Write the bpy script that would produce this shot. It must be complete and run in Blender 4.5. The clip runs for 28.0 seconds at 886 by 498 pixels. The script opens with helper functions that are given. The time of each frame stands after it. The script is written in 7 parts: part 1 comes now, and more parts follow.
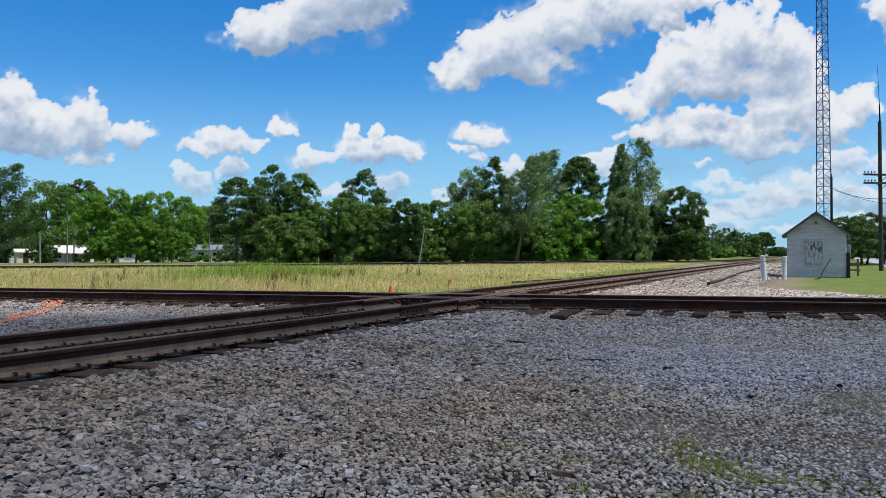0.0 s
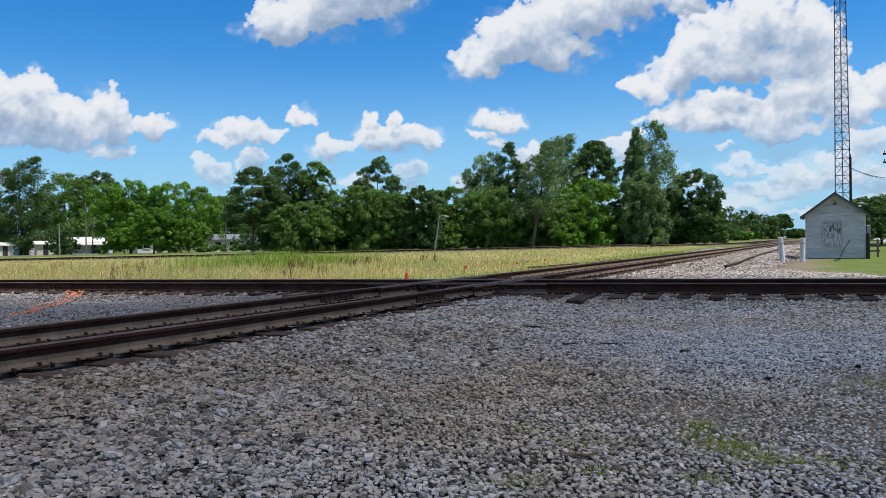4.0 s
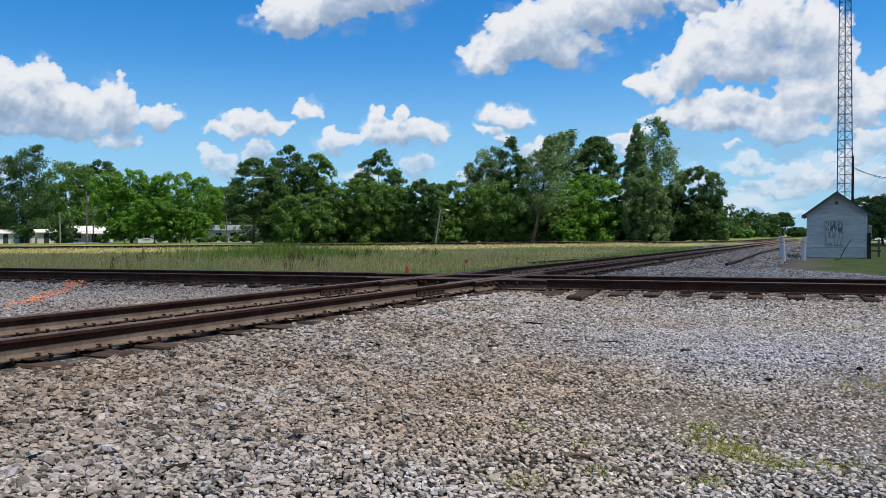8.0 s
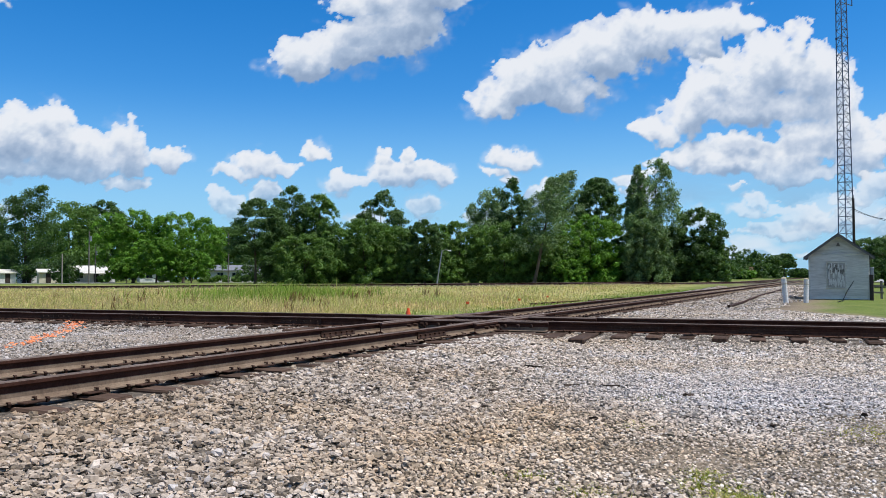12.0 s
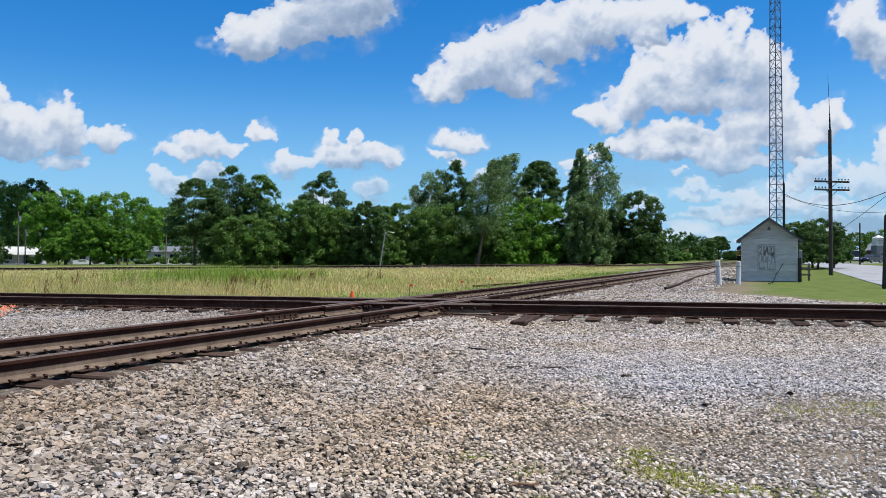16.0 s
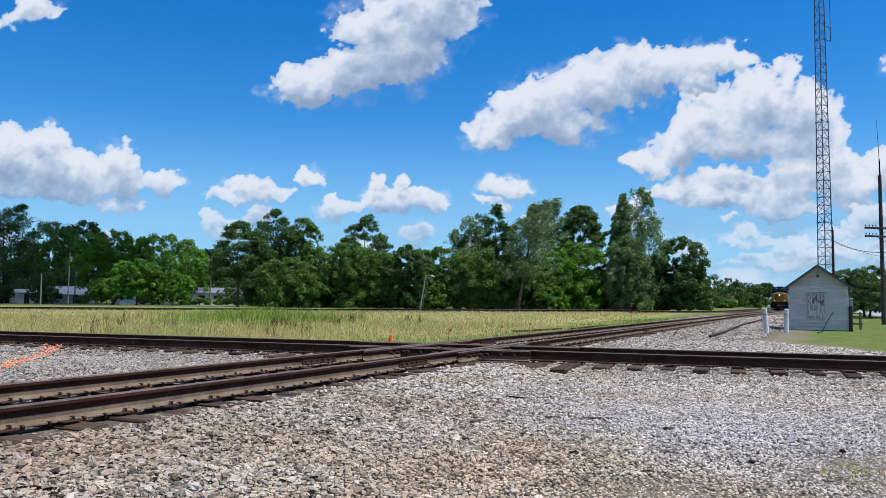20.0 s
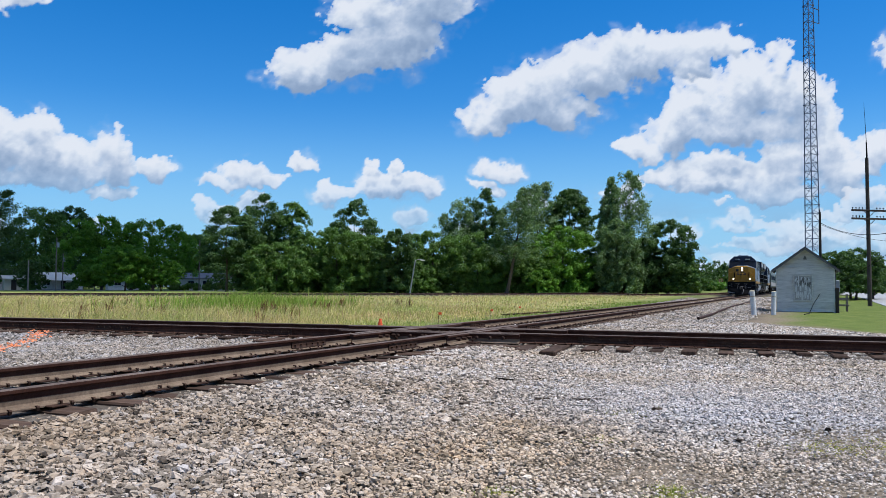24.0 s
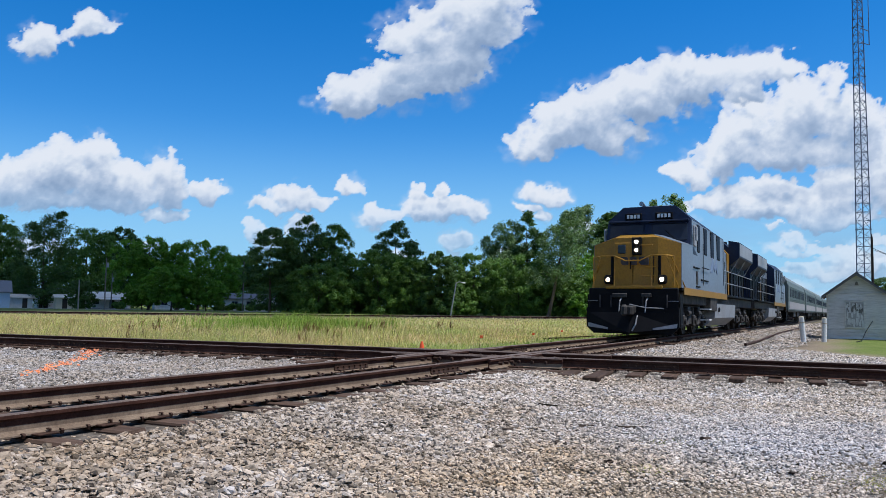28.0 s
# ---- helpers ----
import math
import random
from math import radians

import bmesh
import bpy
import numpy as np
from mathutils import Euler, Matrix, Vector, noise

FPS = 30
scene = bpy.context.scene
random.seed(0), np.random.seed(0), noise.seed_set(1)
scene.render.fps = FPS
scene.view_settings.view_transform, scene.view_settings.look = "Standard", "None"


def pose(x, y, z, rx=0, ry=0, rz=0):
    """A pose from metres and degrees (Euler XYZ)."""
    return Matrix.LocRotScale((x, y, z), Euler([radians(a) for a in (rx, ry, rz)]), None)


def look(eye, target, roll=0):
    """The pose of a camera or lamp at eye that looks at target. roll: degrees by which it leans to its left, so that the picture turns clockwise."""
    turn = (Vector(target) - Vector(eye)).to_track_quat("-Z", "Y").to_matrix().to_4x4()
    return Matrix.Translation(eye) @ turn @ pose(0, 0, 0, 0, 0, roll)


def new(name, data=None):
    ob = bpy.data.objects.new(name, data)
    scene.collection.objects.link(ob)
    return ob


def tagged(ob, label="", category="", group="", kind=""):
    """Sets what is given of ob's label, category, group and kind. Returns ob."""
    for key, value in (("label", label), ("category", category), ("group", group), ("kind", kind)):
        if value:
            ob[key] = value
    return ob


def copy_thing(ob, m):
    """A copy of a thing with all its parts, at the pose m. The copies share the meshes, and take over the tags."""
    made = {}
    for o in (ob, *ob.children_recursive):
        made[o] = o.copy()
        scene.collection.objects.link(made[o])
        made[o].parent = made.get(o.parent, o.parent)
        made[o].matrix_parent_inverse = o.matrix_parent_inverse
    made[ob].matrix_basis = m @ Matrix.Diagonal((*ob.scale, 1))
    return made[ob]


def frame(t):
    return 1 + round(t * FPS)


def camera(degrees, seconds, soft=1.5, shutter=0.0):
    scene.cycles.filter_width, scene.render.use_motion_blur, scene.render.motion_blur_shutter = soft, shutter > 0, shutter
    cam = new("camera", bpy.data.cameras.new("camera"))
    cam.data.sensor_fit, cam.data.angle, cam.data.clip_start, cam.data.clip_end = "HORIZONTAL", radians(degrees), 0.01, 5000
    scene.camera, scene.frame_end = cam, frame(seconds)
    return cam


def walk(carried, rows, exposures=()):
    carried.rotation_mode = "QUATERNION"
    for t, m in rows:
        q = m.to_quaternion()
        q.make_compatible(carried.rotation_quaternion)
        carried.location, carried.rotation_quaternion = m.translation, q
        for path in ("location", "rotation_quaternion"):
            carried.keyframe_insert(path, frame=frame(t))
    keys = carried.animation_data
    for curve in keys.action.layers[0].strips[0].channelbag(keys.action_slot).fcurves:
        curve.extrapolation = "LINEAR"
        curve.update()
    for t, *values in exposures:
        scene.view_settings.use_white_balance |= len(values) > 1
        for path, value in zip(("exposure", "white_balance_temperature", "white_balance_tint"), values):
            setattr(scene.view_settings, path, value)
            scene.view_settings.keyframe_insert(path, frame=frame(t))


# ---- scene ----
cam = camera(58.92, 28.0, soft=0.6)
PATH = [
    (0.0, pose(-0.004, 0.003, 0.893, 90.597, 0.307, -0.000)),
    (0.5, pose(-0.007, 0.000, 0.886, 89.962, 0.700, 0.572)),
    (1.0, pose(-0.009, 0.000, 0.883, 89.336, 0.978, 1.138)),
    (1.5, pose(-0.009, -0.003, 0.881, 89.643, 1.550, 0.818)),
    (2.0, pose(-0.004, -0.006, 0.886, 90.338, 0.969, 0.799)),
    (2.5, pose(-0.004, -0.011, 0.889, 91.250, 0.768, 0.851)),
    (3.0, pose(-0.007, -0.018, 0.891, 90.747, 0.786, 0.806)),
    (3.5, pose(0.001, -0.017, 0.886, 90.020, 1.125, 1.173)),
    (4.0, pose(-0.002, -0.019, 0.889, 89.623, 1.091, 1.138)),
    (4.5, pose(0.005, -0.019, 0.893, 87.866, 2.145, 1.031)),
    (6.5, pose(0.007, 0.001, 0.900, 88.774, 1.213, 0.871)),
    (7.0, pose(0.006, 0.008, 0.894, 89.507, 1.377, 0.865)),
    (7.5, pose(-0.010, 0.006, 0.906, 90.256, 0.261, 1.595)),
    (8.0, pose(-0.010, 0.009, 0.905, 89.162, 0.302, 1.177)),
    (8.5, pose(-0.004, 0.026, 0.905, 89.823, -0.067, 1.807)),
    (9.0, pose(-0.007, 0.034, 0.907, 89.100, -0.172, 2.788)),
    (9.5, pose(-0.004, 0.032, 0.907, 88.948, -0.104, 3.000)),
    (10.0, pose(0.004, 0.028, 0.906, 89.354, 0.616, 2.453)),
    (10.5, pose(0.002, 0.024, 0.910, 90.542, 0.508, 1.704)),
    (11.0, pose(0.000, 0.026, 0.918, 91.812, 0.281, 1.206)),
    (11.5, pose(0.006, 0.027, 0.921, 92.094, 0.186, 1.457)),
    (13.5, pose(-0.023, -0.045, 0.959, 92.147, 0.251, -0.330)),
    (14.0, pose(-0.021, -0.043, 0.962, 92.154, 0.265, -1.128)),
    (14.5, pose(-0.019, -0.039, 0.953, 91.704, 0.273, -2.006)),
    (15.0, pose(-0.006, -0.040, 0.961, 91.382, 0.472, -2.054)),
    (15.5, pose(-0.021, -0.048, 0.958, 91.456, -0.235, -3.255)),
    (16.0, pose(-0.019, -0.050, 0.954, 90.766, 0.125, -2.857)),
    (16.5, pose(-0.002, -0.018, 0.958, 91.803, 0.206, -2.455)),
    (17.0, pose(0.000, 0.000, 0.950, 92.180, 0.000, -2.563)),
    (17.5, pose(0.006, 0.005, 0.963, 92.147, -0.186, -2.646)),
    (18.0, pose(0.009, -0.011, 0.957, 92.171, -0.171, -3.103)),
    (18.5, pose(0.027, 0.004, 0.967, 92.669, -0.499, -3.262)),
    (19.0, pose(0.026, -0.001, 0.973, 93.607, -0.735, -1.636)),
    (19.5, pose(0.013, -0.011, 0.976, 93.949, -0.720, 0.197)),
    (20.0, pose(0.009, -0.003, 0.979, 93.946, -0.506, 0.086)),
    (20.5, pose(0.017, -0.001, 0.964, 92.740, -0.480, 0.438)),
    (21.0, pose(0.010, 0.004, 0.972, 93.939, -0.011, -0.893)),
    (21.5, pose(0.012, 0.002, 0.966, 92.124, 0.067, -0.408)),
    (23.5, pose(0.020, 0.005, 0.955, 92.595, 0.369, -2.078)),
    (24.0, pose(0.017, 0.012, 0.962, 92.802, -0.213, -0.656)),
    (24.5, pose(0.016, 0.016, 0.968, 92.512, -0.746, 0.146)),
    (25.0, pose(-0.003, 0.011, 0.967, 92.876, -0.608, 0.966)),
    (25.5, pose(-0.003, 0.003, 0.964, 93.436, -0.738, 0.928)),
    (26.0, pose(-0.006, 0.009, 0.969, 93.829, -1.055, 1.762)),
    (26.5, pose(0.002, 0.012, 0.972, 93.864, -0.903, 1.512)),
    (27.0, pose(-0.010, 0.018, 0.971, 93.577, -0.421, 2.575)),
    (27.5, pose(-0.011, 0.012, 0.975, 94.105, -0.578, 2.404)),
    (28.0, pose(-0.012, 0.008, 0.977, 94.411, -0.767, 2.301)),
]
TONE = ((0.0, 0.0, 6500, 10), (8.0, 0.0, 6500, 10), (11.5, 0.02, 6400, 10), (13.5, -0.06, 6280, 10), (18.0, -0.06, 6230, 10), (20.0, -0.06, 6100, 10), (28.0, -0.06, 6080, 10))
walk(cam, PATH, TONE)

# ---- light ----
SUN_AZ, SUN_EL = 108.0, 67.0
SKY_POWER = 0.116
HAZE = (2.55, 5.0, 7.4)           # pale blue over the horizon
CLOUD_WHITE = (4.6, 4.8, 5.1)    # sunlit cloud
world = bpy.data.worlds.new("sky")
scene.world = world
world.use_nodes = True
wn = world.node_tree.nodes
sky = wn.new("ShaderNodeTexSky")
sky.sky_type = "NISHITA"
sky.sun_disc = False
sky.sun_elevation = radians(SUN_EL)
sky.sun_rotation = radians(SUN_AZ)
sky.air_density, sky.dust_density, sky.ozone_density = 1.0, 0.25, 3.0
deep = wn.new("ShaderNodeHueSaturation")
deep.inputs["Saturation"].default_value = 1.44
wl = world.node_tree.links
wl.new(sky.outputs[0], deep.inputs["Color"])
clean = wn.new("ShaderNodeMix")
clean.data_type, clean.blend_type = "RGBA", "MULTIPLY"
clean.inputs[0].default_value, clean.inputs[7].default_value = 1.0, (0.90, 1.10, 1.24, 1)   # washed clean air
wl.new(deep.outputs[0], clean.inputs[6])


def world_math(op, a, b):
    n = wn.new("ShaderNodeMath")
    n.operation, n.use_clamp = op, True
    for sock, v in zip(n.inputs, (a, b)):
        if isinstance(v, bpy.types.NodeSocket):
            wl.new(v, sock)
        else:
            sock.default_value = v
    return n.outputs[0]


def world_range(v, a, b, lo, hi):
    n = wn.new("ShaderNodeMapRange")
    n.interpolation_type = "SMOOTHSTEP"
    for i, k in enumerate((a, b, lo, hi)):
        n.inputs[i + 1].default_value = k
    wl.new(v, n.inputs[0])
    return n.outputs[0]


def world_mix(fac, a, b):
    n = wn.new("ShaderNodeMix")
    n.data_type = "RGBA"
    wl.new(fac, n.inputs[0])
    wl.new(a, n.inputs[6])
    n.inputs[7].default_value = (*b, 1)
    return n.outputs[2]


# fair-weather cloud goes on round the sky, and a pale haze lies over the horizon
way = wn.new("ShaderNodeTexCoord").outputs["Generated"]
axes = wn.new("ShaderNodeSeparateXYZ")
wl.new(way, axes.inputs[0])
puffs = wn.new("ShaderNodeTexNoise")
puffs.inputs["Scale"].default_value, puffs.inputs["Detail"].default_value = 3.2, 6.0
wl.new(way, puffs.inputs["Vector"])
cloudy = world_range(puffs.outputs["Fac"], 0.46, 0.60, 0.0, 0.75)
ahead = world_math("MULTIPLY", world_range(axes.outputs["Y"], 0.45, 0.62, 0.0, 1.0), world_range(axes.outputs["Z"], 0.50, 0.42, 0.0, 1.0))
cloudy = world_math("MULTIPLY", cloudy, world_math("SUBTRACT", 1.0, ahead))
haze = world_range(axes.outputs["Z"], 0.24, 0.0, 0.0, 0.85)
tone = world_mix(haze, clean.outputs[2], HAZE)
tone = world_mix(cloudy, tone, CLOUD_WHITE)
wl.new(tone, wn["Background"].inputs[0])
wn["Background"].inputs[1].default_value = SKY_POWER
sun = new("sun", bpy.data.lights.new("sun", "SUN"))
sun.data.energy, sun.data.angle, sun.data.color = 5.7, radians(0.55), (1.0, 0.975, 0.94)
sun.matrix_world = look((0, 0, 0), [-math.sin(radians(SUN_AZ)) * math.cos(radians(SUN_EL)),
                                    -math.cos(radians(SUN_AZ)) * math.cos(radians(SUN_EL)), -math.sin(radians(SUN_EL))])
sun.location = (0, 0, 60)

# ---- the plan: two tracks that cross ----
TH = radians(25.3)
AD, AN = Vector((math.sin(TH), math.cos(TH))), Vector((math.cos(TH), -math.sin(TH)))
AC = -6.30                      # centre line of the main track, across AN
TB = radians(110.5)
BD, BN = Vector((math.sin(TB), math.cos(TB))), Vector((-math.cos(TB), math.sin(TB)))
BC = 14.23                      # centre line of the crossing track, across BN
HALF, RAIL = 0.7525, 0.17       # half the spacing of the rails, the height of a rail


def on_a(s, o=0.0, z=0.0):
    p = AD * s + AN * (AC + o)
    return Vector((p.x, p.y, z))


def on_b(s, o=0.0, z=0.0):
    p = BD * s + BN * (BC + o)
    return Vector((p.x, p.y, z))


CROSS = (BN * BC).dot(AD) + ((AC - BC * BN.dot(AN)) / BD.dot(AN)) * BD.dot(AD)   # where the centre lines meet, along A
CROSS_B = (on_a(CROSS).xy).dot(BD)


def smooth(e0, e1, x):
    u = np.clip((x - e0) / (e1 - e0), 0, 1)
    return u * u * (3 - 2 * u)


# track C, a connecting curve beyond the field
C_KEYS = ((-120, 90), (-70, 85), (-40, 82), (-15, 80), (5, 80.5), (18, 84), (28, 91), (45, 118), (72, 180), (118, 285), (200, 462))


def c_line(step=1.0):
    pts = [Vector((*k, 0)) for k in C_KEYS]
    out = []
    for i in range(len(pts) - 1):
        p0, p1, p2, p3 = pts[max(i - 1, 0)], pts[i], pts[i + 1], pts[min(i + 2, len(pts) - 1)]
        n = max(2, int((p2 - p1).length / step))
        for k in range(n):
            t = k / n
            out.append(0.5 * ((2 * p1) + (p2 - p0) * t + (2 * p0 - 5 * p1 + 4 * p2 - p3) * t * t + (3 * p1 - p0 - 3 * p2 + p3) * t ** 3))
    return out + [pts[-1]]


C_PTS = c_line(2.0)
C_XY = np.array([(p.x, p.y) for p in C_PTS])


def c_gap(x, y):
    """Distance to track C."""
    x, y = np.asarray(x, float), np.asarray(y, float)
    best = np.full(np.broadcast(x, y).shape, 1e9)
    for px, py in C_XY:
        best = np.minimum(best, np.hypot(x - px, y - py))
    return best


def fields(x, y):
    """Height, gravel and lawn of the ground at x, y."""
    x, y = np.asarray(x, float), np.asarray(y, float)
    oa = x * AN.x + y * AN.y - AC
    ob = x * BN.x + y * BN.y - BC
    beyond = smooth(1.8, 4.0, ob)
    far = smooth(25, 75, ob)
    left = smooth(-1.6, -4.5, oa)
    right = smooth(6.0, 11.0, oa)
    base = -0.13 + beyond * (left * (-0.16) + right * (-0.10)) + far * 0.42
    base = base + 0.03 * np.sin(x * 0.9 + 1.3) * np.sin(y * 0.7) * (1 - far)
    bed_a = smooth(2.9, 1.5, np.abs(oa))
    bed_b = smooth(2.4, 0.9, np.abs(ob))
    cg = c_gap(x, y)
    bed_c = smooth(4.5, 1.6, cg)
    z = np.maximum.reduce([base, base + (-0.05 - base) * np.maximum(bed_a, bed_b) * (1 - far), base + bed_c * 0.12])
    z = np.where(np.abs(oa) < 12, np.where(far > 0, base * (1 - bed_a) + bed_a * -0.05, z), z)
    wob = 0.55 * np.sin(x * 0.8 + 0.5 * y) + 0.4 * np.sin(x * 2.1 - y * 1.7)
    near = smooth(3.2, 2.3, ob + wob * 0.3)
    verge = 4.5 + 6.0 * smooth(13, 4, ob) - 0.02 * np.maximum(ob - 20, 0)
    strip = smooth(-3.2, -2.0, oa + wob * 0.3) * smooth(verge + 0.7, verge - 0.5, oa + wob * 0.5)
    gravel = np.maximum.reduce([near, strip, bed_c * 0.8])
    yard = smooth(96, 112, y) * smooth(-6, -12, oa)
    lawn = np.maximum(yard, 0) + beyond * smooth(verge + 0.6, verge + 2.0, oa + wob * 0.4) + 0.9 * beyond * smooth(-8.5, -4.0, oa + wob) * smooth(-1.6, -2.6, oa)
    return z, np.clip(gravel, 0, 1), np.clip(lawn, 0, 1)


def gz(x, y):
    return float(fields(np.array([x]), np.array([y]))[0][0])


# ---- mesh builder ----
class Build:
    """Collects simple solids into one mesh."""

    def __init__(self):
        self.v, self.f, self.n = [], [], 0

    def add(self, verts, faces):
        self.v.extend(tuple(p) for p in verts)
        self.f.extend(tuple(i + self.n for i in q) for q in faces)
        self.n += len(verts)
        return self

    def box(self, c, size, m=None, bevel=0.0):
        """A block round c; bevel cuts its edges."""
        hx, hy, hz = size[0] / 2, size[1] / 2, size[2] / 2
        b = min(bevel, 0.45 * min(size))
        if b <= 0:
            vs = [Vector((sx * hx, sy * hy, sz * hz)) for sz in (-1, 1) for sy in (-1, 1) for sx in (-1, 1)]
            fs = [(0, 2, 3, 1), (4, 5, 7, 6), (0, 1, 5, 4), (2, 6, 7, 3), (0, 4, 6, 2), (1, 3, 7, 5)]
        else:
            vs, ids = [], {}
            for sz in (-1, 1):
                for sy in (-1, 1):
                    for sx in (-1, 1):
                        for k in range(3):
                            ids[(sx, sy, sz, k)] = len(vs)
                            d = [b, b, b]
                            d[k] = 0
                            vs.append(Vector((sx * (hx - d[0]), sy * (hy - d[1]), sz * (hz - d[2]))))
            g = lambda k, *corners: [ids[(*q, k)] for q in corners]
            fs = []
            for s in (-1, 1):
                qs = [(s, -1, -1), (s, 1, -1), (s, 1, 1), (s, -1, 1)]
                fs.append(g(0, *(qs if s > 0 else qs[::-1])))
                qs = [(-1, s, -1), (-1, s, 1), (1, s, 1), (1, s, -1)]
                fs.append(g(1, *(qs if s > 0 else qs[::-1])))
                qs = [(-1, -1, s), (1, -1, s), (1, 1, s), (-1, 1, s)]
                fs.append(g(2, *(qs if s > 0 else qs[::-1])))
            for s in (-1, 1):
                for t in (-1, 1):
                    fs.append([ids[(s, t, -1, 0)], ids[(s, t, -1, 1)], ids[(s, t, 1, 1)], ids[(s, t, 1, 0)]])
                    fs.append([ids[(s, -1, t, 0)], ids[(s, -1, t, 2)], ids[(s, 1, t, 2)], ids[(s, 1, t, 0)]])
                    fs.append([ids[(-1, s, t, 1)], ids[(-1, s, t, 2)], ids[(1, s, t, 2)], ids[(1, s, t, 1)]])
                    for u in (-1, 1):
                        fs.append([ids[(s, t, u, 0)], ids[(s, t, u, 1)], ids[(s, t, u, 2)]])
        c = Vector(c)
        if m is not None:
            vs = [m @ p for p in vs]
        return self.add([p + c for p in vs], fs)

    def rod(self, p0, p1, r0, r1=None, n=8, caps=True):
        """A round bar from p0 to p1."""
        p0, p1 = Vector(p0), Vector(p1)
        r1 = r0 if r1 is None else r1
        ax = (p1 - p0).normalized()
        u = ax.orthogonal().normalized()
        w = ax.cross(u)
        vs = []
        for p, r in ((p0, r0), (p1, r1)):
            vs += [p + (u * math.cos(2 * math.pi * i / n) + w * math.sin(2 * math.pi * i / n)) * r for i in range(n)]
        fs = [(i, (i + 1) % n, n + (i + 1) % n, n + i) for i in range(n)]
        if caps:
            fs += [tuple(range(n))[::-1], tuple(range(n, 2 * n))]
        return self.add(vs, fs)

    def tube(self, pts, r, n=6):
        """A round bar bent along a line of points, closed at both ends."""
        pts = [Vector(p) for p in pts]
        vs, fs, u = [], [], None
        for i, p in enumerate(pts):
            d = ((pts[i] - pts[max(i - 1, 0)]).normalized() + (pts[min(i + 1, len(pts) - 1)] - pts[i]).normalized()).normalized()
            u = d.orthogonal().normalized() if u is None else (u - d * u.dot(d)).normalized()
            w = d.cross(u)
            vs += [p + (u * math.cos(2 * math.pi * k / n) + w * math.sin(2 * math.pi * k / n)) * r for k in range(n)]
        for i in range(len(pts) - 1):
            fs += [(i * n + k, i * n + (k + 1) % n, i * n + n + (k + 1) % n, i * n + n + k) for k in range(n)]
        fs += [tuple(range(n))[::-1], tuple(range(len(vs) - n, len(vs)))]
        return self.add(vs, fs)

    def prism(self, outline, y0, y1, axis=1):
        """An outline in two axes, drawn out along the third. axis 1: (x, z) along y; 0: (y, z) along x; 2: (x, y) along z."""
        k = len(outline)
        put = (lambda a, b, t: (t, a, b), lambda a, b, t: (a, t, b), lambda a, b, t: (a, b, t))[axis]
        vs = [put(a, b, t) for t in (y0, y1) for a, b in outline]
        fs = [(i, (i + 1) % k, k + (i + 1) % k, k + i) for i in range(k)] + [tuple(range(k))[::-1], tuple(range(k, 2 * k))]
        return self.add(vs, fs)

    def moved(self, m):
        self.v = [tuple(m @ Vector(p)) for p in self.v]
        return self

    def mesh(self, name):
        me = bpy.data.meshes.new(name)
        me.from_pydata(self.v, [], self.f)
        bm = bmesh.new()
        bm.from_mesh(me)
        bmesh.ops.recalc_face_normals(bm, faces=bm.faces)
        bm.to_mesh(me)
        bm.free()
        return me


def part(name, b, material, parent, label=""):
    """One mesh object under a thing or a part."""
    me = b.mesh(name) if isinstance(b, Build) else b
    if not me.materials:
        me.materials.append(material)
    ob = new(name, me)
    ob.parent = parent
    if label:
        tagged(ob, label)
    return ob


def thing(name, label, category, m=None, group="", kind=""):
    ob = new(name)
    ob.empty_display_size = 0.2
    if m is not None:
        ob.matrix_basis = m
    return tagged(ob, label, category, group, kind)


def solo(name, b, material, label, category, m=None, group="", kind=""):
    """A thing that is one mesh."""
    me = b.mesh(name) if isinstance(b, Build) else b
    if not me.materials:
        me.materials.append(material)
    ob = new(name, me)
    if m is not None:
        ob.matrix_basis = m
    return tagged(ob, label, category, group, kind)


def quick_mesh(name, verts, faces):
    """A mesh from arrays: verts n x 3, faces m x k."""
    me = bpy.data.meshes.new(name)
    verts, faces = np.asarray(verts, np.float32), np.asarray(faces, np.int32)
    me.vertices.add(len(verts))
    me.vertices.foreach_set("co", verts.ravel())
    k = faces.shape[1]
    me.loops.add(faces.size)
    me.loops.foreach_set("vertex_index", faces.ravel())
    me.polygons.add(len(faces))
    me.polygons.foreach_set("loop_start", np.arange(0, faces.size, k, dtype=np.int32))
    me.polygons.foreach_set("loop_total", np.full(len(faces), k, np.int32))
    me.update(calc_edges=True)
    return me


def shade_smooth(me):
    me.polygons.foreach_set("use_smooth", np.ones(len(me.polygons), bool))
    return me


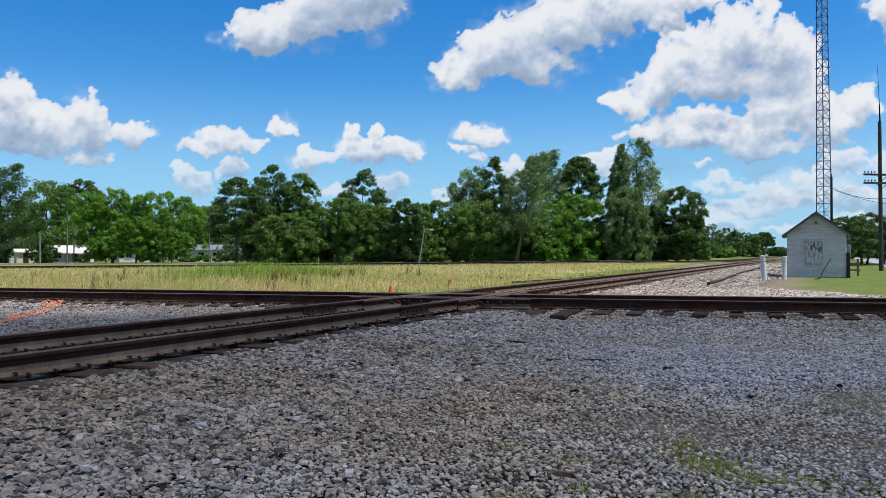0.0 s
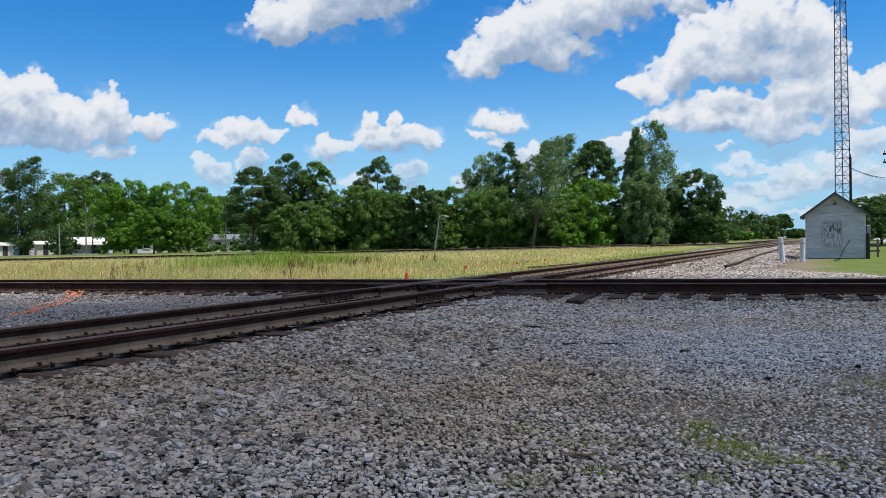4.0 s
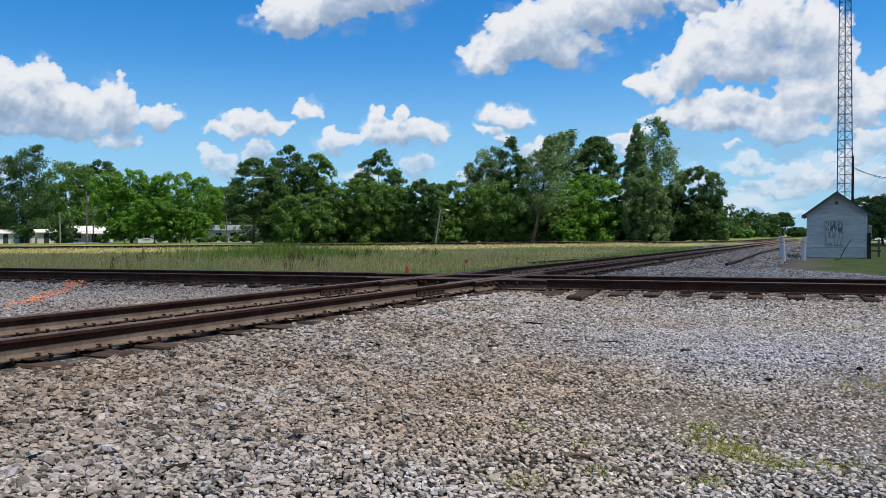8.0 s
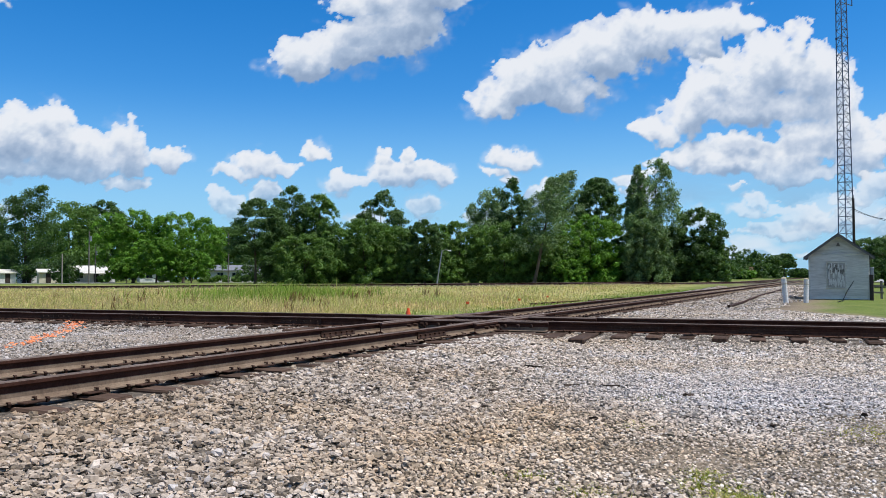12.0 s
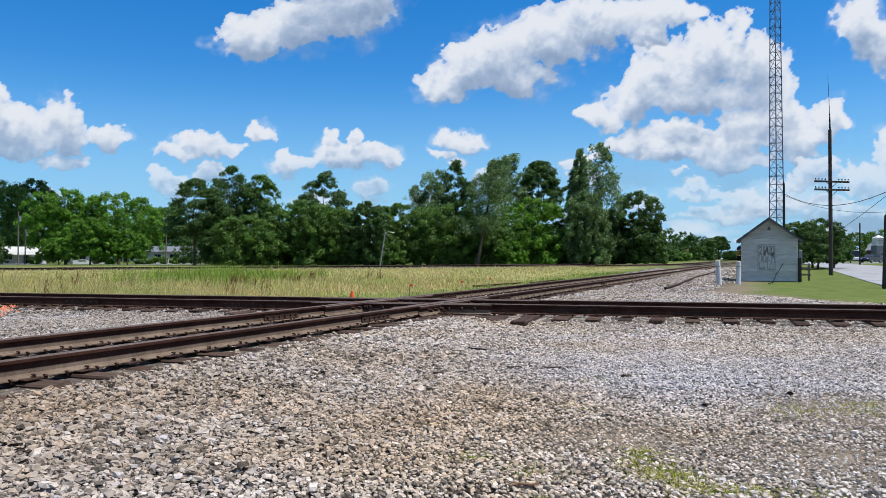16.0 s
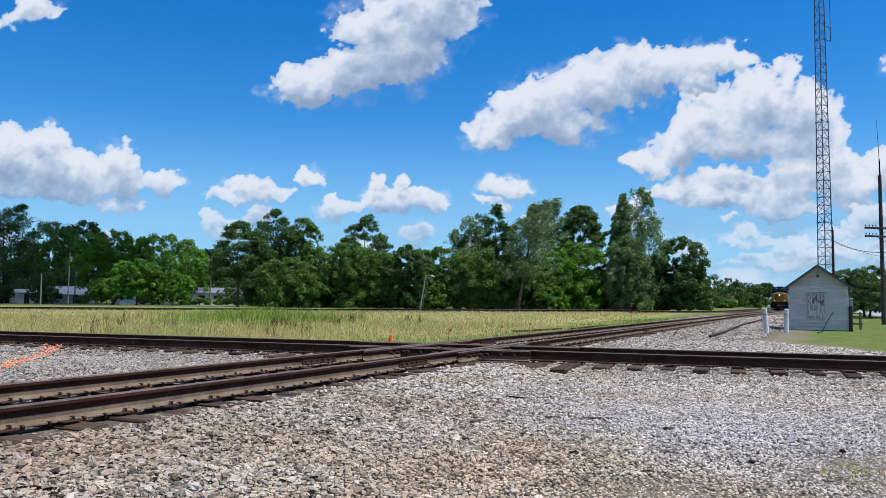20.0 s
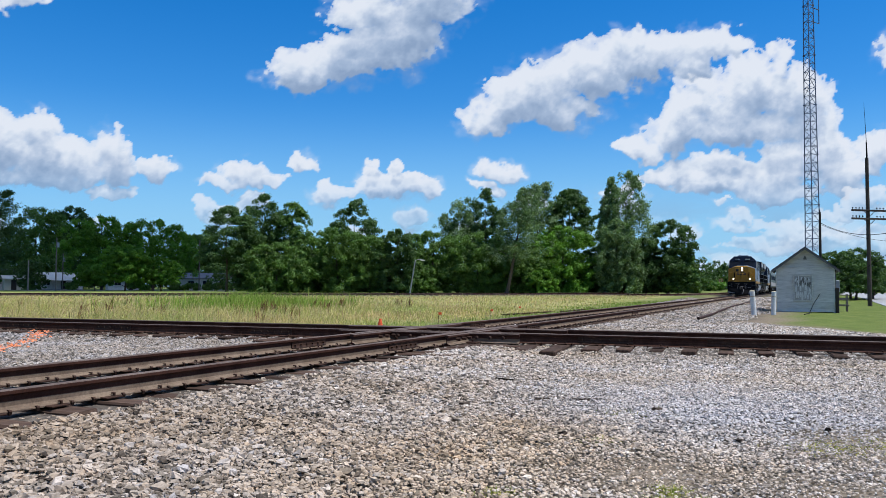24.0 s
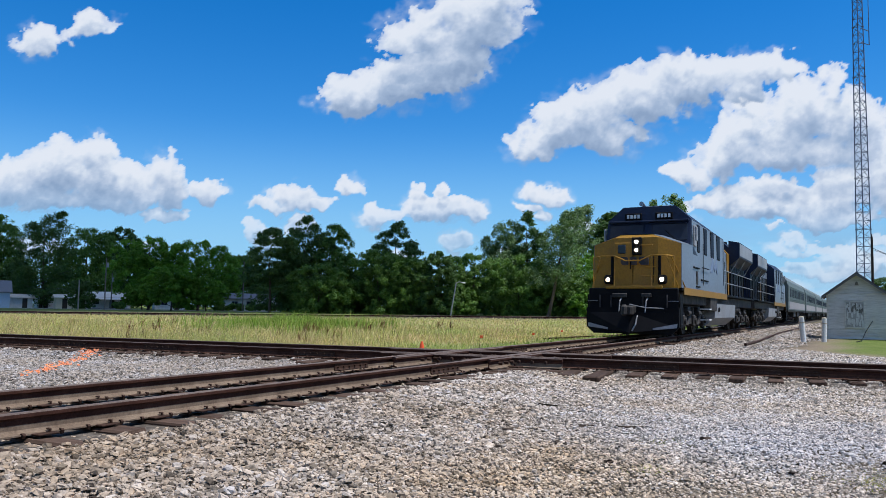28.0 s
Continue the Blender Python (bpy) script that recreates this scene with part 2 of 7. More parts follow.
# ---- materials ----
class Mat:
    """A small writer of node materials."""

    def __init__(self, name, rough=0.8, metal=0.0, spec=0.3):
        self.m = bpy.data.materials.new(name)
        self.m.use_nodes = True
        self.t = self.m.node_tree
        self.p = self.t.nodes["Principled BSDF"]
        self.p.inputs["Roughness"].default_value = rough
        self.p.inputs["Metallic"].default_value = metal
        self.p.inputs["Specular IOR Level"].default_value = spec
        self.co = self.t.nodes.new("ShaderNodeTexCoord").outputs["Object"]

    def node(self, kind, **kw):
        n = self.t.nodes.new(kind)
        for k, v in kw.items():
            n.inputs[k.replace("_", " ")].default_value = v
        return n

    def link(self, a, b):
        self.t.links.new(a, b)
        return self

    def noise(self, scale, detail=4.0, rough=0.6, stretch=None):
        n = self.node("ShaderNodeTexNoise", Scale=scale, Detail=detail, Roughness=rough)
        co = self.co
        if stretch:
            mp = self.t.nodes.new("ShaderNodeMapping")
            mp.inputs["Scale"].default_value = stretch
            self.link(co, mp.inputs["Vector"])
            co = mp.outputs[0]
        self.link(co, n.inputs["Vector"])
        return n.outputs["Fac"]

    def ramp(self, fac, *stops):
        r = self.t.nodes.new("ShaderNodeValToRGB")
        el = r.color_ramp.elements
        while len(el) < len(stops):
            el.new(0.5)
        for e, (p, c) in zip(el, stops):
            e.position = p
            e.color = (*c, 1) if not isinstance(c, (int, float)) else (c, c, c, 1)
        self.link(fac, r.inputs[0])
        return r.outputs[0]

    def mix(self, fac, a, b, blend="MIX"):
        n = self.t.nodes.new("ShaderNodeMix")
        n.data_type, n.blend_type = "RGBA", blend
        for sock, v in ((n.inputs[0], fac), (n.inputs[6], a), (n.inputs[7], b)):
            if isinstance(v, bpy.types.NodeSocket):
                self.link(v, sock)
            elif isinstance(v, (int, float)):
                sock.default_value = v if sock == n.inputs[0] else (v, v, v, 1)
            else:
                sock.default_value = (*v, 1)
        return n.outputs[2]

    def math(self, op, a, b=0.0):
        n = self.t.nodes.new("ShaderNodeMath")
        n.operation = op
        for sock, v in ((n.inputs[0], a), (n.inputs[1], b)):
            if isinstance(v, bpy.types.NodeSocket):
                self.link(v, sock)
            else:
                sock.default_value = v
        return n.outputs[0]

    def attr(self, name):
        n = self.t.nodes.new("ShaderNodeAttribute")
        n.attribute_name = name
        return n.outputs["Fac"]

    def island(self):
        return self.t.nodes.new("ShaderNodeNewGeometry").outputs["Random Per Island"]

    def each(self):
        return self.t.nodes.new("ShaderNodeObjectInfo").outputs["Random"]

    def color(self, c):
        if isinstance(c, bpy.types.NodeSocket):
            self.link(c, self.p.inputs["Base Color"])
        else:
            self.p.inputs["Base Color"].default_value = (*c, 1)
        return self

    def bump(self, fac, strength=0.3, dist=0.02):
        b = self.node("ShaderNodeBump", Strength=strength, Distance=dist)
        self.link(fac, b.inputs["Height"])
        self.link(b.outputs[0], self.p.inputs["Normal"])
        return self

    def rough(self, fac):
        self.link(fac, self.p.inputs["Roughness"])
        return self


def painted(name, c, wear=(0.12, 0.09, 0.07), rough=0.45, scale=3.0, amount=0.35, metal=0.0, bump=0.05, spec=0.3):
    """Paint with grime at two scales."""
    q = Mat(name, rough, metal, spec)
    big = q.ramp(q.noise(scale, 5), (0.45, 0.0), (0.75, 1.0))
    fine = q.ramp(q.noise(scale * 14, 3), (0.35, 0.8), (0.7, 1.1))
    base = q.mix(1.0, c, fine, "MULTIPLY")
    q.color(q.mix(q.math("MULTIPLY", big, amount), base, wear))
    q.bump(q.noise(scale * 20, 2), bump, 0.004)
    return q.m


def leafy(name, dark, mid, light, scale=0.5):
    q = Mat(name, 0.55, 0.0, 0.25)
    col = q.ramp(q.island(), (0.0, tuple(0.5 * (a + b) for a, b in zip(dark, mid))), (0.6, mid), (1.0, light))
    patch = q.ramp(q.noise(scale * 0.5, 2), (0.35, 0.78), (0.7, 1.2))
    col = q.mix(1.0, col, patch, "MULTIPLY")
    q.color(col)
    tr = q.t.nodes.new("ShaderNodeBsdfTranslucent")
    q.link(q.mix(1.0, col, (1.1, 1.25, 0.5), "MULTIPLY"), tr.inputs[0])
    ms = q.t.nodes.new("ShaderNodeMixShader")
    ms.inputs[0].default_value = 0.32
    q.link(q.p.outputs[0], ms.inputs[1]).link(tr.outputs[0], ms.inputs[2])
    q.link(ms.outputs[0], q.t.nodes["Material Output"].inputs[0])
    return q.m


def glowing(name, c, strength):
    q = Mat(name, 0.3)
    q.color((0.9, 0.88, 0.8))
    q.p.inputs["Emission Color"].default_value = (*c, 1)
    q.p.inputs["Emission Strength"].default_value = strength
    return q.m


def glassy(name, c=(0.012, 0.016, 0.024), rough=0.12):
    q = Mat(name, rough, 0.0, 0.30 if rough < 0.1 else 0.06)
    q.color(q.ramp(q.noise(2.0, 2), (0.3, c), (0.8, tuple(1.8 * k for k in c))))
    return q.m


def ground_material():
    q = Mat("ground", 0.95, 0.0, 0.1)
    v1 = q.t.nodes.new("ShaderNodeTexVoronoi")
    v1.inputs["Scale"].default_value = 17.0
    q.link(q.co, v1.inputs["Vector"])
    tone = q.t.nodes.new("ShaderNodeSeparateColor")
    q.link(v1.outputs["Color"], tone.inputs[0])
    stone = q.ramp(tone.outputs[0], (0.0, (0.15, 0.14, 0.125)), (0.4, (0.34, 0.32, 0.285)), (0.75, (0.50, 0.475, 0.43)), (1.0, (0.64, 0.615, 0.58)))
    # tone falls towards the edges of each stone cell
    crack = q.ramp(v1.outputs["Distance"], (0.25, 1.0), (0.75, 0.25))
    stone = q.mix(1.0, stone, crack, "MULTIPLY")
    stone = q.mix(q.ramp(q.noise(0.35, 4), (0.45, 0.15), (0.7, 0.6)), stone, (0.185, 0.15, 0.115))
    stone = q.mix(1.0, stone, (0.33, 0.30, 0.265), "MULTIPLY")        # gravel darkened overall, painting in the shade of gaps between stones
    stone = q.mix(q.math("MULTIPLY", q.attr("bare"), 0.75), stone, q.ramp(q.noise(9.0, 5), (0.3, (0.20, 0.15, 0.10)), (0.7, (0.36, 0.29, 0.21))))
    stone = q.mix(q.attr("bed"), stone, q.ramp(q.noise(12.0, 4), (0.3, (0.05, 0.04, 0.032)), (0.7, (0.15, 0.125, 0.10))))
    straw = q.ramp(q.noise(0.25, 5), (0.3, (0.24, 0.25, 0.07)), (0.55, (0.36, 0.32, 0.125)), (0.75, (0.43, 0.36, 0.18)))
    lawn = q.ramp(q.noise(1.2, 5), (0.3, (0.090, 0.125, 0.025)), (0.6, (0.135, 0.165, 0.038)), (0.8, (0.21, 0.195, 0.08)))
    grass = q.mix(q.attr("lawn"), q.mix(q.attr("dirt"), straw, (0.22, 0.17, 0.115)), lawn)
    grass = q.mix(1.0, grass, q.ramp(q.noise(14.0, 3), (0.3, 0.7), (0.7, 1.15)), "MULTIPLY")
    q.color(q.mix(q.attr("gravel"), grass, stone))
    q.bump(v1.outputs["Distance"], 0.6, 0.03)
    return q.m


def stone_material(name="ballast_stone"):
    q = Mat(name, 0.9, 0.0, 0.2)
    c = q.ramp(q.island(), (0.0, (0.13, 0.12, 0.11)), (0.09, (0.26, 0.25, 0.225)), (0.32, (0.48, 0.46, 0.43)), (0.60, (0.68, 0.66, 0.63)), (0.78, (0.60, 0.54, 0.46)), (0.9, (0.58, 0.61, 0.66)), (1.0, (0.84, 0.83, 0.81)))
    fleck = q.ramp(q.noise(60.0, 3), (0.3, 0.72), (0.7, 1.15))
    c = q.mix(1.0, c, fleck, "MULTIPLY")
    # random mottling painted in for the shadows among uneven stones
    c = q.mix(1.0, c, q.ramp(q.noise(5.0, 4, 0.7), (0.34, (0.72, 0.70, 0.67)), (0.50, (1.0, 1.0, 1.0)), (0.68, (1.16, 1.15, 1.14))), "MULTIPLY")
    dust = q.ramp(q.noise(0.45, 4), (0.40, 0.0), (0.68, 0.7))
    c = q.mix(dust, c, q.mix(1.0, c, (0.86, 0.74, 0.56), "MULTIPLY"))
    gap = q.t.nodes.new("ShaderNodeVectorMath")     # a newer load of pale bluish stone
    gap.operation = "DISTANCE"
    gap.inputs[1].default_value = (2.8, 6.7, -0.1)
    q.link(q.co, gap.inputs[0])
    pale = q.t.nodes.new("ShaderNodeMapRange")
    for k, v in ((1, 0.9), (2, 2.9), (3, 0.34), (4, 0.0)):
        pale.inputs[k].default_value = v
    q.link(q.math("ADD", gap.outputs["Value"], q.math("MULTIPLY", q.noise(1.3, 3), 1.2)), pale.inputs[0])
    c = q.mix(pale.outputs[0], c, (0.62, 0.69, 0.82))
    far = q.t.nodes.new("ShaderNodeVectorMath")     # and a muddy stretch beside it
    far.operation = "DISTANCE"
    far.inputs[1].default_value = (0.6, 5.1, -0.1)
    q.link(q.co, far.inputs[0])
    mud = q.t.nodes.new("ShaderNodeMapRange")
    for k, v in ((1, 0.6), (2, 3.0), (3, 0.75), (4, 0.0)):
        mud.inputs[k].default_value = v
    q.link(q.math("ADD", far.outputs["Value"], q.math("MULTIPLY", q.noise(1.1, 3), 1.4)), mud.inputs[0])
    c = q.mix(mud.outputs[0], c, q.mix(1.0, c, (0.95, 0.80, 0.58), "MULTIPLY"))
    dot = q.t.nodes.new("ShaderNodeVectorMath")
    dot.operation = "DOT_PRODUCT"
    dot.inputs[1].default_value = (AN.x, AN.y, 0)
    q.link(q.co, dot.inputs[0])
    edge = q.math("ADD", dot.outputs["Value"], q.math("MULTIPLY", q.noise(0.5, 3), 3.0))
    span = q.t.nodes.new("ShaderNodeMapRange")
    for k, v in ((1, -2.9), (2, 0.6), (3, 1.0), (4, 0.0)):
        span.inputs[k].default_value = v
    q.link(edge, span.inputs[0])
    past = q.t.nodes.new("ShaderNodeMapRange")
    for k, v in ((1, -10.5), (2, -8.2), (3, 0.4), (4, 1.0)):
        past.inputs[k].default_value = v
    q.link(edge, past.inputs[0])
    grey_side = q.t.nodes.new("ShaderNodeMapRange")      # darker, greyer ballast past the main track
    for k, v in ((1, -8.2), (2, -6.2), (3, 0.75), (4, 0.0)):
        grey_side.inputs[k].default_value = v
    q.link(edge, grey_side.inputs[0])
    c = q.mix(grey_side.outputs[0], c, q.mix(1.0, c, (0.66, 0.68, 0.72), "MULTIPLY"))
    along = q.t.nodes.new("ShaderNodeSeparateXYZ")
    q.link(q.co, along.inputs[0])
    near = q.t.nodes.new("ShaderNodeMapRange")
    for k, v in ((1, 6.0), (2, 12.0), (3, 1.0), (4, 0.3)):
        near.inputs[k].default_value = v
    q.link(q.math("ADD", along.outputs[1], q.math("MULTIPLY", q.noise(0.7, 3), 1.5)), near.inputs[0])
    grime = q.math("MULTIPLY", q.math("MULTIPLY", span.outputs[0], past.outputs[0]), near.outputs[0])
    c = q.mix(q.math("MULTIPLY", grime, 0.72), c, q.mix(1.0, c, (0.50, 0.42, 0.33), "MULTIPLY"))
    c = q.mix(1.0, c, (0.95, 0.868, 0.80), "MULTIPLY")
    q.color(c)
    q.bump(q.noise(40.0, 3), 0.25, 0.006)
    return q.m


def rust_material(name, a, b, rough=0.75, metal=0.3):
    q = Mat(name, rough, metal, 0.12)
    c = q.ramp(q.noise(3.0, 6, 0.7), (0.3, a), (0.7, b))
    c = q.mix(1.0, c, q.ramp(q.noise(50.0, 3), (0.3, 0.75), (0.7, 1.2)), "MULTIPLY")
    q.color(c)
    q.bump(q.noise(70.0, 3), 0.25, 0.003)
    return q.m


def wood_material(name, a, b, stretch=(1, 14, 14), scale=2.0, rough=0.9):
    q = Mat(name, rough, 0.0, 0.15)
    grain = q.noise(scale, 6, 0.7, stretch)
    c = q.ramp(grain, (0.3, a), (0.7, b))
    tone = q.ramp(q.each(), (0.0, 0.65), (1.0, 1.3))
    q.color(q.mix(1.0, c, tone, "MULTIPLY"))
    q.bump(grain, 0.4, 0.006)
    return q.m


M_GROUND = ground_material()
M_STONE = stone_material()
M_RUST = rust_material("rail_rust", (0.044, 0.019, 0.012), (0.115, 0.056, 0.036), 0.9, 0.0)
M_FOOT = rust_material("dusty_rail_foot", (0.110, 0.074, 0.050), (0.225, 0.165, 0.115), 0.95, 0.0)
# deep rust, with the shadow below the rail head painted in
M_HEAD_SHADE = rust_material("shaded_rail_head_side", (0.036, 0.014, 0.009), (0.078, 0.035, 0.023), 0.9, 0.0)
M_RUN = rust_material("rail_running_face", (0.085, 0.058, 0.045), (0.16, 0.12, 0.10), 0.75, 0.0)
M_IRON = rust_material("dark_iron", (0.034, 0.018, 0.012), (0.085, 0.048, 0.033))
M_TIE = wood_material("creosoted_tie", (0.032, 0.019, 0.013), (0.105, 0.066, 0.046))
M_BARK = wood_material("bark", (0.045, 0.035, 0.027), (0.12, 0.095, 0.07), (6, 6, 1.5))
M_POLE = wood_material("pole_wood", (0.03, 0.025, 0.022), (0.075, 0.06, 0.05), (8, 8, 1))
M_BLACK = painted("black_paint", (0.006, 0.006, 0.007), (0.02, 0.018, 0.016), 0.6, 2.0, 0.35, spec=0.08)
M_STEEL = painted("galvanised_steel", (0.30, 0.31, 0.33), (0.18, 0.15, 0.12), 0.45, 4.0, 0.4, 0.5)
M_WHITE = painted("white_paint", (0.72, 0.71, 0.68), (0.36, 0.31, 0.24), 0.7, 2.5, 0.4)

# ---- ground ----
def spaced(reach, near, count):
    u = np.linspace(-1, 1, count)
    a = near
    k = math.asinh(reach / a)
    return a * np.sinh(u * k)


BARE = ((3.1, 5.3, 0.75), (1.35, 4.6, 0.55), (2.3, 4.1, 0.6), (4.6, 7.2, 0.5))     # thin spots where the dirt shows


def bare_spots(x, y):
    return np.max([np.exp(-((x - bx) ** 2 + (y - by) ** 2) / br ** 2) for bx, by, br in BARE], axis=0)


def make_ground():
    gx = spaced(4200, 7.0, 230) + 1.0
    gy = spaced(4200, 7.0, 250) + 9.0
    X, Y = np.meshgrid(gx, gy)
    z, g, l = fields(X, Y)
    nx, ny = len(gx), len(gy)
    i = np.arange(nx * ny).reshape(ny, nx)
    f = np.stack([i[:-1, :-1], i[:-1, 1:], i[1:, 1:], i[1:, :-1]], -1).reshape(-1, 4)
    me = quick_mesh("ground", np.stack([X, Y, z], -1).reshape(-1, 3), f)
    oa = X * AN.x + Y * AN.y - AC
    for name, val in (("gravel", g), ("lawn", l), ("dirt", smooth(2.0, 3.5, oa)), ("bare", bare_spots(X, Y)),
                      ("bed", np.maximum(smooth(1.7, 1.2, np.abs(oa)), smooth(1.7, 1.2, np.abs(X * BN.x + Y * BN.y - BC))))):
        at = me.attributes.new(name, "FLOAT", "POINT")
        at.data.foreach_set("value", val.astype(np.float32).ravel())
    shade_smooth(me)
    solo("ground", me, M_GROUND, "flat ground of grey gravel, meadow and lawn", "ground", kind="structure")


make_ground()


# ---- tracks ----
PROFILE = ((-0.070, 0.0), (0.070, 0.0), (0.070, 0.010), (0.022, 0.024), (0.009, 0.040), (0.009, 0.078), (0.009, 0.118), (0.018, 0.128),
           (0.035, 0.134), (0.036, 0.160), (0.030, 0.168), (0.020, 0.170), (-0.020, 0.170), (-0.030, 0.168), (-0.036, 0.160),
           (-0.035, 0.134), (-0.018, 0.128), (-0.009, 0.118), (-0.009, 0.078), (-0.009, 0.040), (-0.022, 0.024), (-0.070, 0.010))


def rail_mesh(name, pts, lift=0.0, web=None):
    """A rail along a line of points; the running face has its own material."""
    v, f = [], []
    k = len(PROFILE)
    for i, p in enumerate(pts):
        d = (pts[min(i + 1, len(pts) - 1)] - pts[max(i - 1, 0)]).normalized()
        n = Vector((d.y, -d.x, 0))
        v += [p + n * a + Vector((0, 0, b + lift)) for a, b in PROFILE]
    for i in range(len(pts) - 1):
        f += [(i * k + j, i * k + (j + 1) % k, (i + 1) * k + (j + 1) % k, (i + 1) * k + j) for j in range(k)]
    f += [tuple(range(k))[::-1], tuple(range((len(pts) - 1) * k, len(pts) * k))]
    me = Build().add(v, f).mesh(name)
    me.materials.append(M_RUST)
    me.materials.append(M_RUN)
    me.materials.append(M_HEAD_SHADE)
    me.materials.append(web or M_FOOT)
    # upper half dark: rust plus the head's painted shadow; dusty or plain web below
    for p in me.polygons:
        p.material_index = 3
        if p.center.z > pts[0].z + lift + 0.07:
            p.material_index = 2
        if p.normal.z > 0.5 and p.center.z > pts[0].z + lift + 0.16:
            p.material_index = 1
    return me


def tie_mesh(seed):
    rnd = random.Random(seed)
    b = Build().box((0, 0, -0.085), (2.55 + rnd.uniform(-0.08, 0.08), 0.225, 0.17), bevel=0.018)
    b.v = [(x + rnd.uniform(-0.012, 0.012), y + rnd.uniform(-0.010, 0.010), z + rnd.uniform(-0.006, 0.004)) for x, y, z in b.v]
    return b.mesh("tie")


TIES = [tie_mesh(i) for i in range(6)]
LONG_TIES = [Build().box((0, 0, -0.085), (3.3 + 0.4 * i, 0.25, 0.17), bevel=0.02).mesh("tie") for i in range(3)]


def spike_mesh():
    b = Build()
    for x in (-0.085, 0.085):
        b.box((x, 0.05, 0.018), (0.020, 0.018, 0.034), bevel=0.004)
        b.box((x * 0.84, 0.05, 0.032), (0.040, 0.028, 0.013), bevel=0.005)
    b.box((0, 0, 0.004), (0.30, 0.18, 0.014), bevel=0.004)
    return b.mesh("tie_plate")


def anchor_mesh():
    """A rail anchor: a bent clip under and beside the foot."""
    b = Build()
    b.box((0, 0, -0.012), (0.17, 0.018, 0.016), bevel=0.004)
    for s in (-1, 1):
        b.prism(((s * 0.060, 0.012), (s * 0.084, -0.016), (s * 0.092, 0.008), (s * 0.080, 0.021), (s * 0.056, 0.022)), -0.012, 0.012)
    return b.mesh("rail_anchor")


PLATE, ANCHOR = spike_mesh(), anchor_mesh()
for me in (*TIES, *LONG_TIES):
    me.materials.append(M_TIE)
for me in (PLATE, ANCHOR):
    me.materials.append(M_IRON)


def joint_bar_mesh(length=0.92, bolts=6):
    b = Build()
    for side in (-1, 1):
        b.prism(((side * 0.012, 0.036), (side * 0.034, 0.022), (side * 0.040, 0.030), (side * 0.026, 0.06), (side * 0.026, 0.10), (side * 0.038, 0.126), (side * 0.012, 0.126)), -length / 2, length / 2)
        for i in range(bolts):
            y = (i - (bolts - 1) / 2) * length / bolts
            b.rod((side * 0.02, y, 0.08), (side * 0.055, y, 0.08), 0.018, n=6)
    return b.mesh("joint_bar")


JOINT = joint_bar_mesh()
JOINT.materials.append(M_IRON)


def put(name, me, parent, m, label=""):
    ob = part(name, me, None, parent, label)
    ob.matrix_basis = m
    return ob


def line_track(name, label, at, turn, s0, s1, n0, n1, cross, bars, seed):
    """A straight track: at(s, o, z) gives its places; ties from n0 to n1 are single pieces, the rest joined."""
    rnd = random.Random(seed)
    tr = thing(name, label, "railway track", kind="structure")
    for side in (-1, 1):
        lift = 0.0 if name == "track_1" else -0.003
        part("rail", rail_mesh("rail", [at(s, side * HALF) for s in (s0, (s0 + s1) / 2, s1)], lift, None if name == "track_1" else M_RUST), None, tr, "rusty steel rail with a worn top")
    # ties with plates and anchors
    far = Build()
    s = s0 + 0.3
    k = 0
    while s < s1:
        gap = abs(s - cross)
        lo = random.Random(seed * 1000 + k)
        m = Matrix.Translation(at(s, lo.uniform(-0.12, 0.12), (-0.012 if name == "track_1" else -0.004) - lo.uniform(0, 0.018))) @ pose(0, 0, 0, 0, lo.uniform(-0.6, 0.6), turn + lo.uniform(-1.6, 1.6))
        if n0 < s < n1:
            long = gap < 3.4
            put("tie", (LONG_TIES if long else TIES)[k % (3 if long else 6)], tr, m)
            if gap < 16 or k % 2:
                for side in (-1, 1):
                    put("tie_plate", PLATE, tr, Matrix.Translation(at(s, side * HALF, 0.0)) @ pose(0, 0, 0, 0, 0, turn))
                    if abs(s - cross) < 14:
                        for e in (-0.16, 0.16):
                            put("rail_anchor", ANCHOR, tr, Matrix.Translation(at(s + e, side * HALF, 0.0)) @ pose(0, 0, 0, 0, 0, turn + (0 if side > 0 else 180)))
        else:
            far.box((0, 0, 0), (2.5, 0.22, 0.16))
            far.v[-8:] = [tuple(m @ Vector((x, y, z - 0.08))) for x, y, z in far.v[-8:]]
        s += 0.54 + rnd.uniform(-0.02, 0.02)
        k += 1
    if far.n:
        tagged(part("far_ties", far, M_TIE, tr, "weathered ties under the far track"), kind="stuff")
    for s, side in bars:
        put("joint_bar", JOINT, tr, Matrix.Translation(at(s, side * HALF, 0.0)) @ pose(0, 0, 0, 0, 0, turn))
    return tr


TURN_A, TURN_B = -25.3, -110.5
TRACK_A = line_track("track_1", "rusty main railway track on grey ballast, crossing another", on_a, TURN_A, -18, 520, 2.0, 46, CROSS,
                     ((CROSS - 3.1, 1), (CROSS - 3.4, -1), (CROSS + 3.2, 1), (CROSS + 3.6, -1), (CROSS + 15, 1)), 3)
TRACK_B = line_track("track_2", "rusty railway track crossing the main track on grey ballast", on_b, TURN_B, -260, 200, CROSS_B - 20, CROSS_B + 16, CROSS_B,
                     ((CROSS_B - 3.3, -1), (CROSS_B - 3.6, 1), (CROSS_B + 3.2, -1), (CROSS_B + 3.5, 1), (CROSS_B - 9.8, -1), (CROSS_B - 7.2, -1), (CROSS_B + 5.3, -1), (CROSS_B + 7.5, 1)), 5)


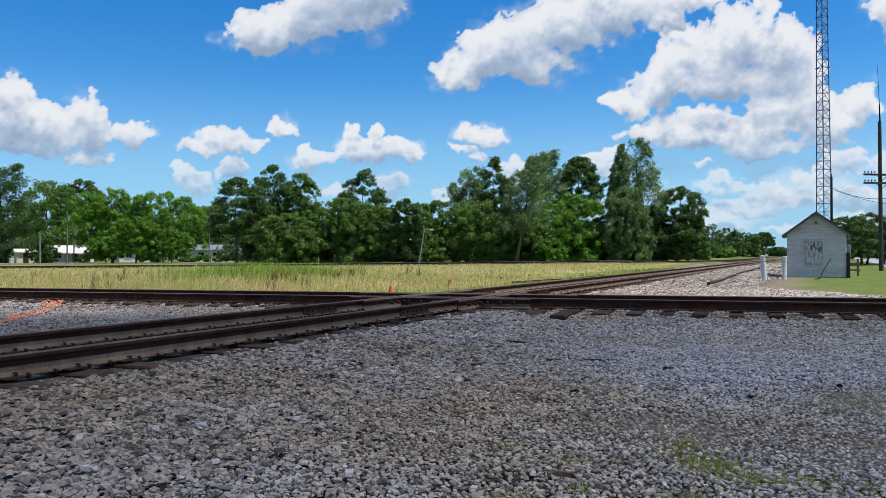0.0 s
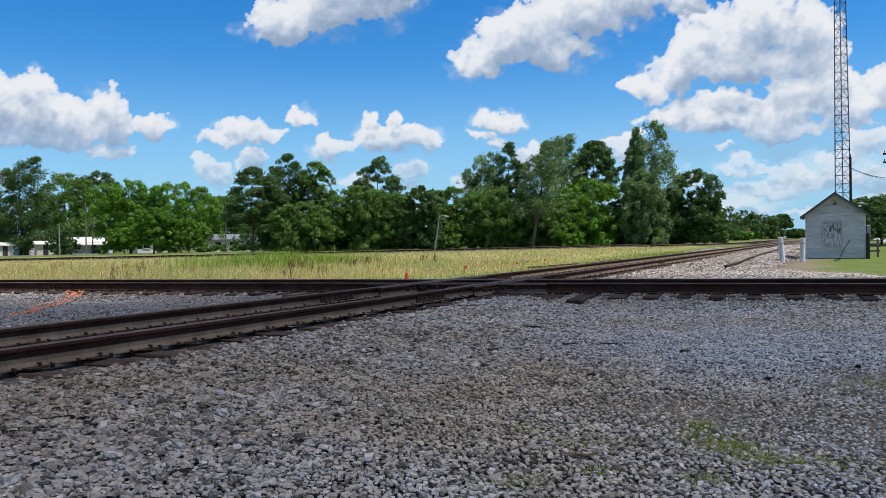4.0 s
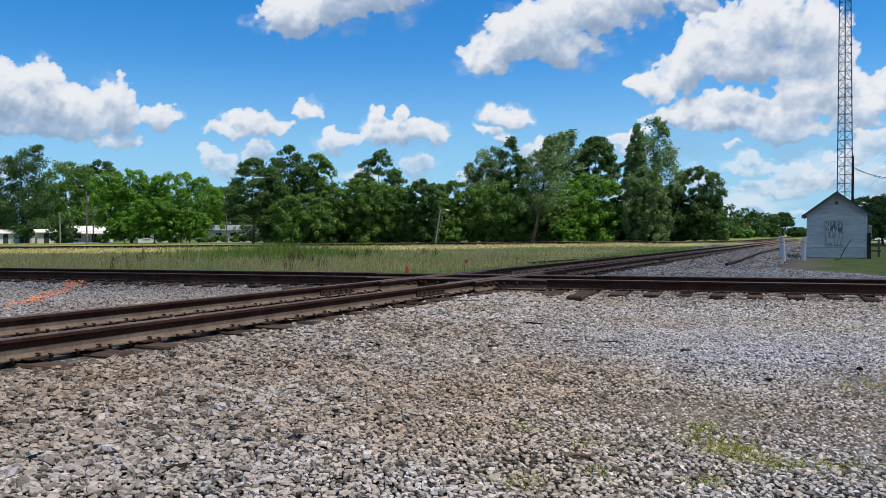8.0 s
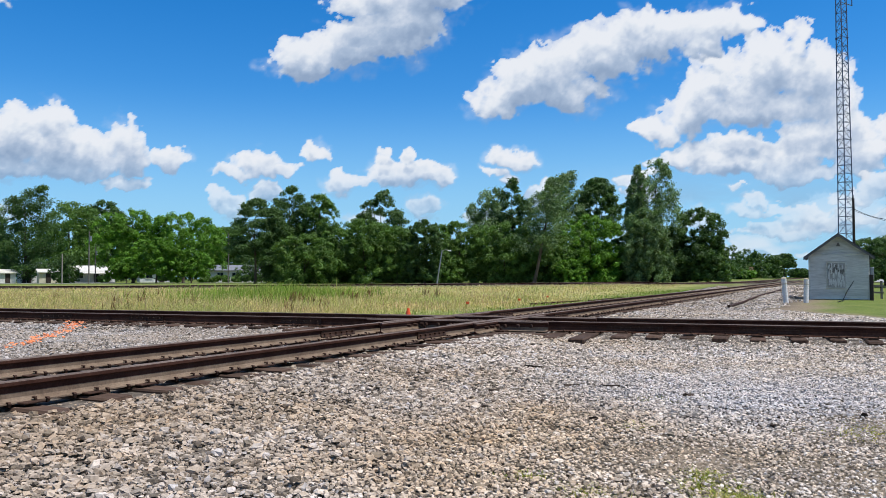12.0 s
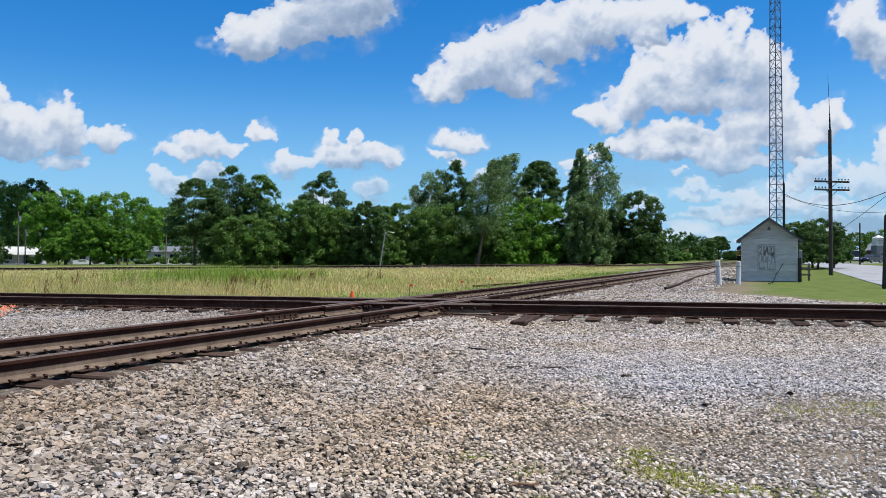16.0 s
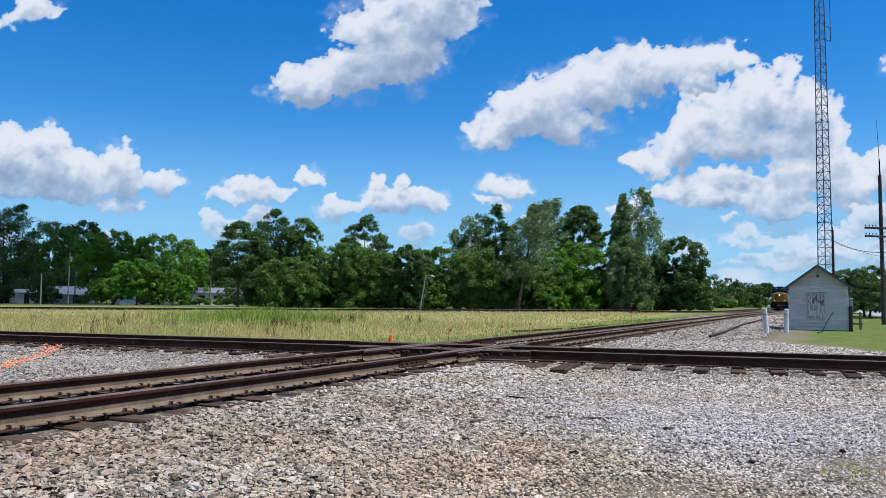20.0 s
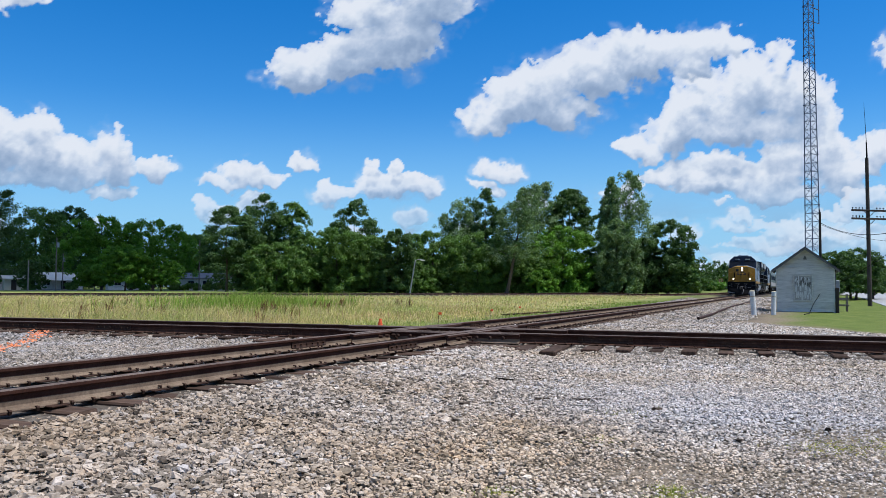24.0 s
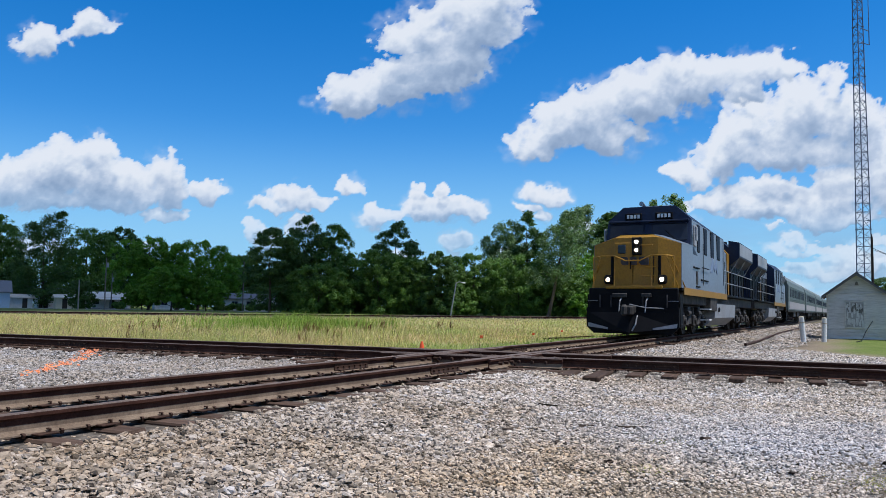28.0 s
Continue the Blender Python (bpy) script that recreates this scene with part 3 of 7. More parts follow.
def diamond():
    """The crossing: guard rails with flangeways, filler blocks, heavy bolts and base plates."""
    for tr, at, turn, cross, lift in ((TRACK_A, on_a, TURN_A, CROSS, -0.006), (TRACK_B, on_b, TURN_B, CROSS_B, -0.009)):
        for side in (-1, 1):
            o = side * (HALF - 0.13)
            part("guard_rail", rail_mesh("guard_rail", [at(s, o) for s in (cross - 2.3, cross, cross + 2.3)], lift), None, tr, "worn guard rail beside a flangeway")
            o = side * (HALF + 0.13)
            part("easer_rail", rail_mesh("easer_rail", [at(s, o) for s in (cross - 1.75, cross, cross + 1.75)], lift - 0.004), None, tr, "short heavy rail beside the frog")
            for e in (-1, 1):
                b = Build()
                c0 = cross + e * HALF
                for j in range(-3, 4):
                    p = at(c0 + e * (0.35 + 0.24 * (j + 3)) - e * 0.6, 0)
                    for off in (0.215, -0.215):
                        q = at(c0 + e * (0.24 * j), side * HALF + off, 0.085)
                        n = (at(c0, side * HALF + off * 1.4, 0.085) - at(c0, side * HALF + off, 0.085)).normalized()
                        b.rod(q - n * 0.02, q + n * 0.05, 0.030, n=6)
                part("frog_bolts", b, M_IRON, tr, "row of rusty frog bolts")
    for i in (-1, 1):
        for j in (-1, 1):
            p = on_a(CROSS, i * HALF)
            q = on_a(CROSS + j * HALF * 1.0, i * HALF, 0.0)
            b = Build().box((0, 0, -0.002), (0.75, 0.62, 0.03), bevel=0.008)
            for u in (-0.28, 0.28):
                for w in (-0.22, 0.22):
                    b.rod((u, w, 0), (u, w, 0.05), 0.022, n=6)
            ob = part("frog_plate", b, M_IRON, TRACK_A, "thick steel frog base plate")
            ob.matrix_basis = Matrix.Translation(q) @ pose(0, 0, 0, 0, 0, TURN_A)


diamond()


def curve_track():
    tr = thing("track_3", "rusty connecting track curving behind the meadow", "railway track", kind="structure")
    pts = C_PTS
    zs = [gz(p.x, p.y) + 0.03 for p in pts]
    for side in (-1, 1):
        line = []
        for i, p in enumerate(pts):
            d = (pts[min(i + 1, len(pts) - 1)] - pts[max(i - 1, 0)]).normalized()
            line.append(Vector((p.x + d.y * side * HALF, p.y - d.x * side * HALF, zs[i])))
        part("rail", rail_mesh("rail", line), None, tr, "rusty steel rail with a worn top")
    b = Build()
    for i in range(len(pts) - 1):
        a, c = pts[i], pts[i + 1]
        n = max(1, int((c - a).length / 0.6))
        d = (c - a).normalized()
        for k in range(n):
            p = a.lerp(c, k / n)
            m = Matrix.Translation((p.x, p.y, zs[i] - 0.08)) @ Matrix.Rotation(math.atan2(d.y, d.x) - math.pi / 2, 4, "Z")
            b.box((0, 0, 0), (2.5, 0.22, 0.16))
            b.v[-8:] = [tuple(m @ Vector(q)) for q in b.v[-8:]]
    tagged(part("far_ties", b, M_TIE, tr, "weathered ties under the far track"), kind="stuff")


curve_track()


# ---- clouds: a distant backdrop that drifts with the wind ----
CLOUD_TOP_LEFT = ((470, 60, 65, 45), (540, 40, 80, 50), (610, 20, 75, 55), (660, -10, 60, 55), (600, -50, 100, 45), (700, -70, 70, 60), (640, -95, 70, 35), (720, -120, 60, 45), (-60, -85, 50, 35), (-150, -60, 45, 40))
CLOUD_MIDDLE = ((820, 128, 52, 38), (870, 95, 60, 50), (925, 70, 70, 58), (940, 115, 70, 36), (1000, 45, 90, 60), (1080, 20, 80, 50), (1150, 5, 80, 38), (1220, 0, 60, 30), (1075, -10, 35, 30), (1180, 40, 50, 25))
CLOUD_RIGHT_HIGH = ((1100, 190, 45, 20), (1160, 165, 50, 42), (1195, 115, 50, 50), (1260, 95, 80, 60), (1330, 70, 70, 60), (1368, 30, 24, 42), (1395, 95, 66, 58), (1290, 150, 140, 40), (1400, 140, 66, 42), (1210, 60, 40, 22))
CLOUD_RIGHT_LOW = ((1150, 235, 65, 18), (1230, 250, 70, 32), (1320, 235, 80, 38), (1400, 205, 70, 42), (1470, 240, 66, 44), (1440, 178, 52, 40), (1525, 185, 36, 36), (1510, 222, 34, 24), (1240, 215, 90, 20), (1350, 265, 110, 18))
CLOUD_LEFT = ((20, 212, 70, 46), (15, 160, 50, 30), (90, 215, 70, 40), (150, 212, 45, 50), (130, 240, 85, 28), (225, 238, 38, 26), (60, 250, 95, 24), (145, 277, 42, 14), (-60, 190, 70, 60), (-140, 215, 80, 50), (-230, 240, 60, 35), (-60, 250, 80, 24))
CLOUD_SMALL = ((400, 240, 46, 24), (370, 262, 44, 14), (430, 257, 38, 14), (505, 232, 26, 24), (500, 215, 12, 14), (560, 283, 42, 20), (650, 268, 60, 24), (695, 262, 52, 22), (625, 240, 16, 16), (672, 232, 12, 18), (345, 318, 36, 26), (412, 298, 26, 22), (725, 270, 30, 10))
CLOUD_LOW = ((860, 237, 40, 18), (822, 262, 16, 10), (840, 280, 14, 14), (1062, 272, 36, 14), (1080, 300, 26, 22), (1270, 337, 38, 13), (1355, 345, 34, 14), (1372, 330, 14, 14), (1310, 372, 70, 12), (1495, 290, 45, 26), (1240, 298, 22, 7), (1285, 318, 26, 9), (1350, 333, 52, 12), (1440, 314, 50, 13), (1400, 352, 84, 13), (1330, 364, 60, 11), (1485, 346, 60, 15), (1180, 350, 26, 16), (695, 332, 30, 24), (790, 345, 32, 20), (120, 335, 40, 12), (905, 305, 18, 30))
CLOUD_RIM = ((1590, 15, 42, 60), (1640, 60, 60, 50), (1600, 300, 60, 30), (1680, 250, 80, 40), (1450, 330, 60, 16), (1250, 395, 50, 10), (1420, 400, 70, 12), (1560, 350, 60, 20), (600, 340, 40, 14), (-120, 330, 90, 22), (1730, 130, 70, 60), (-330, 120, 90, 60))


def value_noise(x, y, seed):
    """Smooth lattice noise for arrays, 0 to 1."""
    rng = np.random.RandomState(seed)
    tab = rng.rand(256, 256)
    xi, yi = np.floor(x).astype(int), np.floor(y).astype(int)
    u, w = x - xi, y - yi
    u, w = u * u * u * (u * (u * 6 - 15) + 10), w * w * w * (w * (w * 6 - 15) + 10)
    g = lambda a, b: tab[a % 256, b % 256]
    return (g(xi, yi) * (1 - u) + g(xi + 1, yi) * u) * (1 - w) + (g(xi, yi + 1) * (1 - u) + g(xi + 1, yi + 1) * u) * w


def fbm(x, y, octaves, seed, gain=0.5):
    tot, amp, s = 0, 1.0, 0
    for i in range(octaves):
        tot = tot + amp * value_noise(x * 2 ** i, y * 2 ** i, seed + i)
        s += amp
        amp *= gain
    return tot / s


def turned(x, y, deg):
    c, n = math.cos(radians(deg)), math.sin(radians(deg))
    return x * c - y * n, x * n + y * c


def puff(x, y, scale, octaves, seed):
    """Cauliflower noise whose layers are turned against each other."""
    tot, amp, s = 0, 1.0, 0
    for i in range(octaves):
        u, w = turned(x / scale * 2 ** i, y / scale * 2 ** i, 31 + 47 * i)
        tot = tot + amp * (1 - np.abs(2 * value_noise(u, w, seed + i) - 1) ** 1.3)
        s += amp
        amp *= 0.62
    return tot / s


def cloud_field(X, Y, banks):
    """Density, and the relative height inside the cloud."""
    wx = X + 44 * (fbm(*turned(X / 46, Y / 46, 20), 4, 3) - 0.5) + 22 * (fbm(*turned(X / 17, Y / 17, 50), 3, 13) - 0.5)
    wy = Y + 38 * (fbm(*turned(X / 46, Y / 46, 65), 4, 8) - 0.5) + 20 * (fbm(*turned(X / 17, Y / 17, 5), 3, 18) - 0.5)
    d, up, wsum = np.full(X.shape, -3.0), np.zeros(X.shape), np.full(X.shape, 1e-6)
    for bank in banks:
        for cx, cy, rx, ry in bank:
            low = np.where(wy > cy, 1.25, 1.0)
            e = 1 - ((wx - cx) / (rx * 1.0)) ** 2 - ((wy - cy) * low / (ry * 1.0)) ** 2
            d = np.maximum(d, e) + 0.10 * np.maximum(0, np.minimum(d, e))
            w = np.exp(np.clip(1.7 * e, -12, 3))
            up += w * ((cy - wy) / ry)
            wsum += w
    return np.minimum(d, 2.0) + 1.65 * (puff(X, Y, 52, 6, 21) - 0.62), up / wsum


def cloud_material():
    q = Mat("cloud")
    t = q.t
    col = q.ramp(q.attr("cloud_shading"), (0.0, (0.34, 0.45, 0.63)), (0.35, (0.48, 0.59, 0.76)), (0.62, (0.68, 0.76, 0.89)), (0.85, (0.88, 0.93, 1.0)), (1.0, (0.98, 1.0, 1.04)))
    # the backdrop glows by itself; sun and shade are in its colour
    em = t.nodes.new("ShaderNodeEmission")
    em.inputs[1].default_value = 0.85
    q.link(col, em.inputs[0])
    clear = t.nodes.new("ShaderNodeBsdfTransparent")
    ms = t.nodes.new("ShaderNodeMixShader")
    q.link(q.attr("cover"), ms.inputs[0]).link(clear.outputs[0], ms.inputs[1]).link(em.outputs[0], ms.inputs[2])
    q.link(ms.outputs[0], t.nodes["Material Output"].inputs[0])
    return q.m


M_CLOUD = cloud_material()


def make_clouds(banks, R, label, veil=False, dim=0.74):
    na, ne = 900, 360
    az = np.radians(np.linspace(-46, 44, na))
    el = np.radians(np.linspace(0.3, 27, ne))
    A, E = np.meshgrid(az, el)
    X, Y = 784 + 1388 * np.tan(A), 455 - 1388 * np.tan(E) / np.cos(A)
    d, up = cloud_field(X, Y, banks)
    lit, _ = cloud_field(X - 3, Y - 22, banks)
    deep, _ = cloud_field(X - 6, Y - 58, banks)
    soft = 0.06 + 0.44 * smooth(0.15, -0.6, up)          # crisp heads, ragged wispy bases
    cover = np.clip(smooth(-0.07, 0.0 + soft, d) * (0.72 + 0.26 * smooth(0.0, 0.6, d)), 0, 1)
    cover = cover * (0.55 + 0.45 * smooth(radians(4.0), radians(9.0), E))      # haze thins the low clouds
    wisp = smooth(-1.1, 0.2, d) * smooth(0.48, 0.72, fbm(*turned(X / 70, Y / 38, 12), 5, 90))
    cover = np.maximum(cover, 0.30 * wisp)
    if veil:        # thin milky cloud low in the sky
        cover = np.maximum(cover, 0.62 * smooth(0.36, 0.62, fbm(*turned(X / 150, Y / 52, 4), 5, 130)) * smooth(230, 390, Y) * smooth(820, 1180, X))
    # bright heads and grey bases: sunlight and self-shade painted by density and height
    cloud_shading = dim - 0.32 * np.clip(deep, 0, 1.3) + 0.36 * np.clip(up, -1.1, 0.8) - 0.42 * np.clip(lit - d, -0.6, 0.8) - 0.20 * np.clip(d - 0.25, 0, 1.4)
    cloud_shading = np.clip(cloud_shading + 0.30 * (puff(X + 300, Y, 78, 3, 50) - 0.62) + 0.18 * (puff(X, Y + 90, 26, 3, 70) - 0.62), 0, 1)
    P = np.stack([R * np.cos(E) * np.sin(A), R * np.cos(E) * np.cos(A), R * np.sin(E)], -1).reshape(-1, 3)
    i = np.arange(na * ne).reshape(ne, na)
    f = np.stack([i[:-1, :-1], i[:-1, 1:], i[1:, 1:], i[1:, :-1]], -1).reshape(-1, 4)
    keep = (cover.ravel()[f].max(1) > 0.0)
    me = quick_mesh("cloud_backdrop", P, f[keep])
    for name, val in (("cover", cover), ("cloud_shading", cloud_shading)):
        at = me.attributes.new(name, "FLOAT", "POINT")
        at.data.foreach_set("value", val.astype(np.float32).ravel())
    shade_smooth(me)
    return solo("cloud_backdrop", me, M_CLOUD, label, "clouds", kind="structure")


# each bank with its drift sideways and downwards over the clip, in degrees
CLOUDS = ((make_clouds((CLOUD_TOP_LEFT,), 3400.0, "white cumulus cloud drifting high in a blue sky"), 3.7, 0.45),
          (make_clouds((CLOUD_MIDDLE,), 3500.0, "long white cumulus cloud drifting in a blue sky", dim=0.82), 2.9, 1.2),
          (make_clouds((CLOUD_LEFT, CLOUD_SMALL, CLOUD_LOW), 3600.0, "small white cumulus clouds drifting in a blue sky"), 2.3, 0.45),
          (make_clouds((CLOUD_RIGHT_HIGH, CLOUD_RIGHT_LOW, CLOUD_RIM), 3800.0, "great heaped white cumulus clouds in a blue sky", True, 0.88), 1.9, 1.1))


# ---- clouds added out of view, whose shade crosses the place ----
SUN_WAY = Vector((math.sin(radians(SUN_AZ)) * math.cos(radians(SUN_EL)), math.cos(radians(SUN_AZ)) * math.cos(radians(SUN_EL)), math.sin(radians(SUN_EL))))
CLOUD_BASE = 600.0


def shading_cloud(half_x, half_y, seed, thin, label):
    """A flat-bottomed thin cumulus built of rounded heaps, unseen, only to shade the ground."""
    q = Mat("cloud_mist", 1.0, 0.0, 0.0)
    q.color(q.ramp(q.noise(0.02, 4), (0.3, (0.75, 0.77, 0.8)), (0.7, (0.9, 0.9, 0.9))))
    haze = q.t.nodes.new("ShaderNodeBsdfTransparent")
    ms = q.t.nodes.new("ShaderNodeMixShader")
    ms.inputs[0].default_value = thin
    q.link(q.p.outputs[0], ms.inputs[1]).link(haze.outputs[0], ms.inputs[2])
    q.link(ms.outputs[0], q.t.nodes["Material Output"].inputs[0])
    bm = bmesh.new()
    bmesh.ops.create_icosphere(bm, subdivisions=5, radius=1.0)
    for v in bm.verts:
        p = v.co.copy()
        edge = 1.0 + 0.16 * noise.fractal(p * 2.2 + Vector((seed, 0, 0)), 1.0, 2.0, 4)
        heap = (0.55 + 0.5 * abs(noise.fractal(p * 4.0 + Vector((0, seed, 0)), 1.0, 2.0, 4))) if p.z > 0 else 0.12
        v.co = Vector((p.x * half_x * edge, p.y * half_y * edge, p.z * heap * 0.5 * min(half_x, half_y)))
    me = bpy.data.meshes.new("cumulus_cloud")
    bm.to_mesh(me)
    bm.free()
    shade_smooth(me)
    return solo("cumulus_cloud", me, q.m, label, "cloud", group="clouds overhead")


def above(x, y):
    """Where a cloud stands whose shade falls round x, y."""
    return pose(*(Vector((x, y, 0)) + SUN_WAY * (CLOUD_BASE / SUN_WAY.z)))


NEAR_CLOUD = shading_cloud(70, 26, 3, 0.50, "unseen cumulus cloud placed to shade the crossing")
VEIL_CLOUD = shading_cloud(75, 42, 5, 0.80, "unseen thin veil of cloud added to half-shade the crossing")
FAR_CLOUD = shading_cloud(85, 82, 8, 0.30, "unseen wide cumulus cloud placed to shade the trees")


# ---- trees: bearing, distance, height, width, habit ----
TREES_LEFT = (
    (-29.4, 165, 20.6, 15.3, "feather"),
    (-26.8, 200, 20.8, 21.5, "broad"),
    (-24.8, 214, 22.6, 16.1, "dark"),
    (-32.1, 190, 23.0, 18.9, "broad"),
    (-34.7, 190, 23.0, 20.5, "broad"),
    (-22.8, 152, 14.6, 13.9, "bright"),
    (-19.6, 152, 13.8, 16.4, "bright"),
    (-21.4, 135, 8.1, 8.4, "bright"),
    (-23.3, 140, 4.8, 6.4, "bright"),
    (-19.1, 138, 6.0, 6.9, "bright"),
    (-27.0, 150, 5.9, 5.9, "dark"),
    (-16.7, 185, 13.0, 10.7, "broad"),
    (-25.3, 245, 15.2, 25.2, "dark"),
    (-29.3, 245, 17.4, 27.2, "dark"),
    (-21.5, 245, 14.6, 27.2, "dark"),
    (-17.8, 245, 13.8, 25.2, "dark"),
    (-15.1, 200, 10.2, 14.3, "dark"),
    (-32.4, 245, 18.2, 27.2, "dark"),
    (-35.3, 245, 19.0, 27.2, "dark"),
    (-30.9, 175, 10.8, 9.7, "dark"),
)
TREES_MIDDLE = (
    (-14.8, 118, 13.0, 10.7, "pine"),
    (-12.2, 124, 15.4, 11.9, "pine2"),
    (-10.2, 122, 14.0, 7.6, "broad"),
    (-11.3, 112, 7.2, 10.2, "bush"),
    (-8.8, 118, 8.5, 6.8, "bush"),
    (-5.8, 124, 14.7, 10.6, "pine2"),
    (-7.0, 114, 9.5, 10.4, "bush"),
    (-4.7, 114, 8.3, 8.5, "bush"),
    (-2.7, 110, 9.0, 6.5, "dark"),
    (-0.1, 116, 9.2, 9.6, "broad"),
    (1.8, 122, 14.8, 9.7, "thin"),
    (3.7, 122, 16.3, 9.2, "pine2"),
    (-10.0, 138, 7.1, 13.1, "dark"),
    (-5.1, 138, 6.9, 13.1, "dark"),
    (-1.0, 138, 7.0, 12.0, "dark"),
    (2.7, 138, 6.7, 12.0, "dark"),
    (-13.1, 140, 5.3, 6.7, "dark"),
    (-14.3, 150, 5.3, 9.5, "dark"),
    (-11.9, 150, 4.2, 9.5, "dark"),
    (-9.4, 150, 5.0, 9.5, "dark"),
    (-6.9, 150, 3.9, 9.5, "dark"),
    (-4.3, 150, 4.7, 9.5, "dark"),
    (-1.8, 150, 3.6, 9.5, "dark"),
    (0.8, 150, 4.4, 9.5, "dark"),
    (3.3, 150, 5.2, 9.5, "dark"),
    (5.9, 150, 4.2, 9.5, "dark"),
    (8.4, 150, 5.0, 9.5, "dark"),
    (10.8, 150, 4.0, 9.5, "dark"),
    (13.3, 150, 4.8, 9.5, "dark"),
    (15.7, 150, 3.8, 9.5, "dark"),
    (18.0, 150, 4.7, 9.5, "dark"),
)
TREES_RIGHT = (
    (3.1, 112, 8.8, 10.2, "bush"),
    (5.25, 107, 15.0, 8.0, "thin", 2.3),
    (7.6, 124, 17.6, 8.1, "thin"),
    (9.8, 126, 16.7, 8.6, "crown"),
    (9.3, 112, 9.8, 9.7, "low"),
    (6.5, 112, 7.2, 10.2, "bush"),
    (13.55, 112, 17.5, 8.0, "poplar", 0.5),
    (13.2, 110, 10.4, 7.4, "poplar"),
    (12.25, 114, 17.0, 3.4, "poplar", 0.6),
    (11.7, 116, 6.9, 5.5, "dark"),
    (16.7, 112, 10.7, 8.2, "dark"),
    (17.4, 112, 6.3, 6.5, "broad"),
    (8.4, 138, 7.1, 13.1, "dark"),
    (13.2, 138, 6.6, 13.1, "dark"),
    (15.1, 114, 8.0, 5.9, "dark"),
    (8.0, 108, 3.4, 4.5, "low"),
    (11.0, 116, 4.0, 6.7, "bush"),
    (14.4, 116, 3.5, 6.7, "bush"),
    (5.2, 114, 4.4, 7.6, "bush"),
    (-1.4, 112, 4.5, 6.5, "bush"),
)
TREES_FAR = (
    (18.9, 330, 10.9, 15.7, "dark"),
    (20.0, 340, 12.8, 16.2, "dark"),
    (21.0, 350, 11.2, 13.9, "dark"),
    (22.2, 360, 11.2, 11.6, "crown"),
    (21.6, 380, 8.2, 12.0, "dark"),
    (23.1, 460, 5.6, 13.3, "dark"),
    (18.5, 340, 8.3, 13.5, "dark"),
)
M_LEAF = leafy("leaf_mid", (0.047, 0.100, 0.017), (0.094, 0.178, 0.032), (0.160, 0.256, 0.055))
M_LEAF_BRIGHT = leafy("leaf_bright", (0.060, 0.144, 0.013), (0.112, 0.241, 0.021), (0.172, 0.318, 0.040))
M_LEAF_DARK = leafy("leaf_dark", (0.035, 0.071, 0.021), (0.065, 0.126, 0.032), (0.110, 0.181, 0.051))
M_LEAF_SILVER = leafy("leaf_silver", (0.052, 0.098, 0.032), (0.135, 0.215, 0.075), (0.340, 0.450, 0.250))
HABIT = {  # leaf material, crown bottom, clumps, form, trunk radius share, label
    "broad": (M_LEAF, 0.07, 290, "round", 0.018, "tall broadleaf tree with a full green crown"),
    "bright": (M_LEAF_BRIGHT, 0.22, 280, "round", 0.020, "rounded tree with bright green leaves"),
    "low": (M_LEAF_BRIGHT, 0.0, 270, "round", 0.016, "bushy tree with bright green leaves to the ground"),
    "dark": (M_LEAF_DARK, 0.04, 270, "round", 0.016, "dense dark green tree"),
    "shade": (M_LEAF_DARK, 0.17, 260, "round", 0.018, "dark spreading tree with a shaded underside"),
    "bush": (M_LEAF, 0.0, 270, "round", 0.012, "bushy green undergrowth tree"),
    "pine": (M_LEAF_DARK, 0.22, 190, "layer", 0.016, "dark pine with layered branches"),
    "feather": (M_LEAF_DARK, 0.05, 230, "blown", 0.016, "tall feathery dark green tree bending in the wind"),
    "pine2": (M_LEAF_DARK, 0.12, 280, "ragged", 0.014, "tall dark green tree with a ragged top"),
    "thin": (M_LEAF_SILVER, 0.30, 190, "loose", 0.017, "thin tall tree with loose foliage"),
    "crown": (M_LEAF_DARK, 0.46, 180, "dome", 0.014, "pine with a high rounded crown"),
    "poplar": (M_LEAF_SILVER, 0.04, 420, "column", 0.014, "tall silvery poplar moved by the wind"),
}
# leaders of a crown: sideways place, height and width as shares; then the flatness of a clump, its size and how the wind draws it out
FORM = {
    "round": (((0.0, 1.0, 0.84), (0.23, 0.90, 0.62), (-0.24, 0.93, 0.60), (0.05, 0.72, 0.82)), 0.80, 0.078, (0.15, 0, 0.1)),
    "ragged": (((0.02, 1.0, 0.74), (0.22, 0.80, 0.60), (-0.20, 0.88, 0.60), (0.0, 0.60, 0.92)), 0.78, 0.076, (0.2, 0, 0.25)),
    "loose": (((0.0, 0.96, 0.74), (0.14, 1.0, 0.56), (-0.20, 0.84, 0.58)), 0.85, 0.068, (0.5, 0, 0.5)),
    "blown": (((0.0, 0.96, 0.66), (0.22, 1.0, 0.50), (-0.24, 0.88, 0.56)), 0.80, 0.070, (1.0, 0, 0.5)),
    "column": (((0.0, 1.0, 0.86), (0.16, 0.90, 0.62), (-0.16, 0.84, 0.66)), 0.95, 0.068, (0.55, 0, 1.1)),
    "dome": (((0.0, 1.0, 0.96),), 0.66, 0.090, (0.2, 0, 0.1)),
    "layer": (((0.0, 1.0, 1.0), (0.25, 0.90, 0.62)), 0.50, 0.095, (0.3, 0, 0.1)),
}


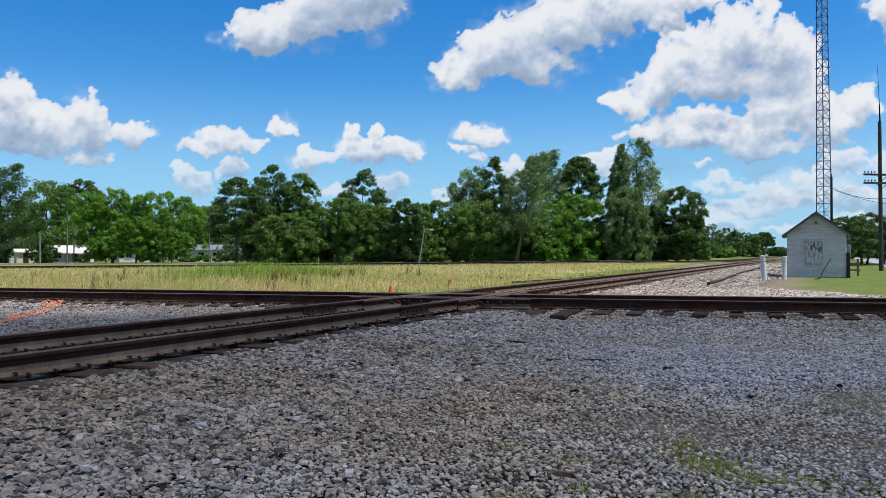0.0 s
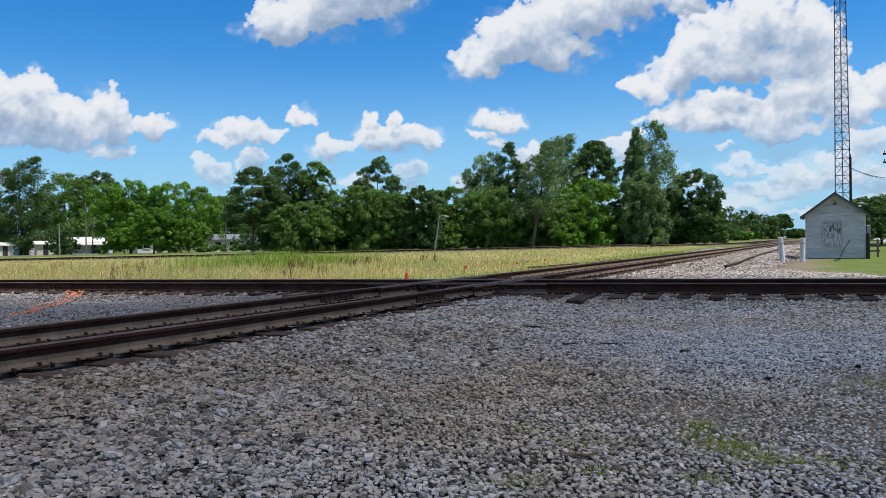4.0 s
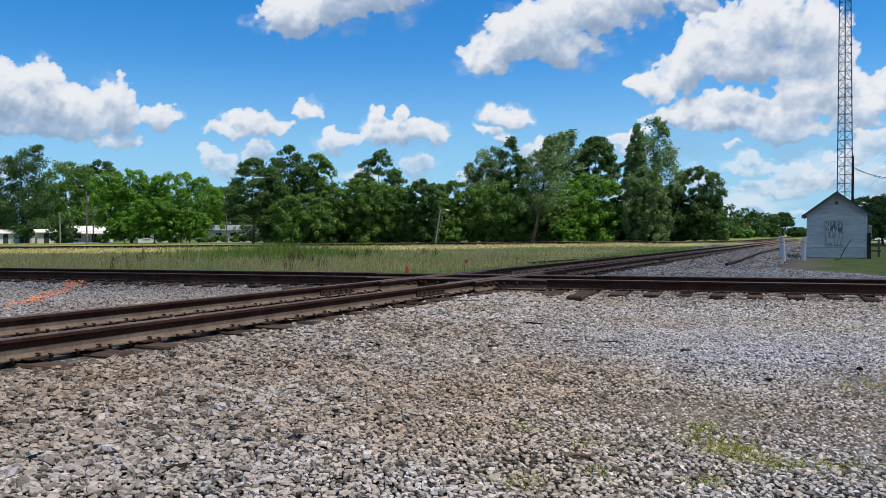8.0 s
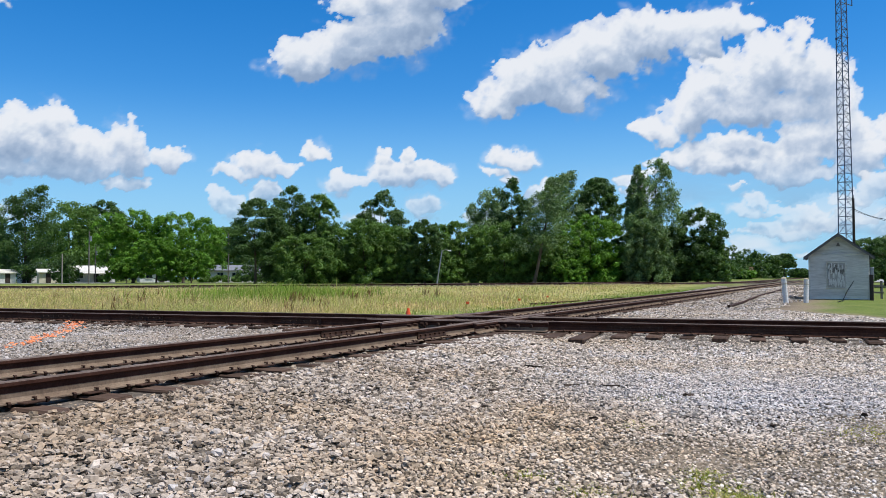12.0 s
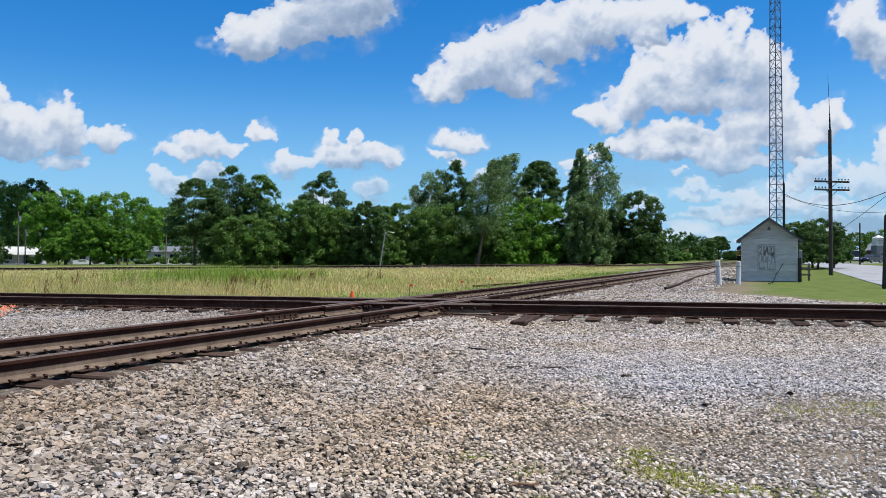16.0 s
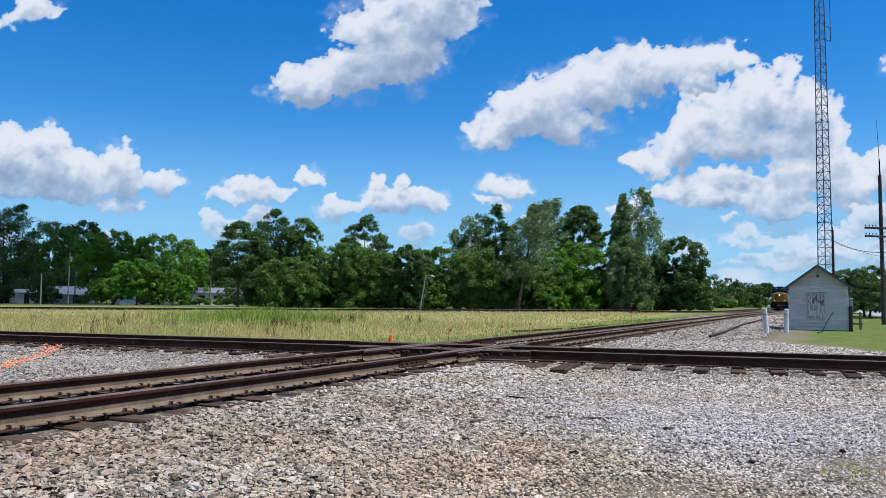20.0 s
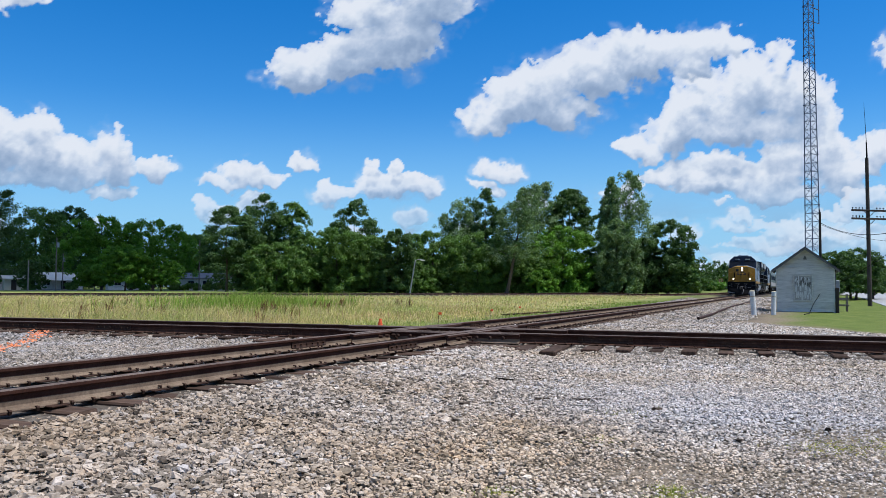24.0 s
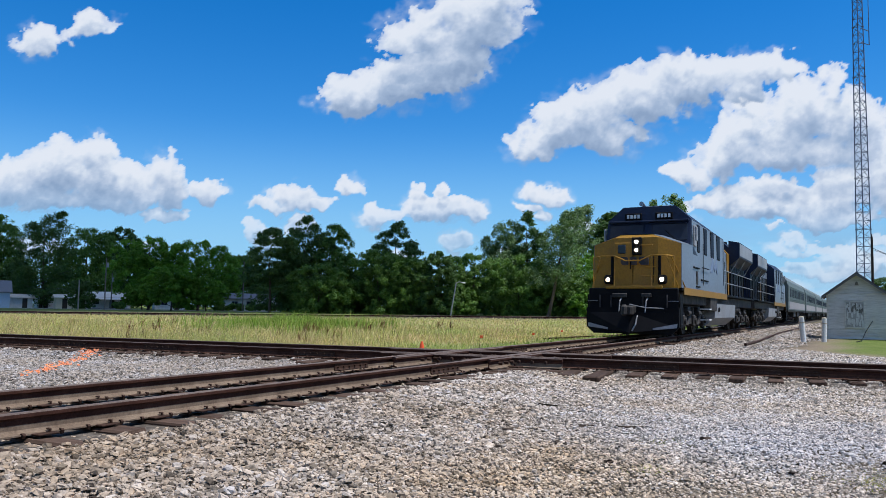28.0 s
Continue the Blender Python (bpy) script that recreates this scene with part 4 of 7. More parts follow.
def outline(form, u):
    """Half width of a leader at height u, 0 to 1."""
    if form == "round":
        return math.sqrt(max(0.0, 1 - ((u - 0.45) / 0.55) ** 2)) if u > 0.45 else 0.78 + 0.22 * u / 0.45
    if form == "column":
        return min(1.0, 0.72 + 0.8 * u) * max(0.0, 1 - u ** 5) ** 0.6
    if form == "dome":
        return math.sqrt(max(0.0, 1 - u * u)) * (0.72 + 0.28 * min(1.0, 3 * u))
    if form == "layer":
        return (0.92 - 0.45 * u) * max(0.0, 1 - u ** 8)
    return (0.95 - 0.2 * u) * max(0.0, 1 - u ** 3.4) ** 0.65


def crown_clumps(rng, form, h, low, width, many, seed):
    """Places and sizes of the sprays of a crown, thinned where gaps open."""
    leaders, flat, size, wind = FORM[form]
    cs, rs = [], []
    share = [wd * (ht - low) for off, ht, wd in leaders]
    turn = rng.uniform(-0.5, 0.5)
    typical = 10.2 * size * math.sqrt(2.2 * h * (1 - low) * width / many)
    while len(cs) < many:
        off, ht, wd = leaders[rng.choice(len(leaders), p=np.array(share) / sum(share))]
        u = rng.rand() ** 0.9
        if form == "layer":
            u = (math.floor(u * 7) + 0.5 + rng.uniform(-0.32, 0.32)) / 7
        a = rng.uniform(0, 2 * math.pi)
        cx, cy = off * width * math.cos(turn), off * width * math.sin(turn) * 2
        stir = 1 + 0.34 * noise.noise(Vector((1.6 * math.cos(a) + seed, 1.6 * math.sin(a), 5.5 * u + 0.7 * seed)))
        r = outline(form, u) * wd * width * 0.5 * stir * math.sqrt(rng.uniform(0.25, 1.0))
        x, y, z = cx + r * math.cos(a), cy + r * math.sin(a), h * (low + (ht - low) * u)
        if noise.noise(Vector((x, y, z)) * (5.2 / width) + Vector((seed, 0, 0))) < (-0.38 if u < 0.6 and form != "dome" else -0.55):
            continue
        rad = typical * rng.uniform(0.65, 1.3) * (1.0 - 0.2 * u)
        if rng.rand() < 0.07:       # a twig that stands out
            x, y, z, rad = cx + (x - cx) * 1.2, cy + (y - cy) * 1.2, z + 0.3 * rad, rad * 0.6
        cs.append((x, y, min(max(z, rad * flat * 0.7), h - rad * flat * 0.6)))
        rs.append(rad)
    return np.array(cs), np.array(rs), flat, np.array(wind)


def leaves(rng, centres, radii, count, size, flat=0.72, wind=(0.0, 0.0, 0.0)):
    """Leaf sprays: small faces through the clumps, facing outwards and upwards in disorder."""
    k = len(centres)
    w = radii ** 2
    pick = rng.choice(k, count, p=w / w.sum())
    d = rng.normal(size=(count, 3))
    d /= np.linalg.norm(d, axis=1)[:, None]
    r = rng.uniform(0.12, 1.0, count) ** 0.55 * np.where(rng.rand(count) < 0.10, 1.3, 1.0)
    p = centres[pick] + d * (radii[pick] * r)[:, None] * np.array([1, 1, flat])
    p = p + np.asarray(wind) * (radii[pick] * rng.uniform(-0.4, 1.0, count))[:, None]
    n = 0.75 * d + rng.normal(size=(count, 3)) * 0.42 + np.array([0, 0, 0.35])
    n /= np.linalg.norm(n, axis=1)[:, None]
    a = np.cross(n, rng.normal(size=(count, 3)))
    a /= np.linalg.norm(a, axis=1)[:, None] + 1e-9
    b = np.cross(n, a)
    s = size * rng.uniform(0.55, 1.45, count)[:, None]
    tip = n * s * rng.uniform(-0.35, 0.35, count)[:, None]
    v = np.stack([p - a * s, p - b * s * 0.62 + tip, p + a * s + b * s * 0.4], 1).reshape(-1, 3)
    f = np.arange(count * 3).reshape(-1, 3)
    return v, f


def tree(az, dist, height, width, habit, seed, name="tree", leafs=7400, slant=0.0):
    mat, low, many, form, trunk, label = HABIT[habit]
    rng = np.random.RandomState(seed)
    x, y = dist * math.tan(radians(az)), dist
    z0 = gz(x, y)
    h = height - z0
    root = thing(name, label, "tree", Matrix.Translation((x, y, z0)), group="trees")
    lean = np.append(rng.uniform(-0.03, 0.03, 2) * h, 0.0) + np.array([slant, 0, 0])
    cs, rs, flat, wind = crown_clumps(rng, form, h, low, width, many, seed % 37)
    cs = cs + lean * (cs[:, 2:] / h) ** 1.0
    v, f = leaves(rng, cs, rs, leafs, 0.00152 * dist * (0.85 if form in ("column", "blown", "loose") else 1.0), flat, wind)
    v[:, 2] = np.maximum(v[:, 2], 0.05)
    part("crown", quick_mesh("crown", v, f), mat, root)
    # trunk, in bent lengths, with limbs that reach into the clumps
    b = Build()
    r0 = max(0.09, trunk * h)
    pts = [Vector((lean[0] * t + 0.12 * math.sin(t * 5 + seed), lean[1] * t + 0.12 * math.cos(t * 4 + seed), h * 0.84 * t)) for t in np.linspace(0, 1, 7)]
    b.rod(pts[0] + Vector((0, 0, -0.2)), pts[0] + Vector((0, 0, 0.35)), r0 * 1.6, r0 * 1.05)
    for i in range(6):
        b.rod(pts[i], pts[i + 1], r0 * (1.05 - i / 6.5), r0 * (1.05 - (i + 1) / 6.5), n=7)
    part("trunk", b, M_BARK, root)
    for i in range(0, many, max(4, many // (16 if dist < 200 else 5))):
        c = Vector(cs[i])
        t = min(0.95, max(0.1, (c.z - 0.30 * math.hypot(c.x, c.y) - 0.05 * h) / (h * 0.84)))
        s = pts[int(t * 6)].lerp(pts[min(6, int(t * 6) + 1)], t * 6 - int(t * 6))
        mid = s.lerp(c, 0.5) + Vector((0, 0, 0.06 * (c - s).length))
        part("limb", Build().rod(s, mid, r0 * 0.34 * (1.1 - t), r0 * 0.22 * (1.1 - t), n=5).rod(mid, c, r0 * 0.22 * (1.1 - t), 0.02, n=5), M_BARK, root)
    if habit in ("poplar", "feather", "thin"):
        SWAYING.append((root, root.matrix_basis.copy(), seed))
    return root


SWAYING = []
for k, row in enumerate((*TREES_LEFT, *TREES_MIDDLE, *TREES_RIGHT)):
    tree(*row[:5], seed=100 + k, slant=row[5] if len(row) > 5 else 0.0, leafs=9000 if row[1] in (245, 138) else 4000 if row[1] == 150 else 26000 if row[4] == "poplar" else 15000 if row[4] == "thin" else 24000)
for k, row in enumerate(TREES_FAR):
    tree(*row, seed=300 + k, leafs=4500)


# ---- the shed and what stands round it ----
def siding_material():
    """White paint on horizontal boards, chalky and streaked along the grain."""
    q = Mat("weathered_white_siding", 0.85, 0.0, 0.2)
    grain = q.noise(2.2, 5, 0.65, (1.0, 5.0, 16.0))
    c = q.ramp(grain, (0.32, (0.44, 0.42, 0.38)), (0.5, (0.64, 0.615, 0.565)), (0.7, (0.72, 0.70, 0.65)))
    c = q.mix(q.ramp(q.noise(1.3, 4), (0.5, 0.0), (0.75, 0.35)), c, (0.40, 0.37, 0.32))
    q.color(q.mix(1.0, c, q.ramp(q.each(), (0.0, 0.90), (1.0, 1.06)), "MULTIPLY"))
    q.bump(grain, 0.25, 0.004)
    return q.m


M_SIDING = siding_material()
M_GREYBOARD = painted("weathered_grey_board", (0.17, 0.16, 0.15), (0.09, 0.08, 0.07), 0.9, 3.0, 0.6)
M_SHINGLE = painted("grey_roofing", (0.10, 0.10, 0.10), (0.20, 0.18, 0.16), 0.9, 4.0, 0.5)
M_PEEL = painted("peeling_board", (0.40, 0.39, 0.37), (0.22, 0.20, 0.18), 0.8, 9.0, 0.8)


def bearing(az, dist, z=None):
    x, y = dist * math.tan(radians(az)), dist
    return Vector((x, y, gz(x, y) if z is None else z))


SHED_AT = Vector((17.44, 36.65, 0))


def shed():
    w, dep, eave, ridge = 2.40, 3.6, 2.12, 3.02
    z0 = gz(SHED_AT.x, SHED_AT.y) - 0.02
    root = thing("shed", "small weathered white wooden railway shed with a gabled roof", "shed", Matrix.Translation((SHED_AT.x, SHED_AT.y, z0)) @ pose(0, 0, 0, 0, 0, -25.3))
    frame_b = Build().prism(((-w / 2, 0.05), (w / 2, 0.05), (w / 2, eave), (0, ridge - 0.06), (-w / 2, eave)), 0.03, dep - 0.03)
    part("wall", frame_b, M_SIDING, root, "wall core under the siding")
    # lap siding, board by board, front and right side
    k, step = 0, 0.160
    z = 0.05
    rnd = random.Random(4)
    boards = {}
    while z < ridge - 0.12:
        half = w / 2 + 0.012 if z + step < eave else (w / 2) * (ridge - z - step * 0.9) / (ridge - eave)
        if half > 0.08 and z + step < eave + 0.05:
            j = rnd.uniform(-0.004, 0.004)
            me = Build().prism(((0.026, z), (-0.030 + j, z), (0.014 + j, z + step + 0.004), (0.026, z + step + 0.004)), -half, half, axis=0).mesh("siding_board")
            part("siding_board", me, M_SIDING, root)
        if z + step < eave:
            for side in (-1, 1):
                me = Build().prism(((side * (w / 2 - 0.004), z), (side * (w / 2 + 0.03), z), (side * (w / 2 + 0.012), z + step + 0.004), (side * (w / 2 - 0.004), z + step + 0.004)), 0.02, dep - 0.02).mesh("siding_board")
                part("siding_board", me, M_SIDING, root)
        z += step
        k += 1
    for side in (-1, 1):
        part("corner_board", Build().box((side * (w / 2 + 0.012), 0.0, eave / 2 + 0.02), (0.09, 0.06, eave), bevel=0.008), M_SIDING, root)
    part("frieze_board", Build().box((0, -0.012, eave + 0.01), (w + 0.05, 0.045, 0.07), bevel=0.008), M_SIDING, root)
    # roof
    over, t = 0.26, 0.06
    sl = (ridge - eave) / (w / 2)
    for side in (-1, 1):
        e = w / 2 + over
        out = ((0, ridge), (side * e, ridge - sl * e), (side * e, ridge - sl * e + t), (0, ridge + t + 0.015))
        part("roof", Build().prism(out, -0.28, dep + 0.2), M_SHINGLE, root, "dark roof slope with worn roofing")
        for j in range(5):
            x0 = e * (j + 1) / 5
            zz = ridge - sl * x0 + t + 0.006
            part("shingle_course", Build().prism(((side * x0, zz), (side * (x0 - e / 5 * 0.98), zz + sl * e / 5 * 0.98), (side * (x0 - e / 5 * 0.98), zz + sl * e / 5 * 0.98 + 0.012), (side * x0, zz + 0.02)), -0.30, dep + 0.22), M_SHINGLE, root)
        out = ((0, ridge - 0.06), (side * e, ridge - sl * e - 0.06), (side * e, ridge - sl * e + 0.02), (0, ridge + 0.02))
        part("barge_board", Build().prism(out, -0.305, -0.283), M_GREYBOARD, root, "dark weathered barge board")
    # boarded opening with peeling notices
    board = part("window_board", Build().box((-0.10, -0.03, 1.16), (0.72, 0.03, 1.14), bevel=0.006), M_PEEL, root, "boarded-up window with peeling paint")
    for e in ((-0.10, 1.755, 0.82, 0.05), (-0.10, 0.565, 0.82, 0.05)):
        part("trim_board", Build().box((e[0], -0.045, e[1]), (e[2], 0.03, e[3]), bevel=0.006), M_SIDING, root)
    for sx in (-0.50, 0.30):
        part("trim_board", Build().box((sx, -0.045, 1.16), (0.05, 0.03, 1.24), bevel=0.006), M_SIDING, root)
    rnd = random.Random(9)
    for i in range(54):      # strips of paint that still hold, and bare strips between them
        dark = i % 9 in (0, 3, 5)
        x, zz = -0.40 + 0.060 * (i % 11) + rnd.uniform(-0.03, 0.03), rnd.uniform(1.30, 1.66) if dark else rnd.uniform(0.66, 1.66)
        w2, h2 = rnd.uniform(0.025, 0.06), rnd.uniform(0.10, 0.22) if dark else rnd.uniform(0.10, 0.34)
        out = [(-w2, -h2 * rnd.uniform(0.6, 1)), (w2 * rnd.uniform(0.2, 1), -h2), (w2, h2 * rnd.uniform(-0.2, 0.5)), (w2 * rnd.uniform(0.1, 0.9), h2), (-w2 * rnd.uniform(0.4, 1), h2 * rnd.uniform(0.6, 1))]
        out = [(a * 0.8, b * 0.5) for a, b in out]
        ob = part("paint_flake", Build().prism(out, -0.002 - 0.0004 * (i % 7), 0.004), M_DARKPATCH if dark else M_FLAKE, board)
        ob.matrix_basis = pose(x, -0.0475, min(max(zz, 0.75), 1.60), 0, rnd.uniform(-6, 6), 0)
    part("vent", Build().prism(((-0.08, 2.50), (0.08, 2.50), (0.05, 2.62), (0, 2.68), (-0.05, 2.62)), 0.0, 0.035), M_GREYBOARD, root, "small gable vent")
    # meter boxes, pipe and stand on the side
    part("meter_box", Build().box((w / 2 + 0.13, 0.35, 1.25), (0.22, 0.34, 0.55), bevel=0.015), M_STEEL, root, "grey electric meter box")
    part("meter_box", Build().box((w / 2 + 0.12, 0.75, 0.85), (0.2, 0.28, 0.40), bevel=0.015), M_BLACK, root, "dark relay box")
    part("conduit", Build().tube([(w / 2 + 0.06, 0.15, 0.0), (w / 2 + 0.06, 0.15, 1.2), (w / 2 + 0.06, 0.15, 2.2)], 0.035, 8), M_BLACK, root, "dark conduit post")
    part("side_post", Build().box((w / 2 + 0.12, -0.05, 0.55), (0.16, 0.16, 1.25), bevel=0.02), M_POLE, root, "dark timber post against the wall")
    return root


M_FLAKE = painted("flaking_white_paint", (0.66, 0.65, 0.62), (0.40, 0.37, 0.33), 0.8, 7.0, 0.6)
M_DARKPATCH = painted("bare_dark_wood", (0.14, 0.13, 0.12), (0.25, 0.22, 0.2), 0.9, 8.0, 0.6)
shed()


M_TANCAP = painted("tan_weathered_cap", (0.46, 0.39, 0.29), (0.26, 0.2, 0.14), 0.8, 6.0, 0.5)


def bollard(x, y, h, back, side):
    z = gz(x, y)
    root = thing("bollard", "white-painted pipe bollard with a worn cap in the gravel", "bollard", Matrix.Translation((x, y, z - 0.12)) @ pose(0, 0, 0, back, side, 0), group="bollards by the shed")
    part("post", Build().rod((0, 0, 0), (0, 0, h), 0.10, 0.095, 14), M_WHITE, root)
    part("cap", Build().rod((0, 0, h), (0, 0, h + 0.035), 0.105, 0.07, 14).rod((0, 0, h * 0.8), (0, 0, h * 0.8 + 0.03), 0.106, 0.106, 14), M_TANCAP, root, "worn tan cap and band")
    return root


bollard(12.66, 30.9, 1.12, 2, -5)
bollard(14.42, 33.2, 1.10, -1, 2)


def tower():
    az, dist = 25.93, 46.0
    p = bearing(az, dist)
    root = thing("radio_tower", "tall steel lattice radio tower behind the shed", "radio tower", Matrix.Translation(p) @ pose(0, 0, 0, 0, 0, 34))
    top = 27.0
    side = lambda z: 0.86 - 0.018 * z
    corner = lambda z, i: Vector((side(z) * 0.577 * math.cos(radians(90 + 120 * i)), side(z) * 0.577 * math.sin(radians(90 + 120 * i)), z))
    for i in range(3):
        b = Build()
        for k in range(9):
            b.rod(corner(k * 3, i), corner(k * 3 + 3, i), 0.030, n=8)
            b.rod(corner(k * 3, i) - Vector((0, 0, 0.03)), corner(k * 3, i) + Vector((0, 0, 0.03)), 0.062, n=8)
        part("leg", b, M_STEEL_BLUE, root, "galvanised tubular tower leg")
    for k in range(9):
        b = Build()
        for j in range(6):
            z = k * 3 + j * 0.5
            for i in range(3):
                b.rod(corner(z, i), corner(z, (i + 1) % 3), 0.016, n=4)
                if j % 2:
                    b.rod(corner(z, i), corner(z + 0.5, (i + 1) % 3), 0.015, n=4)
                else:
                    b.rod(corner(z, (i + 1) % 3), corner(z + 0.5, i), 0.015, n=4)
        part("brace_section", b, M_STEEL_BLUE, root, "lattice of thin cross braces")
    b = Build()
    b.tube([(0.3, 0, 17.1), (1.15, 0, 17.1), (1.15, 0, 17.95), (0.3, 0, 17.95)], 0.03, 6).rod((1.15, 0, 17.1), (1.15, 0, 20.5), 0.022, n=6)
    part("antenna_bracket", b, M_STEEL_BLUE, root, "side bracket with an antenna mast")
    part("feed_cable", Build().rod(corner(0, 1) * 0.6, Vector((corner(27, 1).x * 0.6, corner(27, 1).y * 0.6, 27)), 0.022, n=6), M_BLACK, root, "black cable up the tower")
    part("base", Build().box((0, 0, 0.1), (1.4, 1.4, 0.35), bevel=0.04), M_WHITE, root, "concrete foot")
    return root


M_STEEL_BLUE = painted("tower_steel", (0.12, 0.145, 0.21), (0.07, 0.07, 0.09), 0.5, 5.0, 0.3, 0.3)
tower()


def sag(a, b, drop, n=14):
    a, b = Vector(a), Vector(b)
    return [a.lerp(b, i / n) - Vector((0, 0, 4 * drop * (i / n) * (1 - i / n))) for i in range(n + 1)]


def crossarm_pole():
    p = bearing(29.18, 49.0)
    root = thing("utility_pole", "dark wooden utility pole with two cross arms and a whip antenna", "utility pole", Matrix.Translation(p) @ pose(0, 0, 0, 0, 0, 12))
    part("pole", Build().rod((0, 0, -0.3), (0, 0, 9.35), 0.135, 0.10, 12), M_POLE, root)
    part("antenna", Build().rod((0.02, 0, 9.3), (0.0, 0, 10.4), 0.05, 0.035).rod((0.0, 0, 10.4), (-0.12, 0, 12.9), 0.022, 0.008, 6), M_BLACK, root, "thin whip antenna")
    for z in (6.0, 5.48):
        arm = part("cross_arm", Build().box((0, -0.16, z), (2.64, 0.09, 0.12), bevel=0.01), M_POLE, root)
        if z > 5:
            for x in (-1.24, -1.0, -0.76, -0.52, 0.52, 0.76, 1.0, 1.24):
                part("insulator", Build().rod((x, -0.16, z + 0.06), (x, -0.16, z + 0.12), 0.015).rod((x, -0.16, z + 0.12), (x, -0.16, z + 0.2), 0.045, 0.025), M_BLACK, arm)
        for x in (-0.4, 0.4):
            part("arm_brace", Build().rod((x, -0.13, z - 0.05), (0, -0.15, z - 0.36), 0.018), M_IRON, arm)


crossarm_pole()


def plain_pole(az, dist, h, lean, name, label, r=0.15):
    p = bearing(az, dist)
    root = thing("utility_pole", label, "utility pole", Matrix.Translation(p) @ pose(0, 0, 0, 0, lean, 0))
    part("pole", Build().rod((0, 0, -0.3), (0, 0, h), r, r * 0.7, 10), M_POLE, root)
    part("pole_top_pin", Build().rod((0, 0, h - 0.05), (0, 0, h + 0.16), 0.03, 0.02), M_IRON, root)
    return root


plain_pole(32.25, 30.0, 2.9, 1.7, "", "leaning dark wooden pole in the lawn", 0.10)
plain_pole(30.85, 96, 5.2, 0.5, "", "thin distant wooden pole beside the road", 0.11)
plain_pole(26.36, 45.2, 5.5, 0.3, "", "slim dark service pole beside the tower", 0.088)


def wires():
    a = bearing(26.36, 45.2)
    b = bearing(29.18, 49.0)
    c = bearing(32.4, 30.0)
    s = bearing(27.3, 37.5)
    e = bearing(34.4, 30.0)
    runs = (((a.x, a.y, a.z + 4.9), (e.x, e.y, e.z + 4.6), 1.0, 0.015), ((s.x + 0.2, s.y, 1.3), (e.x, e.y, e.z + 4.9), 0.25, 0.011),
            ((a.x, a.y, a.z + 4.8), (e.x + 6, e.y + 8, e.z + 3.9), 0.7, 0.010), ((b.x, b.y, b.z + 2.9), (b.x + 16, b.y + 12, 2.6), 0.3, 0.010), ((c.x, c.y, c.z + 2.7), (c.x + 14, c.y - 2, c.z + 3.0), 0.1, 0.010))
    for p, q, d, r in runs:
        solo("overhead_wire", Build().tube(sag(p, q, d), r, 5), M_BLACK, "black overhead wire sagging between poles", "wire", group="overhead wires")


wires()


# ---- the train ----
M_YELLOW = painted("locomotive_yellow", (0.31, 0.155, 0.010), (0.14, 0.075, 0.025), 0.45, 1.2, 0.35)
M_NAVY = painted("locomotive_navy", (0.014, 0.022, 0.048), (0.03, 0.032, 0.036), 0.5, 1.0, 0.4, spec=0.18)
M_GREYBLUE = painted("locomotive_grey_blue", (0.165, 0.20, 0.25), (0.13, 0.13, 0.14), 0.38, 1.0, 0.45)
M_TANK = painted("fuel_tank_grey", (0.30, 0.31, 0.33), (0.14, 0.12, 0.10), 0.5, 1.2, 0.5)
M_UNDER = painted("running_gear", (0.028, 0.025, 0.023), (0.13, 0.11, 0.09), 0.75, 3.0, 0.6)
M_GLASS = glassy("cab_glass", rough=0.08)
M_DARKWIN = glassy("tinted_side_glass", (0.006, 0.009, 0.018), 0.5)
M_LAMP = glowing("lit_lamp", (1.0, 0.80, 0.50), 30.0)
M_LAMP_DIM = glowing("lit_ditch_lamp", (1.0, 0.74, 0.42), 8.0)
M_HOSE = painted("weathered_hose", (0.30, 0.30, 0.30), (0.10, 0.09, 0.08), 0.8, 6.0, 0.6)
M_EMBLEM = painted("faded_navy_marking", (0.035, 0.035, 0.045), (0.20, 0.12, 0.03), 0.6, 4.0, 0.4)
M_FADED = painted("faded_blue_marking", (0.16, 0.21, 0.31), (0.18, 0.2, 0.24), 0.5, 2.0, 0.4)
M_MARK = painted("white_marking", (0.7, 0.7, 0.68), (0.4, 0.4, 0.4), 0.6, 4.0, 0.3)
M_COACH = painted("brushed_coach_side", (0.115, 0.145, 0.135), (0.09, 0.095, 0.09), 0.6, 0.8, 0.4, 0.0, spec=0.2)
M_COACH_ROOF = painted("coach_roof", (0.17, 0.195, 0.19), (0.16, 0.16, 0.155), 0.6, 1.0, 0.4, 0.0, spec=0.2)
M_SILL = painted("coach_lower_panel", (0.34, 0.31, 0.31), (0.30, 0.20, 0.18), 0.5, 0.7, 0.6)


def wheel_mesh():
    b = Build()
    for side in (-1, 1):
        x = side * 0.76
        b.rod((x - 0.065, 0, 0), (x + 0.065, 0, 0), 0.50, 0.50, 26)
        b.rod((x - side * 0.095, 0, 0), (x - side * 0.065, 0, 0), 0.535, 0.535, 26)
        for k in range(6):
            a = k * math.pi / 3
            b.rod((x + side * 0.06, 0.3 * math.cos(a), 0.3 * math.sin(a)), (x + side * 0.085, 0.3 * math.cos(a), 0.3 * math.sin(a)), 0.07, n=8)
        b.rod((x, 0, 0), (x + side * 0.16, 0, 0), 0.14, 0.12, 10)
    b.rod((-0.7, 0, 0), (0.7, 0, 0), 0.09, n=10)
    return b.mesh("wheelset")


WHEEL = wheel_mesh()
WHEEL.materials.append(M_UNDER)
WHEELS = []


